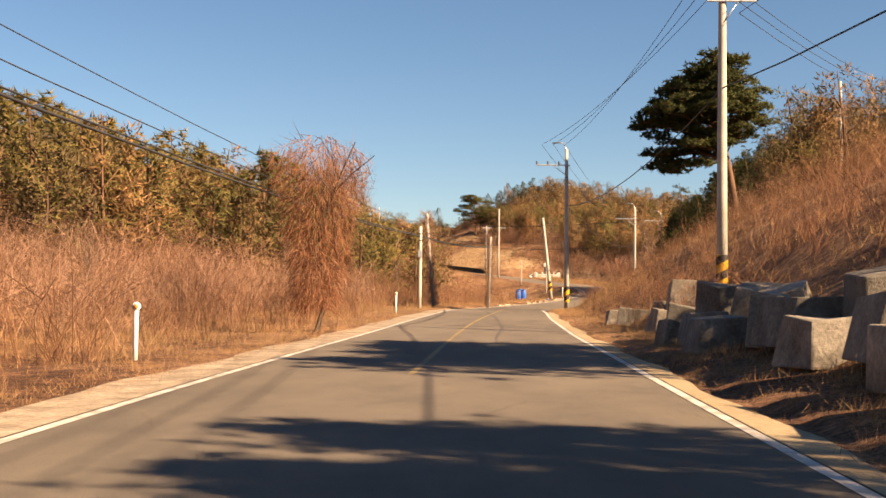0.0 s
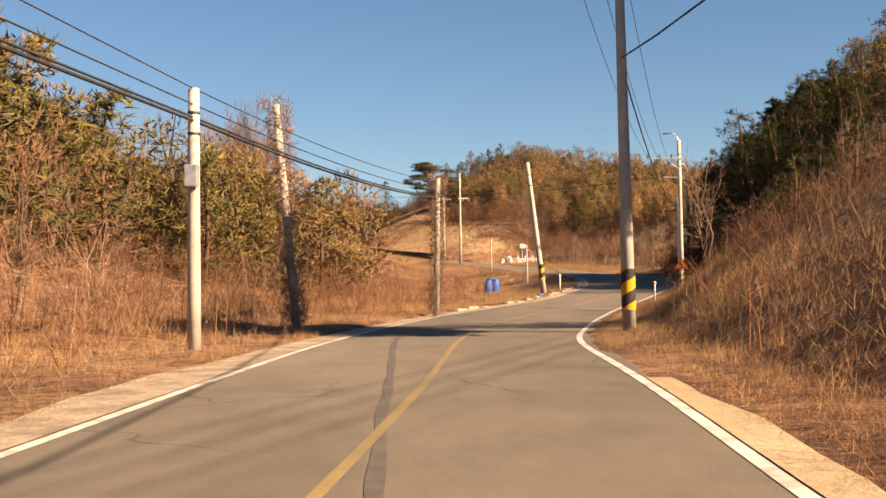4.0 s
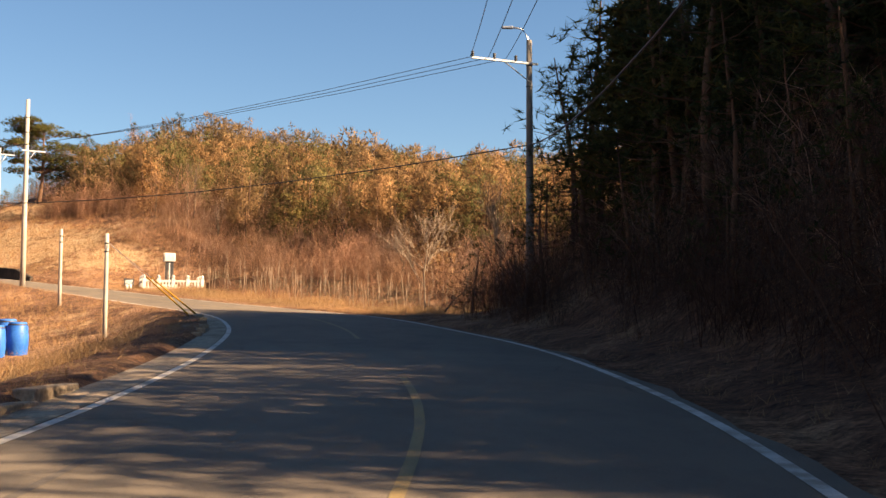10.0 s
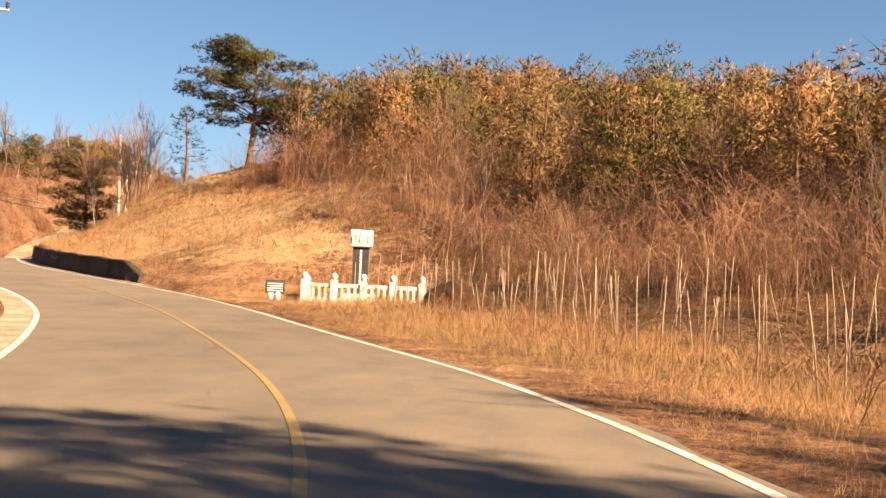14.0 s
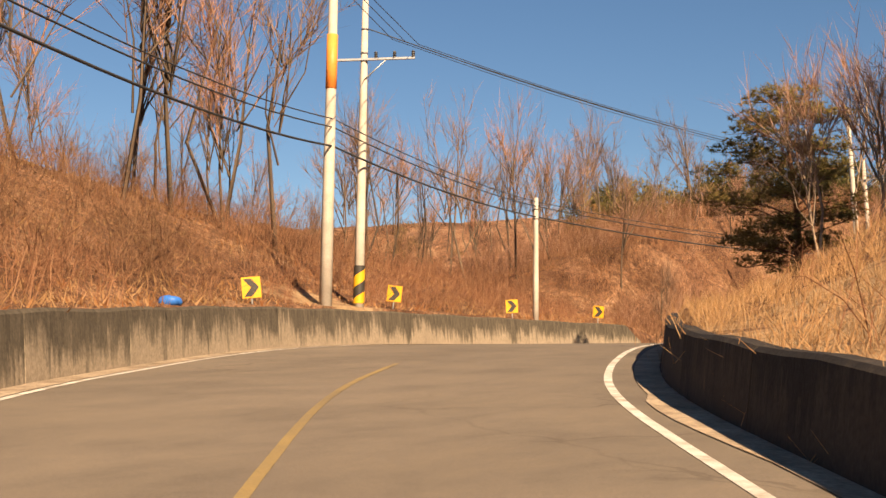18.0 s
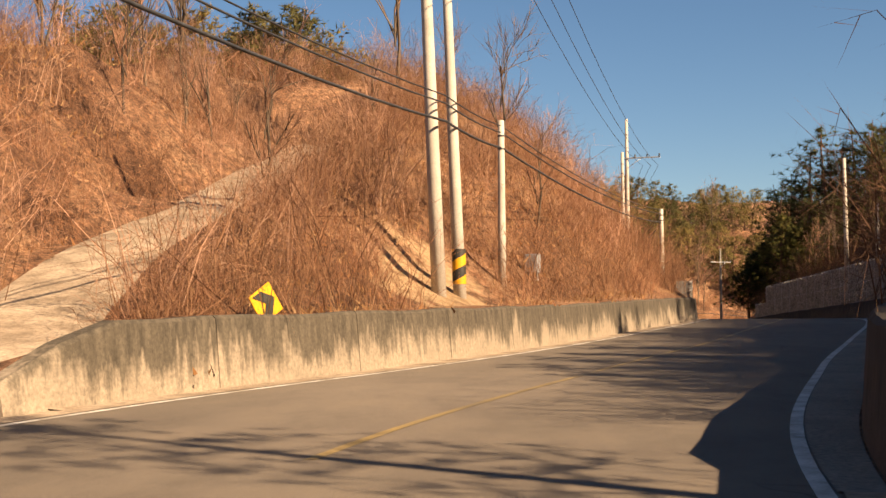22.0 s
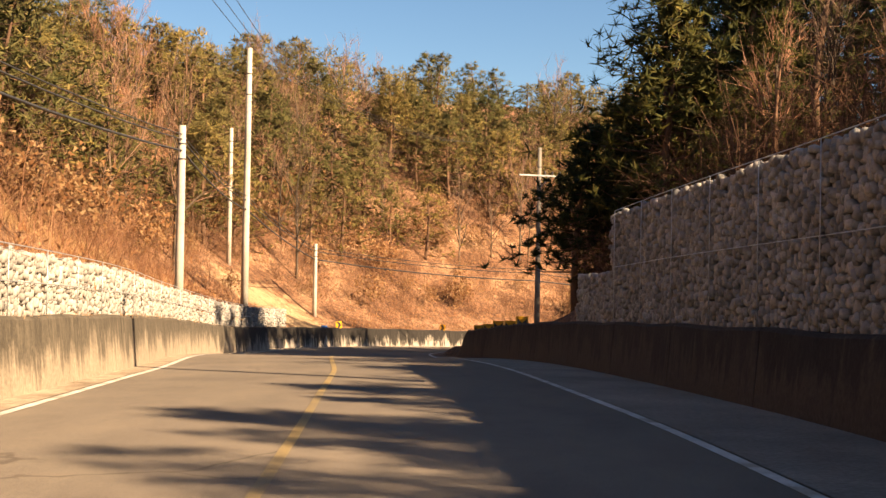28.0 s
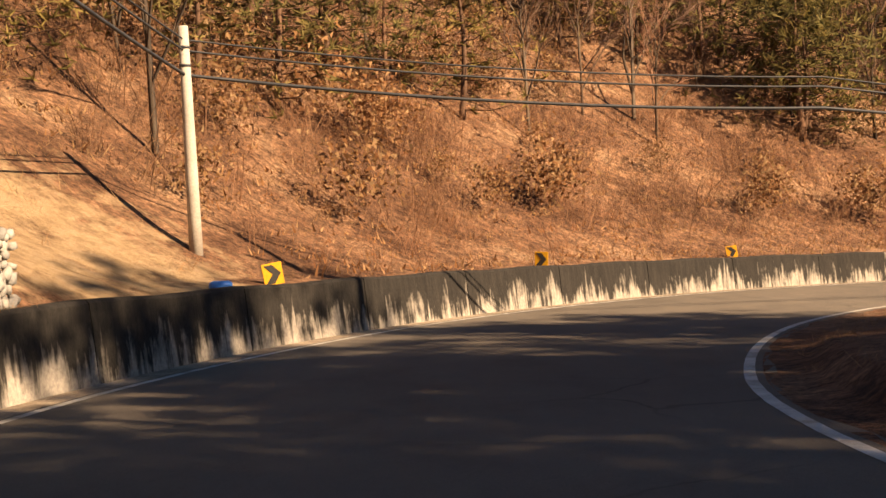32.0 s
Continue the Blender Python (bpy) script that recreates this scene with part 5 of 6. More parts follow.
def striped_sleeve(r, z0, z1, turns=1.7):
    """A black and yellow warning sleeve whose stripes climb round it."""
    n, step = 20, (z1 - z0) / turns / 2
    v, f_, index = [], [], []
    bands = int(2 * turns) + 5
    for j in range(n + 1):
        a = j * 2 * math.pi / n
        for k in range(bands):
            v.append((math.cos(a) * r, math.sin(a) * r, min(max(z0 + (k - 2 + 2 * j / n) * step, z0), z1)))
    for j in range(n):
        for k in range(bands - 1):
            q = [j * bands + k, (j + 1) * bands + k, (j + 1) * bands + k + 1, j * bands + k + 1]
            if max(v[q[2]][2] - v[q[1]][2], v[q[3]][2] - v[q[0]][2]) > 1e-5:
                f_.append(q)
                index.append(k % 2)
    return mesh_of("warning_sleeve", v, f_, [M["yellow"], M["black"]], True, index)


INSUL = None


def insulator_mesh():
    global INSUL
    if INSUL is None:
        b = Batch()
        for k in range(4):
            z = k * 0.055
            b.add(*tube_data([(0, 0, z), (0, 0, z + 0.02), (0, 0, z + 0.05)], [0.065, 0.06, 0.025], 8))
        INSUL = b.mesh("insulator", M["dark_metal"], True)
    return INSUL


def pole(x, y, top, lean=(0, 0), r0=0.17, r1=0.10, sleeve=None, arms=(), lamp=0.0, band=None, label="", steps=True, base=None, sink=0.3, mat="pole", boxed=None):
    """A tapered concrete pole. arms: (height over the base, length to one side, to the other, turn); lamp: the turn of its arm."""
    z = land1(x, y) if base is None else base
    h = top - z
    p = tagged(new("utility_pole"), label or "tapered pale concrete utility pole", "utility pole", "poles along the road")
    p.location = (x, y, z)
    rad = lambda u: r0 + (r1 - r0) * u
    at = lambda hh: (lean[0] * hh / h, lean[1] * hh / h, hh)
    part("shaft", tube([at(-sink), at(h * 0.33), at(h * 0.66), at(h)], [r0, rad(.33), rad(.66), r1], M[mat], 14, "shaft"), p)
    if sleeve:
        m = Matrix.Translation(at(sleeve[0])) @ Matrix.Shear("XY", 4, (lean[0] / h, lean[1] / h))
        part("warning_sleeve", striped_sleeve(rad(sleeve[0] / h) + 0.012, 0, sleeve[1] - sleeve[0]), p, m, "black and yellow striped sleeve")
    for hh, la, lb, turn in arms:
        c = Vector(at(hh))
        q = pose(*c, 0, 0, turn)
        arm = part("cross_arm", bevelled(*box_data(-la, lb, -0.16, -0.09, -0.04, 0.04), M["galv"], 0.01, "cross_arm", 1), p, q, "galvanised steel cross arm")
        far = -la if la > lb else lb
        part("brace", tube([(far * 0.45, -0.12, -0.02), (0, -0.1, -0.7)], 0.022, M["galv"], 6, "brace"), p, q)
        n = 3
        for k in range(n):
            part("insulator", insulator_mesh(), arm, pose(far * (1 - 0.36 * k) + (0.06 if far < 0 else -0.06), -0.125, 0.035), "dark porcelain insulator")
    if lamp:
        pts = [(0, 0, h - 0.6), (0.05, 0, h + 0.1), (0.25, 0, h + 0.42), (0.65, 0, h + 0.48)]
        q = pose(lean[0], lean[1], 0, 0, 0, lamp)
        part("lamp_arm", tube(pts, 0.04, M["galv"], 8, "lamp_arm"), p, q)
        part("lamp_head", bevelled(*box_data(0.6, 1.0, -0.09, 0.09, h + 0.42, h + 0.5), M["galv"], 0.025, "lamp_head"), p, q, "grey street lamp head")
    if band:
        part("orange_band", tube([at(band[0]), at(band[1])], rad(band[0] / h) + 0.015, M["orange"], 14, "orange_band"), p, None, "orange marker band")
    if boxed:
        part("terminal_box", bevelled(*box_data(-0.12, 0.12, -0.3, -0.12, boxed, boxed + 0.4), M["galv"], 0.02, "terminal_box"), p)
    for hh in (h * 0.9, h * 0.82):
        part("steel_hoop", tube([at(hh), at(hh + 0.05)], rad(hh / h) + 0.01, M["dark_metal"], 14, "steel_hoop"), p)
    return p


pole(12.1, 38.4, 10.4, sleeve=(0.15, 1.0), arms=((10.3, 1.2, 1.2, 0), (8.7, 0.5, 1.0, 0)), label="tall concrete pole with a striped sleeve and a cross arm", base=-0.75)
pole(12.62, 40.6, 4.5, r0=0.12, r1=0.09, label="thin concrete pole behind the tall one")
pole(10.7, 78.6, 9.3, lean=(-0.1, 0), sleeve=(0.5, 1.5), arms=((9.35, 2.0, 0.2, 0),), lamp=150, label="concrete pole with a street lamp and striped sleeve")
pole(28.8, 80.4, 14.3, r0=0.14, r1=0.1, label="thin concrete pole on the hilltop")
pole(1.53, 71.46, 3.6, r0=0.13, r1=0.1, boxed=3.0, label="short telephone pole in the dry scrub")
pole(12.8, 125.2, 8.9, lean=(-0.92, 0.2), r0=0.19, r1=0.12, sleeve=(0.85, 1.85), label="leaning concrete pole with a black and yellow sleeve")
pole(20.95, 121.4, 9.7, sleeve=(0.35, 1.0), arms=((8.1, 2.0, 0.2, 0),), lamp=150, r0=0.15, r1=0.11, label="concrete pole with a lamp beside the bend sign")
pole(20.92, 121.95, 6.2, r0=0.07, r1=0.06, mat="galv", sleeve=(0.6, 1.4), label="thin galvanised pole beside a concrete pole")
pole(29.99, 161.4, 12.7, arms=((8.85, 2.4, 0.3, 10),), lamp=170, base=2.95, mat="dark_pole", label="concrete pole with a lamp in the shaded wood")
pole(8.75, 194.6, 16.3, r0=0.17, r1=0.11, arms=((8.2, 0.3, 1.1, 20),), label="tall concrete pole beside the inside of the bend")
pole(6.75, 197.9, 13.8, r0=0.15, r1=0.1, arms=((8.0, 0.9, 0.9, 20),), sleeve=(0.4, 1.2), label="concrete pole with a short cross arm in the field")
pole(-9.2, 216.2, 13.4, r0=0.13, r1=0.1, label="short telephone pole by the bend")
pole(-17.58, 232.06, 22.0, r0=0.2, r1=0.12, band=(6.6, 8.3), label="very tall concrete pole with an orange band")
pole(-18.3, 234.25, 19.9, sleeve=(0.1, 1.3), arms=((8.0, 0.9, 1.7, 30),), label="concrete pole with a striped sleeve and a cross arm")
pole(-20.85, 247.7, 15.5, r0=0.13, r1=0.09, label="short telephone pole on the bank")
pole(-17.29, 276.23, 24.0, lean=(-0.5, 0), r0=0.19, r1=0.11, label="very tall concrete pole on the bank")
pole(-16.9, 277.2, 21.6, lean=(-0.4, 0), sleeve=(0.3, 1.2), arms=((9.0, 0.4, 2.2, -8),), label="concrete pole with striped sleeve and cross arm")
pole(-16.25, 281.4, 16.6, r0=0.13, r1=0.09, label="short telephone pole on the bank")
pole(-12.44, 328.65, 24.9, r0=0.19, r1=0.1, arms=((8.6, 0.3, 2.3, -8),), label="very tall concrete pole above the gabions")
pole(-12.75, 326.0, 22.2, r0=0.16, r1=0.1, label="concrete pole above the gabions")
pole(-10.8, 308.5, 16.6, r0=0.13, r1=0.1, label="short telephone pole at the wall's end")
pole(2.9, 333.6, 22.5, r0=0.17, r1=0.11, label="concrete pole in the dark wood above the gabions")
pole(1.3, 315.5, 17.4, r0=0.14, r1=0.1, label="short pole in the dark wood above the gabions")
pole(-14.33, 354.8, 16.9, r0=0.15, r1=0.11, label="concrete pole behind the white gabions")
pole(-16.23, 372.75, 22.9, r0=0.19, r1=0.12, label="tall concrete pole behind the white gabions")
pole(-19.6, 383.5, 20.4, r0=0.15, r1=0.1, label="concrete pole up the slope")
pole(-14.8, 384.7, 13.9, r0=0.13, r1=0.09, label="short telephone pole above the wall")
pole(-2.1, 380.6, 19.2, arms=((9.3, 1.2, 1.2, 20),), mat="dark_pole", label="weathered brown pole with a cross arm, toned dark for shade at the bend")
for x, y, top in ((12.0, 182.0, 7.3), (14.95, 167.6, 5.8)):
    pole(x, y, top, r0=0.09, r1=0.075, label="short white concrete post in the field")


def cable(points, r, sag, label, name="overhead_cable"):
    """A cable that sags between its supports."""
    pts = []
    for a, b in zip(points[:-1], points[1:]):
        a, b = Vector(a), Vector(b)
        for k in range(10):
            u = k / 10
            p = a.lerp(b, u)
            p.z -= 4 * sag * u * (1 - u) * (b - a).length / 40
            pts.append(p)
    pts.append(Vector(points[-1]))
    return tagged(part(name, tube([tuple(p) for p in pts], r, M["wire"], 5, name)), label, "cable", "overhead cables")


# stay of the second short post, with yellow guards on its two wires
foot, head = Vector((18.1, 164.3, land1(18.1, 164.3))), Vector((14.95, 167.6, 5.5))
stay = tagged(new("stay_wire"), "two taut stay wires with yellow guard tubes", "stay wire")
stay.location = foot
for o in (Vector((0, 0, 0)), Vector((0.28, 0.3, 0.03))):
    run_ = head - foot - o
    part("wire", tube([tuple(o), tuple(o + run_)], 0.008, M["galv"], 5, "wire"), stay)
    part("guard", tube([tuple(o + run_ * 0.03), tuple(o + run_ * 0.5)], 0.03, M["yellow"], 8, "guard"), stay, None, "faded yellow plastic guard tube")

WL = "thin black power line between the poles"
for k in range(3):
    o = -0.75 * k
    cable([(14.5 + o * 0.6, -30, 8.0), (13.2 + o * 0.8, 38.4, 9.75), (9.0 - o, 78.7, 9.6), (19.0 - o * 0.8, 121.6, 8.8), (27.8 - o * 0.9, 161.6, 12.0), (-16.8 + o * 0.5, 235.2 + o * 0.3, 18.4 + 0.1 * k),
           (-14.8 + o * 0.7, 277.0, 20.8), (-10.3 + o * 0.7, 328.4, 21.6), (-14 + o * 0.4, 371.5, 21.5), (-6 + o, 420, 24)], 0.012, 0.7, WL)
    cable([(16 + k * 0.3, -30, 7.4 - 0.35 * k), (12.6, 38.4, 8.3 - 0.35 * k), (40, 95, 17 - 0.5 * k)], 0.012, 0.6, WL)
cable([(13, -30, 4.0), (12.1, 38.4, 5.3), (10.6, 78.6, 5.6), (20.7, 121.5, 5.9), (29.9, 161.4, 8.8), (-9.2, 216.2, 13.0)], 0.022, 0.9, "thick black telephone cable between the poles")
for k, (dz, rr) in enumerate(((0, 0.032), (0.16, 0.022), (0.75, 0.014), (1.5, 0.012))):
    cable([(-6.2, -8, 2.2 + dz), (1.53, 71.46, 3.0 + dz * 0.4), (5.9, 98.4, 4.1 + dz * 0.45), (6.75, 197.9, 12.5 + dz * 0.4)], rr, 0.35, "thick black telephone cable over the scrub")
for k, (dz, rr) in enumerate(((0, 0.034), (0.45, 0.022), (0.65, 0.018))):
    cable([(-4, 206, 11.5 + dz), (-9.2, 216.2, 12.8 + dz), (-17.5, 232.1, 14.6 + dz * 1.3), (-20.85, 247.7, 14.7 + dz), (-17.1, 276.2, 15.7 + dz), (-16.25, 281.4, 15.8 + dz), (-10.8, 308.5, 15.9 + dz), (-14.33, 354.8, 16.1 + dz * 0.8), (-16.23, 372.75, 15.2 + dz), (-14.8, 384.7, 13.0 + dz), (-2.1, 388, 12.0 + dz), (30, 402, 11)], rr, 0.6, "thick black telephone cable along the bank")
cable([(-18.3, 234.3, 19.0), (-17.0, 277.2, 20.9)], 0.02, 0.5, WL)

# vines that wrap two old poles


def vine_pole(x, y, top, label, lean=(0, 0)):
    z = land1(x, y)
    h = top - z
    p = tagged(new("vine_covered_pole"), label, "utility pole", "poles along the road")
    p.location = (x, y, z)
    part("shaft", tube([(0, 0, -0.3), (lean[0], lean[1], h)], [0.14, 0.1], M["pole"], 10, "shaft"), p)
    r = np.random.default_rng(int(x * 10 + y))
    n = 1700
    u = r.uniform(0.02, 1.03, n)
    a = r.uniform(0, 6.28, n)
    rr = 0.13 + 0.17 * r.random(n) + 0.22 * np.clip((u - 0.75) * 3, 0, 1) * r.random(n)
    c = np.stack([lean[0] * u + np.cos(a) * rr, lean[1] * u + np.sin(a) * rr, u * h], -1)
    d = unit(np.stack([np.cos(a) * 0.5 - np.sin(a) * r.normal(0, 1, n), np.sin(a) * 0.5 + np.cos(a) * r.normal(0, 1, n), r.normal(0, 1.0, n)], -1))
    part("vines", mesh_of("vines", *spikes(c, d, r.uniform(0.2, 0.6, n), 0.025, r), M["twig"]), p, None, "dry brown vines")
    return p


vine_pole(2.0, 83.3, 5.4, "leaning pole wrapped in dry vines", (-0.6, 0))
vine_pole(5.9, 98.4, 4.9, "old pole wrapped in dry reddish vines", (0.15, 0))

# ---- signs and markers ----


def flat(points, mat, y=0.0, thick=0.012, name="plate"):
    """A plate from an outline in x and z, its face at y."""
    n = len(points)
    v = [(px, y, pz) for px, pz in points] + [(px, y + thick, pz) for px, pz in points]
    f_ = [list(range(n)), list(range(n, 2 * n))[::-1]] + [[i, i + n, (i + 1) % n + n, (i + 1) % n] for i in range(n)]
    me = mesh_of(name, v, f_, mat)
    bm = bmesh.new()
    bm.from_mesh(me)
    bmesh.ops.recalc_face_normals(bm, faces=bm.faces)
    bm.to_mesh(me)
    bm.free()
    return me


def chevron_sign(x, y, zc, yaw, right=True, size=0.52, ground=None, down=False, roll=0):
    g = land1(x, y) if ground is None else ground
    t = tagged(new("chevron_sign"), "yellow chevron board with a black arrow behind the wall", "road sign", "chevron boards round the bends")
    t.matrix_basis = pose(x, y, g, 0, roll, yaw)
    z = max(zc - g, 0.2)
    w, h = size / 2, size / 2 * 1.1
    part("post", tube([(0, 0.05, -0.3), (0, 0.05, z + h * 0.8)], 0.025, M["galv"], 8, "post"), t)
    board = part("board", bevelled(*box_data(-w, w, -0.01, 0.015, z - h, z + h), M["yellow"], 0.004, "board", 1), t)
    k = 1 if right else -1
    pts = [(-1.0, 1.05), (0.05, 1.05), (1.0, 0.0), (0.05, -1.05), (-1.0, -1.05), (-0.05, 0.0)]
    if down:
        pts = [(b * 0.95, -a * 0.95) for a, b in pts][::-1]
    part("arrow", flat([(k * a * w * 0.8, z + b * h * 0.8) for a, b in pts], M["black"], -0.018, 0.006, "arrow"), board, None, "black chevron arrow")
    return t


def facing(x, y, tx, ty):
    """The turn by which a sign's face (its -y side) looks at a place."""
    return math.degrees(math.atan2(tx - x, -(ty - y)))


for x, y, zc, s_from, slant in ((-15.33, 227.24, 9.82, 212, 8), (-18.82, 236.45, 10.5, 216, -6), (-20.57, 245.66, 10.75, 222, 4), (-20.96, 252.75, 10.98, 236, -5), (-18.52, 266.5, 10.9, 240, 38)):
    e = road_at(s_from, 0)
    chevron_sign(x, y, max(zc, land1(x, y) + 0.33), facing(x, y, e[0], e[1]) + slant, size=0.49, roll=-slant * 0.9)
for s, o in ((390.6, 1.0), (400.8, 1.0), (409.5, 1.0)):
    q, e = side_at(s, o), road_at(372, 0)
    chevron_sign(q.x, q.y, q.z + 0.2, facing(q.x, q.y, e[0], e[1]) + 14 * math.sin(s), size=0.36, roll=9 * math.sin(s * 1.7))
# a row of boards laid on their sides along the end of the black wall
for k, (s, o) in enumerate(((369.8, 1.0), (367.6, 1.0), (365.6, 1.0), (363.2, 1.0), (361.0, 1.0))):
    p, e = road_at(s, float(right_d(s)) + float(wall_shift(s, LAND_RIGHT)) + o), road_at(346, 0)
    g = land1(p[0], p[1])
    chevron_sign(p[0], p[1], p[2] + (1.04, 1.03, 1.08, 0.98, 0.98)[k], facing(p[0], p[1], e[0], e[1]) + 10 * math.sin(k * 2.0), size=0.38, down=True)


def warning_sign(x, y, zc, yaw, label, size=0.42):
    g = land1(x, y)
    t = tagged(new("warning_sign"), label, "road sign", "triangular warning signs")
    t.matrix_basis = pose(x, y, g, 0, 0, yaw)
    z = zc - g
    part("post", tube([(0, 0.04, -0.3), (0, 0.04, z + size * 0.5)], 0.03, M["galv"], 8, "post"), t)
    tri = lambda k: [(-k, -k * 0.62), (k, -k * 0.62), (0, k * 1.1)]
    plate = part("plate", flat(tri(size), M["red"], 0, 0.012, "plate"), t, pose(0, 0, z), "red bordered triangular plate")
    part("field", flat(tri(size * 0.68), M["yellow"], -0.006, 0.004, "field"), plate, None, "yellow field")
    b = Batch()
    for pts in ([(0.02, -0.2), (0.07, -0.2), (0.07, -0.02), (0.02, -0.02)], [(-0.07, -0.03), (0.07, -0.03), (0.07, 0.02), (-0.07, 0.02)], [(-0.07, 0.0), (-0.02, 0.0), (-0.02, 0.14), (-0.07, 0.14)], [(-0.1, 0.13), (0.01, 0.13), (-0.045, 0.22)]):
        n = len(pts)
        b.add([(px, -0.012, pz) for px, pz in pts] + [(px, -0.007, pz) for px, pz in pts], [list(range(n)), list(range(n, 2 * n))[::-1]] + [[i, i + n, (i + 1) % n + n, (i + 1) % n] for i in range(n)])
    part("arrow", b.mesh("bend_arrow", M["black"]), plate, None, "black bent arrow")
    return t


warning_sign(20.6, 119.8, 1.95, facing(20.6, 119.8, 13.5, 103), "red and yellow triangular sign with a bent arrow")
warning_sign(-5.0, 278.7, 12.2, facing(-5.0, 278.7, -12.8, 258), "red and yellow triangular sign on the shaded bank")


def delineator(x, y, label="white delineator post with an orange reflector"):
    t = tagged(new("delineator_post"), label, "delineator", "delineator posts")
    t.location = (x, y, land1(x, y))
    part("post", tube([(0, 0, -0.2), (0, 0, 0.88), (0, 0, 0.9)], [0.045, 0.045, 0.03], M["white"], 10, "post"), t)
    head = part("head", tube([(0, -0.045, 0.96), (0, -0.02, 0.96), (0, 0.03, 0.96)], [0.07, 0.08, 0.075], M["white"], 14, "head"), t, None, "round white reflector head")
    part("reflector", tube([(0, -0.052, 0.96), (0, -0.04, 0.96)], [0.045, 0.045], M["orange"], 12, "reflector"), head, None, "small orange reflector")


for x, y in ((-1.34, 24.1), (1.0, 58.8), (17.31, 110.8), (14.37, 130.2)):
    delineator(x, y)

# ---- concrete blocks on the right verge ----


def block(s, d, w, l, h, yaw, tilt=(0, 0), up=0.0, taper=0.2):
    """A concrete block with a narrower top."""
    p = road_at(s, d)
    k = 1 - taper
    v = [(x * w / 2, y * l / 2, -0.1) for y in (-1, 1) for x in (-1, 1)] + [(x * w / 2 * k, y * l / 2 * (k + 0.1), h) for y in (-1, 1) for x in (-1, 1)]
    chip = np.random.default_rng(int(s * 10)).normal(0, 0.045, (8, 3)) * np.array([[1, 1, 0]] * 4 + [[1, 1, 1]] * 4)
    me = bevelled(np.array(v) + chip, [[0, 2, 3, 1], [4, 5, 7, 6], [0, 1, 5, 4], [2, 6, 7, 3], [0, 4, 6, 2], [1, 3, 7, 5]], M["block"], 0.035, "concrete_block")
    ob = part("concrete_block", me, None, pose(p[0], p[1], land1(p[0], p[1]) + up, tilt[0], tilt[1], yaw + road_yaw(s)))
    tagged(ob, "weathered grey concrete block on the verge" if up <= 0 else "grey concrete block tipped on top of others", "concrete block", "concrete blocks on the verge")


M["block"] = surface("weathered_block", [(0.3, (0.10, 0.085, 0.066)), (0.55, (0.185, 0.16, 0.13)), (0.72, (0.27, 0.235, 0.195))], 1.6, 14, 0.92, 0.7, 0.03, fine_amount=0.8, vary="object")
for s, d, w, l, h, yaw, tilt, up in ((43.9, 4.2, 0.9, 0.8, 0.5, 4, (0, 0), -0.05), (40.6, 4.5, 1.3, 1, 0.45, -6, (0, 3), -0.05), (37.4, 5.3, 0.83, 1, 0.39, 12, (0, 0), 0), (36, 5.8, 1.47, 1.2, 0.8, -4, (0, 0), 0.0), (33, 4.75, 1.1, 1.3, 0.52, 3, (0, 0), 0),
                                   (29.8, 4.7, 1.01, 1.3, 0.7, -8, (0, 4), 0), (28.2, 5.4, 0.92, 1.2, 0.91, 22, (6, -8), 0), (27.2, 4.02, 0.55, 0.6, 0.52, 15, (0, 0), 0), (25.6, 4.5, 1.1, 1.4, 0.66, 0, (0, 0), 0), (25.4, 5.6, 1.2, 1.7, 0.88, -14, (10, 6), -0.1),
                                   (22.8, 4.3, 1.1, 1.3, 0.59, 6, (0, 0), 0), (20.8, 4.8, 0.74, 0.8, 0.84, -10, (0, 3), 0), (19, 5, 1.1, 1.6, 0.66, 8, (0, 0), 0), (17.4, 5.9, 1.1, 1.8, 0.84, -6, (5, -6), -0.1), (16.6, 4.7, 1.01, 1.3, 0.59, 12, (0, 0), 0), (14.6, 5.1, 1.1, 1.4, 0.77, -5, (0, 5), 0),
                                   (12.6, 4.7, 1.01, 1.3, 0.63, 4, (0, 0), 0), (10.7, 4.9, 1.01, 1.4, 0.73, -7, (0, 0), 0), (8.6, 5.3, 1.1, 1.4, 0.77, 9, (4, 0), 0), (13.4, 5.9, 1.01, 1.5, 0.84, 20, (6, 8), -0.2), (22.4, 5.5, 1.1, 1.4, 0.77, -18, (8, -8), -0.1)):
    block(s, d, w, l, h, yaw, tilt, up)

# ---- broken kerb on the left ----
kerb = tagged(new("kerb"), "low broken concrete kerb along the road edge", "kerb", kind="structure")
for k, s in enumerate(np.concatenate([np.arange(101, 135, 2.0), np.arange(150, 166, 2.0)])):
    if k in (3, 8, 20):
        continue
    v, f_ = box_data(-0.13, 0.13, -0.96, 0.96, -0.1, 0.1 + 0.04 * math.sin(k * 2.1))
    p = road_at(s, float(left_d(s)) - 0.75 - 0.05 * math.sin(k * 1.3))
    part("kerb_stone", bevelled(v, f_, M["apron"], 0.03, "kerb_stone"), kerb, pose(p[0], p[1], p[2], 0, 0, road_yaw(s) + 2 * math.sin(k * 3.7)))

# ---- gabions ----
ICO = bmesh.new()
bmesh.ops.create_icosphere(ICO, subdivisions=1, radius=1.0)
ICO_V = np.array([v.co for v in ICO.verts])
ICO_F = np.array([[v.index for v in f_.verts] for f_ in ICO.faces])
ICO.free()


def stone_shape(seed):
    r = np.random.default_rng(seed)
    v = ICO_V * r.uniform(0.72, 1.15, (len(ICO_V), 1))
    return np.sign(v) * np.abs(v) ** 0.5


STONES = [stone_shape(k) for k in range(8)]


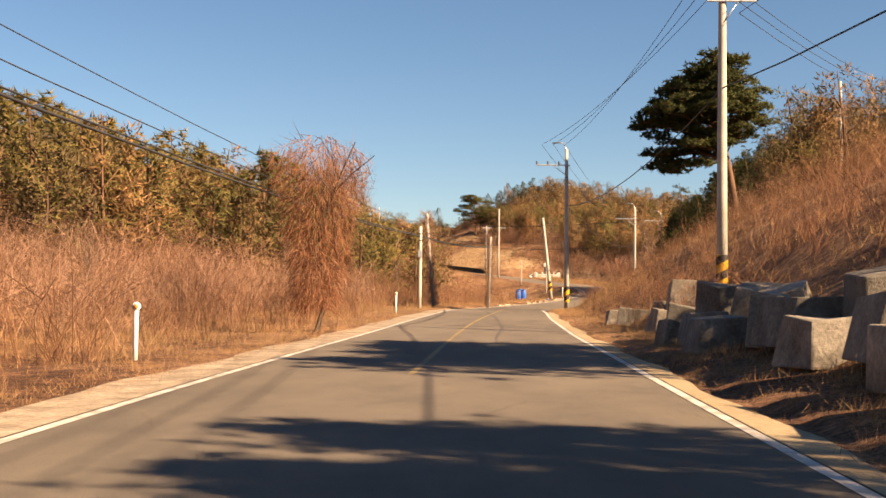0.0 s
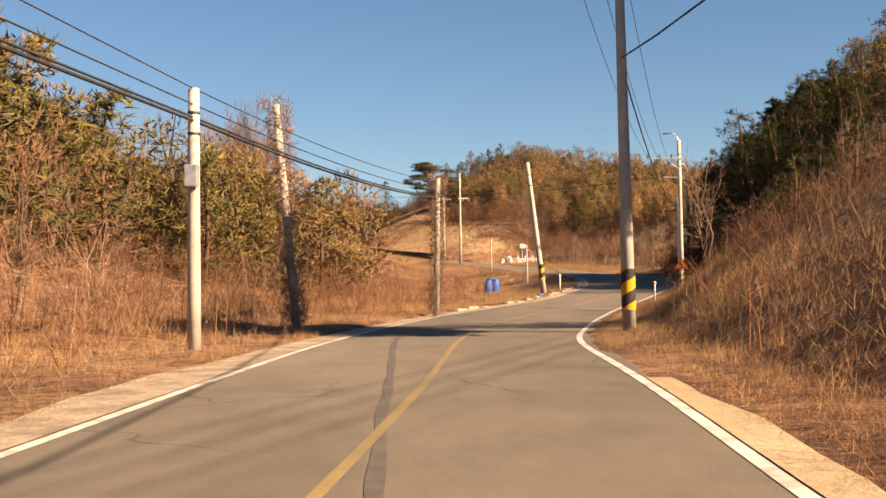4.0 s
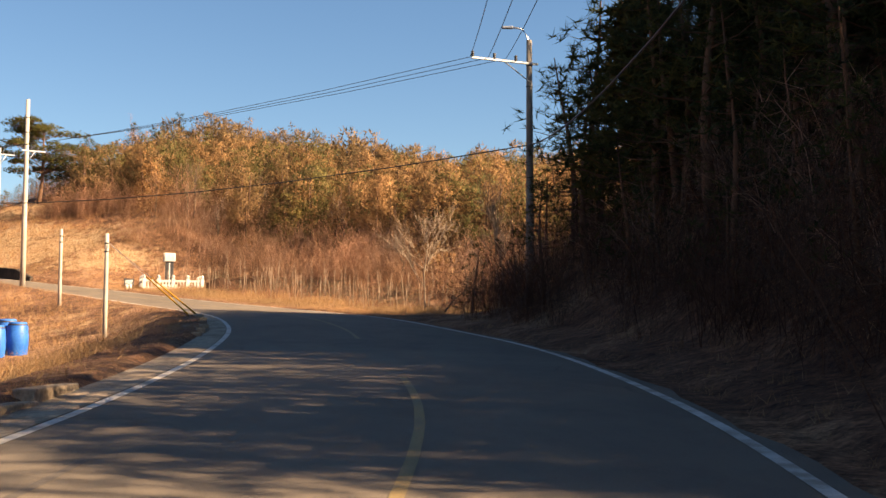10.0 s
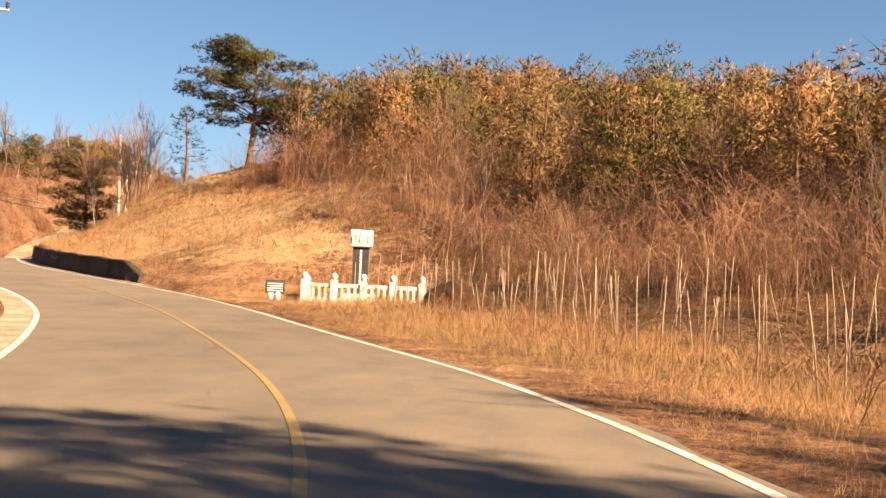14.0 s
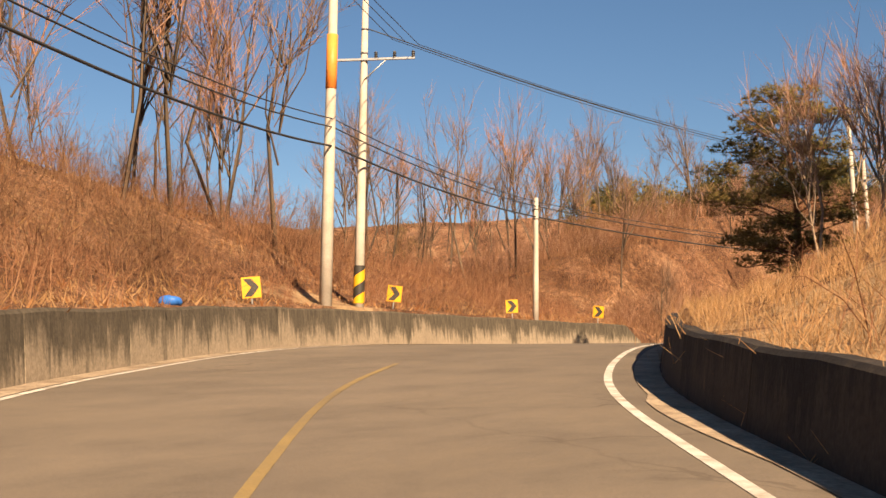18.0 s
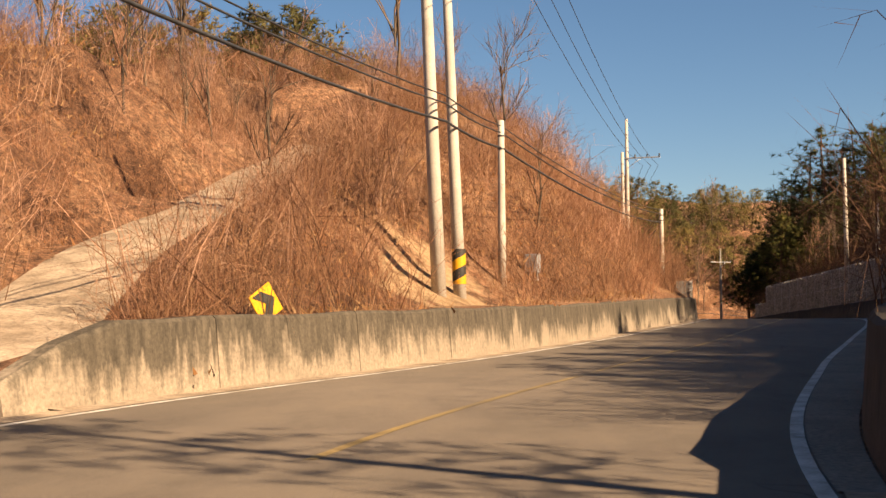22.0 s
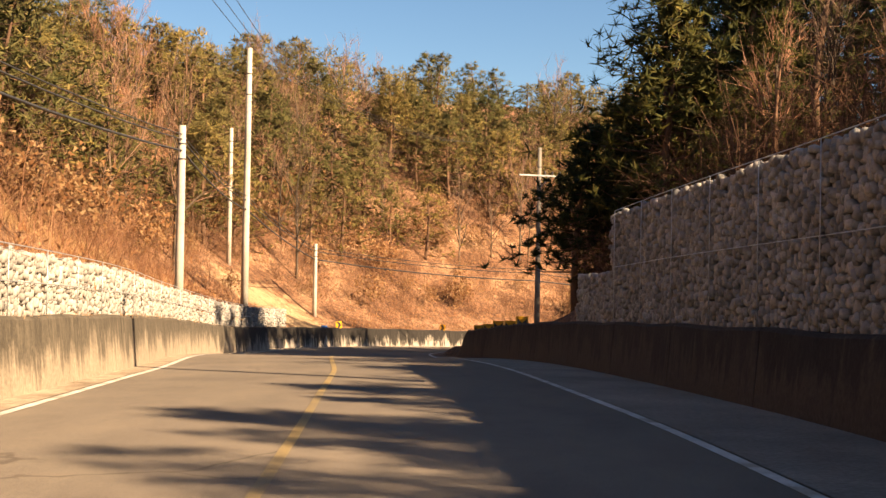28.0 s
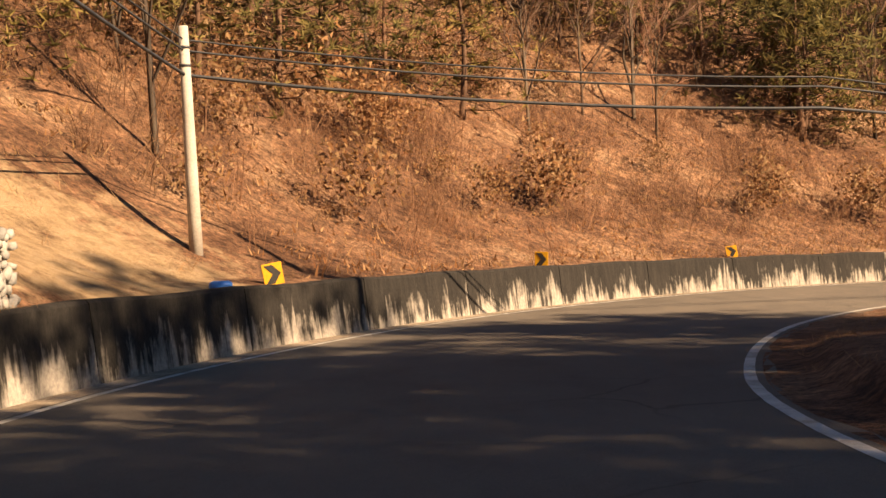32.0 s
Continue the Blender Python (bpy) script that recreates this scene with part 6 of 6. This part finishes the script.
def gabion(name, s0, s1, left, foot, z0, h, near, label, step_end=None, gap=0.07, size=0.17):
    """Stones in wire baskets; those near the road's stretch `near` are parts of their own."""
    g = tagged(new(name), label, "gabion wall", kind="structure")
    r = np.random.default_rng(int(s0))
    sgn, fn = (-1, left_d) if left else (1, right_d)
    front = lambda s: fn(s) + (0 if left else wall_shift(s, LAND_RIGHT))
    pieces, singles = [], []
    for row in range(int(h / (size * 0.8))):
        for s in np.arange(s0, s1, size * 1.12):
            s = s + r.uniform(-0.25, 0.25) * size + (row % 2) * size * 0.6
            if step_end and s > step_end and row * size * 0.8 > h * 0.45:
                continue
            k = r.integers(8)
            p = road_at(s, front(s) + sgn * (foot + r.uniform(0.0, 0.05))) + [0, 0, z0 + (row + 0.5) * size * 0.8 + r.uniform(-0.32, 0.32) * size]
            sc = np.array([0.66, 0.56, 0.52]) * size * r.uniform(0.6, 1.4, 3)
            yaw = road_yaw(s) + 90
            if near[0] < s < near[1] and len(singles) < 300:
                singles.append((k, p, sc, yaw, r.uniform(-90, 90)))
            else:
                m = np.array(pose(0, 0, 0, 0, r.uniform(-90, 90), yaw).to_3x3())
                pieces.append(((STONES[k] * sc) @ m.T + p, ICO_F))
    v, f_ = join(pieces)
    st = part("stones", mesh_of("stones", v, f_, M["stone"]), g)
    st["kind"] = "stuff"
    me = [mesh_of("stone", s, ICO_F, M["stone_single"]) for s in STONES]
    for k, p, sc, yaw, tl in singles:
        part("stone", me[k], g, pose(*p, 0, tl, yaw) @ Matrix.Diagonal((*sc, 1)))
    # the fill behind, and the wire of the baskets
    ss = np.arange(s0, (step_end or s1) + 0.01, 1.0)
    rows = [road_at(ss, front(ss) + sgn * (foot + q)) + [0, 0, z] for q, z in ((gap, z0 - 0.03), (gap, z0 + h - 0.06), (0.7, z0 + h - 0.06), (0.7, z0 - 0.03))]
    v = np.stack(rows, 1).reshape(-1, 3)
    f2 = [[i * 4 + j, i * 4 + (j + 1) % 4, (i + 1) * 4 + (j + 1) % 4, (i + 1) * 4 + j] for i in range(len(ss) - 1) for j in range(4)] + [[0, 1, 2, 3], [4 * len(ss) - 4 + j for j in (3, 2, 1, 0)]]
    part("fill", mesh_of("fill", v, f2, M["stone_fill"]), g)
    for zz in (0.0, h / 2, h):
        part("wire", tube(road_at(ss, front(ss) + sgn * (foot - 0.08), z0 + zz), 0.008, M["galv"], 4, "basket_wire"), g)
    for s in np.arange(s0, (step_end or s1), 2.0):
        part("wire", tube(road_at(np.array([s, s, s]), front(np.array([s] * 3)) + sgn * (foot - 0.08)) + np.array([[0, 0, z0], [0, 0, z0 + h / 2], [0, 0, z0 + h]]), 0.008, M["galv"], 4, "basket_wire"), g)
    return g


M["stone_single"] = surface("gabion_stone_single", [(0.3, (0.185, 0.17, 0.152)), (0.7, (0.305, 0.284, 0.256))], 1.2, 25, 0.9, 0.5, 0.01, vary="object")
M["stone_fill"] = surface("gabion_fill", [(0.3, (0.14, 0.128, 0.114)), (0.7, (0.22, 0.203, 0.182))], 4, 25, 0.95, 0.5, 0.02)
gabion("gabion_wall_right", 317.5, 353, False, 0.86, 1.02, 2.35, (326, 331), "grey stone gabion wall in wire baskets, in the shade", 350, 0.07, 0.125)
gabion("gabion_wall_left", 316, 383.9, True, 0.86, 1.02, 1.0, (338, 352), "pale stone gabion wall on top of the concrete wall", None, 0.03, 0.115)

# ---- monument and its plot ----


def monument(x, y, yaw):
    z = land1(x, y)
    t = tagged(new("stone_monument"), "black stone monument pillar with a carved white capstone", "monument")
    t.matrix_basis = pose(x, y, z, 0, 0, yaw)
    part("plinth", bevelled(*box_data(-0.55, 0.55, -0.4, 0.4, -0.2, 0.3), M["granite"], 0.03, "plinth"), t, None, "pale granite plinth")
    part("pillar", bevelled(*box_data(-0.28, 0.28, -0.13, 0.13, 0.3, 1.95), M["slate"], 0.015, "pillar"), t, None, "polished black stone pillar")
    cap = part("capstone", bevelled(*box_data(-0.4, 0.4, -0.24, 0.24, 1.95, 2.55), M["granite"], 0.06, "capstone"), t, None, "white granite capstone with carving")
    for k in range(5):
        part("carving", bevelled(*box_data(-0.34 + 0.14 * k, -0.24 + 0.14 * k, -0.27, -0.23, 2.08 + 0.1 * (k % 2), 2.3 + 0.08 * (k % 3)), M["granite"], 0.015, "carving", 1), cap)
    for k in range(12):
        part("letter_bar", mesh_of("letter_bar", *box_data(-0.035, 0.035, -0.136, -0.13, 0.5 + 0.115 * k, 0.58 + 0.115 * k), M["white"]), t, None, "white engraved writing")
    return t


MON = (17.25, 205.9)
monument(*MON, facing(*MON, 20.5, 182))
ux, uy = math.cos(radians(facing(*MON, 20.5, 182))), math.sin(radians(facing(*MON, 20.5, 182)))
rail = tagged(new("stone_balustrade"), "low pale granite balustrade round the monument", "balustrade")
fx, fy = MON[0] - 0.35 * ux + 1.1 * uy, MON[1] - 0.35 * uy - 1.1 * ux
rail.matrix_basis = pose(fx, fy, land1(fx, fy), 0, 0, facing(*MON, 20.5, 182))
BEND = [(-1.5, 1.8), (-1.5, 0.9), (-1.5, 0.0), (-0.5, 0.0), (0.5, 0.0), (1.5, 0.0), (2.5, 0.0), (2.5, 0.9), (2.5, 1.8)]
for k, (px, py) in enumerate(BEND):
    po = part("post", bevelled(*box_data(-0.12, 0.12, -0.12, 0.12, -0.25, 0.74), M["granite"], 0.015, "post"), rail, pose(px, py, 0))
    part("finial", tube([(0, 0, 0.74), (0, 0, 0.8), (0, 0, 0.89), (0, 0, 0.97), (0, 0, 1.0)], [0.06, 0.1, 0.12, 0.07, 0.01], M["granite"], 10, "finial"), po)
    if k < len(BEND) - 1:
        qx, qy = BEND[k + 1]
        w = math.hypot(qx - px, qy - py)
        m = pose(px, py, 0, 0, 0, math.degrees(math.atan2(qy - py, qx - px)))
        part("rail", bevelled(*box_data(0.12, w - 0.12, -0.06, 0.06, 0.5, 0.63), M["granite"], 0.012, "rail"), rail, m)
        part("panel", bevelled(*box_data(0.12, w - 0.12, -0.05, 0.05, -0.1, 0.14), M["granite"], 0.01, "panel"), rail, m)
        for j in (0.29, 0.5, 0.71):
            part("baluster", bevelled(*box_data(w * j - 0.05, w * j + 0.05, -0.04, 0.04, 0.14, 0.5), M["granite"], 0.01, "baluster", 1), rail, m)
px, py = 14.55, 204.6
pl = tagged(new("stone_plaque"), "dark inscribed plaque on two pale stones", "plaque")
pl.matrix_basis = pose(px, py, land1(px, py), 0, 0, facing(px, py, 20.2, 182))
part("slab", bevelled(*box_data(-0.33, 0.33, -0.03, 0.04, 0.22, 0.68), M["slate"], 0.012, "slab"), pl)
for k, q in enumerate((-0.14, 0.1)):
    part("foot_stone", mesh_of("foot_stone", STONES[k] * [0.1, 0.12, 0.2] + [q, 0, 0.1], ICO_F, M["granite"]), pl)
for k in range(4):
    part("writing_bar", mesh_of("writing_bar", *box_data(-0.26, 0.26, -0.036, -0.031, 0.3 + 0.08 * k, 0.33 + 0.08 * k), M["white"]), pl, None, "pale engraved writing")

# bean stakes in the plot
stake_me = tube([(0, 0, -0.2), (0.02, 0, 0.7), (0, 0.03, 1.4)], [0.019, 0.017, 0.012], M["pale_bark"], 5, "stake")
r_s = np.random.default_rng(4)
for k in range(70):
    s = r_s.uniform(178, 205)
    q = side_at(s, r_s.uniform(4.2, 9.5), False)
    ob = part("garden_stake", stake_me, None, pose(q.x, q.y, q.z, r_s.normal(0, 5), r_s.normal(0, 6), r_s.uniform(0, 360)) @ Matrix.Diagonal((0.9, 0.9, r_s.uniform(0.6, 1.2), 1)))
    tagged(ob, "thin wooden garden stake in the dry plot", "garden stake", "stakes in the plot")

# taller stakes in rows, and the green net behind them
for k in range(44):
    q = side_at(176 + 0.64 * k + r_s.normal(0, 0.3), 5.0 + 2.2 * (k % 3) + r_s.normal(0, 0.3), False)
    ob = part("garden_stake", stake_me, None, pose(q.x, q.y, q.z, r_s.normal(0, 3), r_s.normal(0, 4), r_s.uniform(0, 360)) @ Matrix.Diagonal((0.9, 0.9, r_s.uniform(1.0, 1.5), 1)))
    tagged(ob, "tall thin wooden garden stake in the dry plot", "garden stake", "stakes in the plot")
net = tagged(new("garden_net"), "faded green mesh netting strung behind the garden stakes", "net fence")
run = [side_at(s_, 8.2, False) for s_ in np.arange(180, 203.1, 0.25)]
wires = []
for a_, b_ in zip(run[:-1], run[1:]):
    m_ = (a_ + b_) / 2
    for z_ in np.arange(0.1, 1.15, 0.12):
        wires.append((np.array([a_ + Vector((0, 0, z_)), b_ + Vector((0, 0, z_)), b_ + Vector((0, 0, z_ + 0.014))]), [[0, 1, 2]]))
    for q in (a_, m_):
        wires.append((np.array([q, q + Vector((0.012, 0.008, 0)), q + Vector((0, 0, 1.1))]), [[0, 1, 2]]))
part("net", mesh_of("garden_net", *join(wires), M["net_green"]), net)
for q in run[::12]:
    part("net_post", stake_me, net, pose(q.x, q.y, q.z))

# heap under a dark sheet at the plot's edge
hx, hy = 20.9, 203.4
heap = tagged(new("covered_heap"), "low garden heap under a dark sheet with a ridge", "heap")
heap.matrix_basis = pose(hx, hy, land1(hx, hy), 0, 0, facing(hx, hy, 21.5, 178))
r_h = np.random.default_rng(12)
v, f_ = [], []
for i in range(13):
    u = i / 6 - 1
    crest = 0.95 - 0.55 * abs(u + 0.15) ** 1.1
    for j in range(7):
        w = j / 3 - 1
        v.append((u * 1.15, w * 0.6, max(crest * (1 - abs(w) ** 1.2) + r_h.normal(0, 0.02), -0.1) - (0.1 if abs(u) == 1 or abs(w) == 1 else 0)))
for i in range(12):
    for j in range(6):
        f_.append([i * 7 + j, i * 7 + j + 1, i * 7 + j + 8, i * 7 + j + 7][::-1])
part("sheet", mesh_of("sheet", v, f_, M["shade_dark_brush"]), heap)

# ---- barrels, bags ----


def barrel(x, y, tip=0):
    z = land1(x, y)
    t = tagged(new("plastic_barrel"), "blue plastic barrel in the field below the road", "barrel", "blue barrels")
    t.matrix_basis = pose(x, y, z, tip, 0, 0) @ Matrix.Diagonal((1.3, 1.3, 1.4, 1))
    part("body", tube([(0, 0, 0), (0, 0, 0.06), (0, 0, 0.3), (0, 0, 0.33), (0, 0, 0.62), (0, 0, 0.65), (0, 0, 0.86), (0, 0, 0.92)], [0.27, 0.29, 0.3, 0.31, 0.31, 0.3, 0.29, 0.25], M["blue"], 20, "body"), t)
    part("lid", tube([(0, 0, 0.9), (0, 0, 0.94), (0, 0, 0.97)], [0.26, 0.26, 0.22], M["blue"], 20, "lid"), t)
    part("hoop", tube([(0, 0, 0.88), (0, 0, 0.91)], 0.285, M["dark_metal"], 20, "hoop"), t)


for x, y in ((11.0, 167.6), (11.75, 168.1), (11.3, 168.7)):
    barrel(x, y)


def bag(x, y, z, s, label):
    v = STONES[3] * [0.42 * s, 0.28 * s, 0.17 * s] * (1 + 0.12 * np.sin(ICO_V * 5)) + [0, 0, 0.12 * s]
    me = mesh_of("bag", v, ICO_F, M["blue"], True)
    bm = bmesh.new()
    bm.from_mesh(me)
    bmesh.ops.subdivide_edges(bm, edges=bm.edges, cuts=2, use_grid_fill=True, smooth=0.6, fractal=0.4, seed=3)
    bm.to_mesh(me)
    bm.free()
    tagged(part("tarpaulin_bag", me, None, pose(x, y, z, 0, 0, 30)), label, "tarpaulin")


q = side_at(117.2, 1.0)
bag(q.x, q.y, q.z, 0.36, "crumpled blue tarpaulin on the gutter by the leaning pole")
q = side_at(232.7, 1.1)
bag(q.x, q.y, q.z, 0.6, "crumpled blue tarpaulin behind the wall")
q = side_at(389, 1.0)
bag(q.x, q.y, q.z, 0.45, "crumpled blue plastic sheet behind the wall")

# ---- farm track up the bank ----
TRACK = [(-20.2, 260.0, 9.60), (-20.6, 260.7, 9.66), (-21.5, 262.4, 9.85), (-23.0, 266.5, 10.65), (-24.2, 272.4, 12.3), (-25.0, 281, 14.3), (-25.7, 291, 17.1), (-26.3, 300, 19.3)]
tr = np.array(TRACK)
uu = np.linspace(0, len(tr) - 1, 60)
line = np.stack([np.interp(uu, range(len(tr)), tr[:, k]) for k in range(3)], -1)
for _ in range(3):
    line[1:-1] = (line[:-2] + line[1:-1] * 2 + line[2:]) / 4
tg = unit(np.gradient(line, axis=0))
nrm = np.stack([tg[:, 1], -tg[:, 0], 0 * tg[:, 0]], -1)
wid = 1.5 - 0.5 * np.linspace(0, 1, 60) - 0.3 * np.clip(1 - np.linspace(0, 1, 60) * 6, 0, 1) ** 2
v = np.concatenate([line + nrm * (w * wid)[:, None] + [0, 0, z] for w, z in ((-1, -0.02), (-0.5, 0.07), (0, 0.03), (0.5, 0.07), (1, -0.02))]).reshape(5, 60, 3).transpose(1, 0, 2).reshape(-1, 3)
f_ = [[i * 5 + j, i * 5 + j + 1, (i + 1) * 5 + j + 1, (i + 1) * 5 + j] for i in range(59) for j in range(4)]
tagged(part("farm_track", mesh_of("farm_track", v, f_, M["apron"], True)), "pale worn concrete farm track climbing the bank", "track", kind="structure")

# ---- single trees that stand out ----
r_p = np.random.default_rng(77)
# the big pine: layered pads that reach out over the road's side
pads = []
for z, x0, x1 in ((3.3, -4.0, -2.2), (4.3, -4.4, -1.2), (5.2, -3.8, 0.4), (6.0, -5.2, 0.8), (6.9, -4.2, 0.9), (7.7, -4.0, 0.8), (8.5, -3.1, 0.2), (9.1, -2.2, -0.6)):
    for x in np.arange(x0, x1, 1.15):
        for y in (-3.0, -1.5, 0.0, 1.5, 3.0):
            if abs(y) < 1.6 or r_p.random() < 0.7:
                pads.append((x + r_p.normal(0, 0.3), y + r_p.normal(0, 0.5), z + r_p.normal(0, 0.2), r_p.uniform(0.7, 1.1), 0.35))
me = tree_meshes("leaning_pine", pad_pine(203, (-1.7, 0.2, 9.3), pads, 0.24, 0.4, 125, 0.26, 0.085), M["pine_bark"], M["needles"], "crown")
tree("pine_tree", me, (20.6, 74.16, land1(20.6, 74.16)), 1.0, 0, "large dark red pine leaning on the grassy bank", "pine tree", "")
# the broad pine on the bank's top
pads = [(np.clip(r_p.normal(0, 2.3 - 0.3 * abs(z - 5)), -3.6, 3.6), r_p.normal(0, 1.5), z + r_p.normal(0, 0.2), r_p.uniform(0.8, 1.2), 0.4) for z in np.linspace(3.0, 8.0, 74)]
me = tree_meshes("ridge_pine", pad_pine(207, (0.5, 0.2, 7.8), pads, 0.2, 0.4, 70, 0.26, 0.055), M["pine_bark"], M["needles"], "crown")
tree("pine_tree", me, (4.9, 237.6, land1(4.9, 237.6)), 1.0, 0, "broad red pine on top of the sandy bank", "pine tree", "")
# the roadside pine
pads = []
for z in np.linspace(0.9, 6.9, 56):
    w = 2.5 * math.sqrt(max(1 - ((z - 3.0) / 4.2) ** 2, 0.05))
    ang = z * 7.3
    u = r_p.uniform(0.3, 1.0)
    pads.append((math.cos(ang) * w * u - 0.15, math.sin(ang) * w * u, z + r_p.normal(0, 0.2), r_p.uniform(0.55, 1.0), 0.4))
me = tree_meshes("roadside_pine", pad_pine(211, (-0.1, 0.1, 6.9), pads, 0.14, 0.15, 150, 0.2, 0.035), M["pine_bark"], M["green_needles"], "crown")
tree("pine_tree", me, (-8.5, 245.2, land1(-8.5, 245.2)), 1.0, 0, "dense olive-green pine beside the road above the wall", "pine tree", "")
# Pine added here to lay a patch of shade across the road.
q = side_at(257.0, 8.5, False)
tree("pine_tree", NEAR_ME[1], q, 0.85, 60, "dark pine on the bank above the black wall", "pine tree", "")
# a spreading bare tree by the bend sign, and another by the roadside pine
for k, (x, y, h, lab) in enumerate(((22.6, 122.5, 6.5, "leafless tree with pale spreading branches by the sign"), (-6.8, 242.8, 6.0, "leafless tree with thin pale stems beside the pine"), (2.6, 357.5, 4.6, "dark leafless shrub above the end of the black wall"))):
    me = tree_meshes("spreading_tree", bare_shape(251 + k, h, 6, 3, (0.5, 0.28, 0.5)[k], 0.012, 0.2), M["pale_bark"], M["twig"], "crown")
    tree("bare_tree", me, (x, y, land1(x, y)), 1.0, 0, lab, "bare tree", "")
for k, (x, y, h) in enumerate(((29.62, 177.4, 4.4), (31.11, 169.66, 4.1))):
    shape = bare_shape(221 + k, h, 7, 3, 0.34, 0.013, 0.22)
    me = tree_meshes("fan_tree", shape, M["pale_bark"], M["pale_bark"], "crown")
    tree("bare_tree", me, (x, y, land1(x, y)), 1.0, 0, "leafless young tree with upright pale branches", "bare tree", "young trees by the plot")
r_w = np.random.default_rng(64)
for k in range(9):
    x, y = side_at(244 + 1.2 * k, r_w.uniform(3.6, 7.5), False)[:2]
    me = tree_meshes("pale_tree", bare_shape(261 + k, r_w.uniform(4.2, 6.2), 5, 2, 0.3, 0.011, 0.35), M["pale_bark"], M["twig"], "crown")
    ob = tree("bare_tree", me, (x, y, land1(x, y)), 1.0, 40 * k, "thin pale leafless stem beside the roadside pine", "bare tree", "pale stems by the pine")
    ob.rotation_euler = (r_w.normal(0, 0.06), r_w.normal(0, 0.08), ob.rotation_euler[2])
# the tree hung with dry vines
r_v = np.random.default_rng(31)
n = 5200
a = r_v.uniform(0, 6.28, n)
u = r_v.random(n)
rad = 1.5 * np.sqrt(r_v.random(n)) * (0.45 + 0.65 * u)
c = np.stack([np.cos(a) * rad, np.sin(a) * rad, 0.8 + 5.6 * u * (1 - 0.12 * (rad / 1.6) ** 2)], -1)
d = unit(np.stack([np.cos(a) * 0.5 + r_v.normal(0, 0.5, n), np.sin(a) * 0.5 + r_v.normal(0, 0.5, n), -0.9 + r_v.normal(0, 0.7, n)], -1))
vt = tagged(new("vine_covered_tree"), "dead tree smothered in hanging reddish vines", "vine-covered tree")
vt.matrix_basis = pose(-0.04, 38.2, land1(-0.04, 38.2)) @ Matrix.Diagonal((0.93, 0.93, 0.93, 1))
bs = bare_shape(233, 6.2, 4, 2, 0.4)
part("trunk", mesh_of("vine_tree_trunk", *bs[0], M["bark"]), vt)
part("vines", mesh_of("hanging_vines", *spikes(c, d, r_v.uniform(0.25, 0.85, n), 0.022, r_v), M["brush"]), vt, None, "dry hanging vines")
# dead branches by the verge
me = tree_meshes("fallen_tree", bare_shape(241, 4.0, 6, 3, 0.6), M["bark"], M["bark"], "crown")
q = side_at(168, 3.4, False)
ob = tree("fallen_tree", me, (q.x, q.y, q.z + 0.3), 0.8, 0, "dead dark branches lying on the verge", "dead tree", "")
ob.matrix_basis = pose(q.x, q.y, q.z + 0.15, 62, 0, 130) @ Matrix.Diagonal((0.7, 0.7, 0.7, 1))
# white board on the shaded bank
part_b = tagged(new("white_board"), "slanting white board on the shaded bank", "board")
part_b.matrix_basis = pose(-4.72, 283.3, land1(-4.72, 283.3), 0, 0, facing(-4.72, 283.3, -11, 268))
up = 12.25 - land1(-4.72, 283.3)
part("board", bevelled(*box_data(-0.09, 0.09, -0.02, 0.02, -0.48, 0.48), M["white"], 0.008, "board"), part_b, pose(0, 0, up + 0.48, 0, 17, 0))
part("stake", tube([(0, 0.04, -0.3), (0, 0.04, up + 0.6)], 0.02, M["twig"], 6, "board_stake"), part_b)
# small cabinet on the bank
cb = tagged(new("control_cabinet"), "small grey steel cabinet on the bank", "cabinet")
cb.matrix_basis = pose(-15.6, 284.5, land1(-15.6, 284.5), 0, 0, -20)
part("body", bevelled(*box_data(-0.22, 0.22, -0.15, 0.15, 0.15, 0.75), M["galv"], 0.02, "cabinet_body"), cb)
part("door", bevelled(*box_data(-0.19, 0.19, -0.165, -0.15, 0.19, 0.71), M["galv"], 0.006, "cabinet_door"), cb)
for q in (-0.15, 0.15):
    part("leg", bevelled(*box_data(q - 0.03, q + 0.03, -0.05, 0.05, -0.1, 0.15), M["galv"], 0.005, "cabinet_leg"), cb)
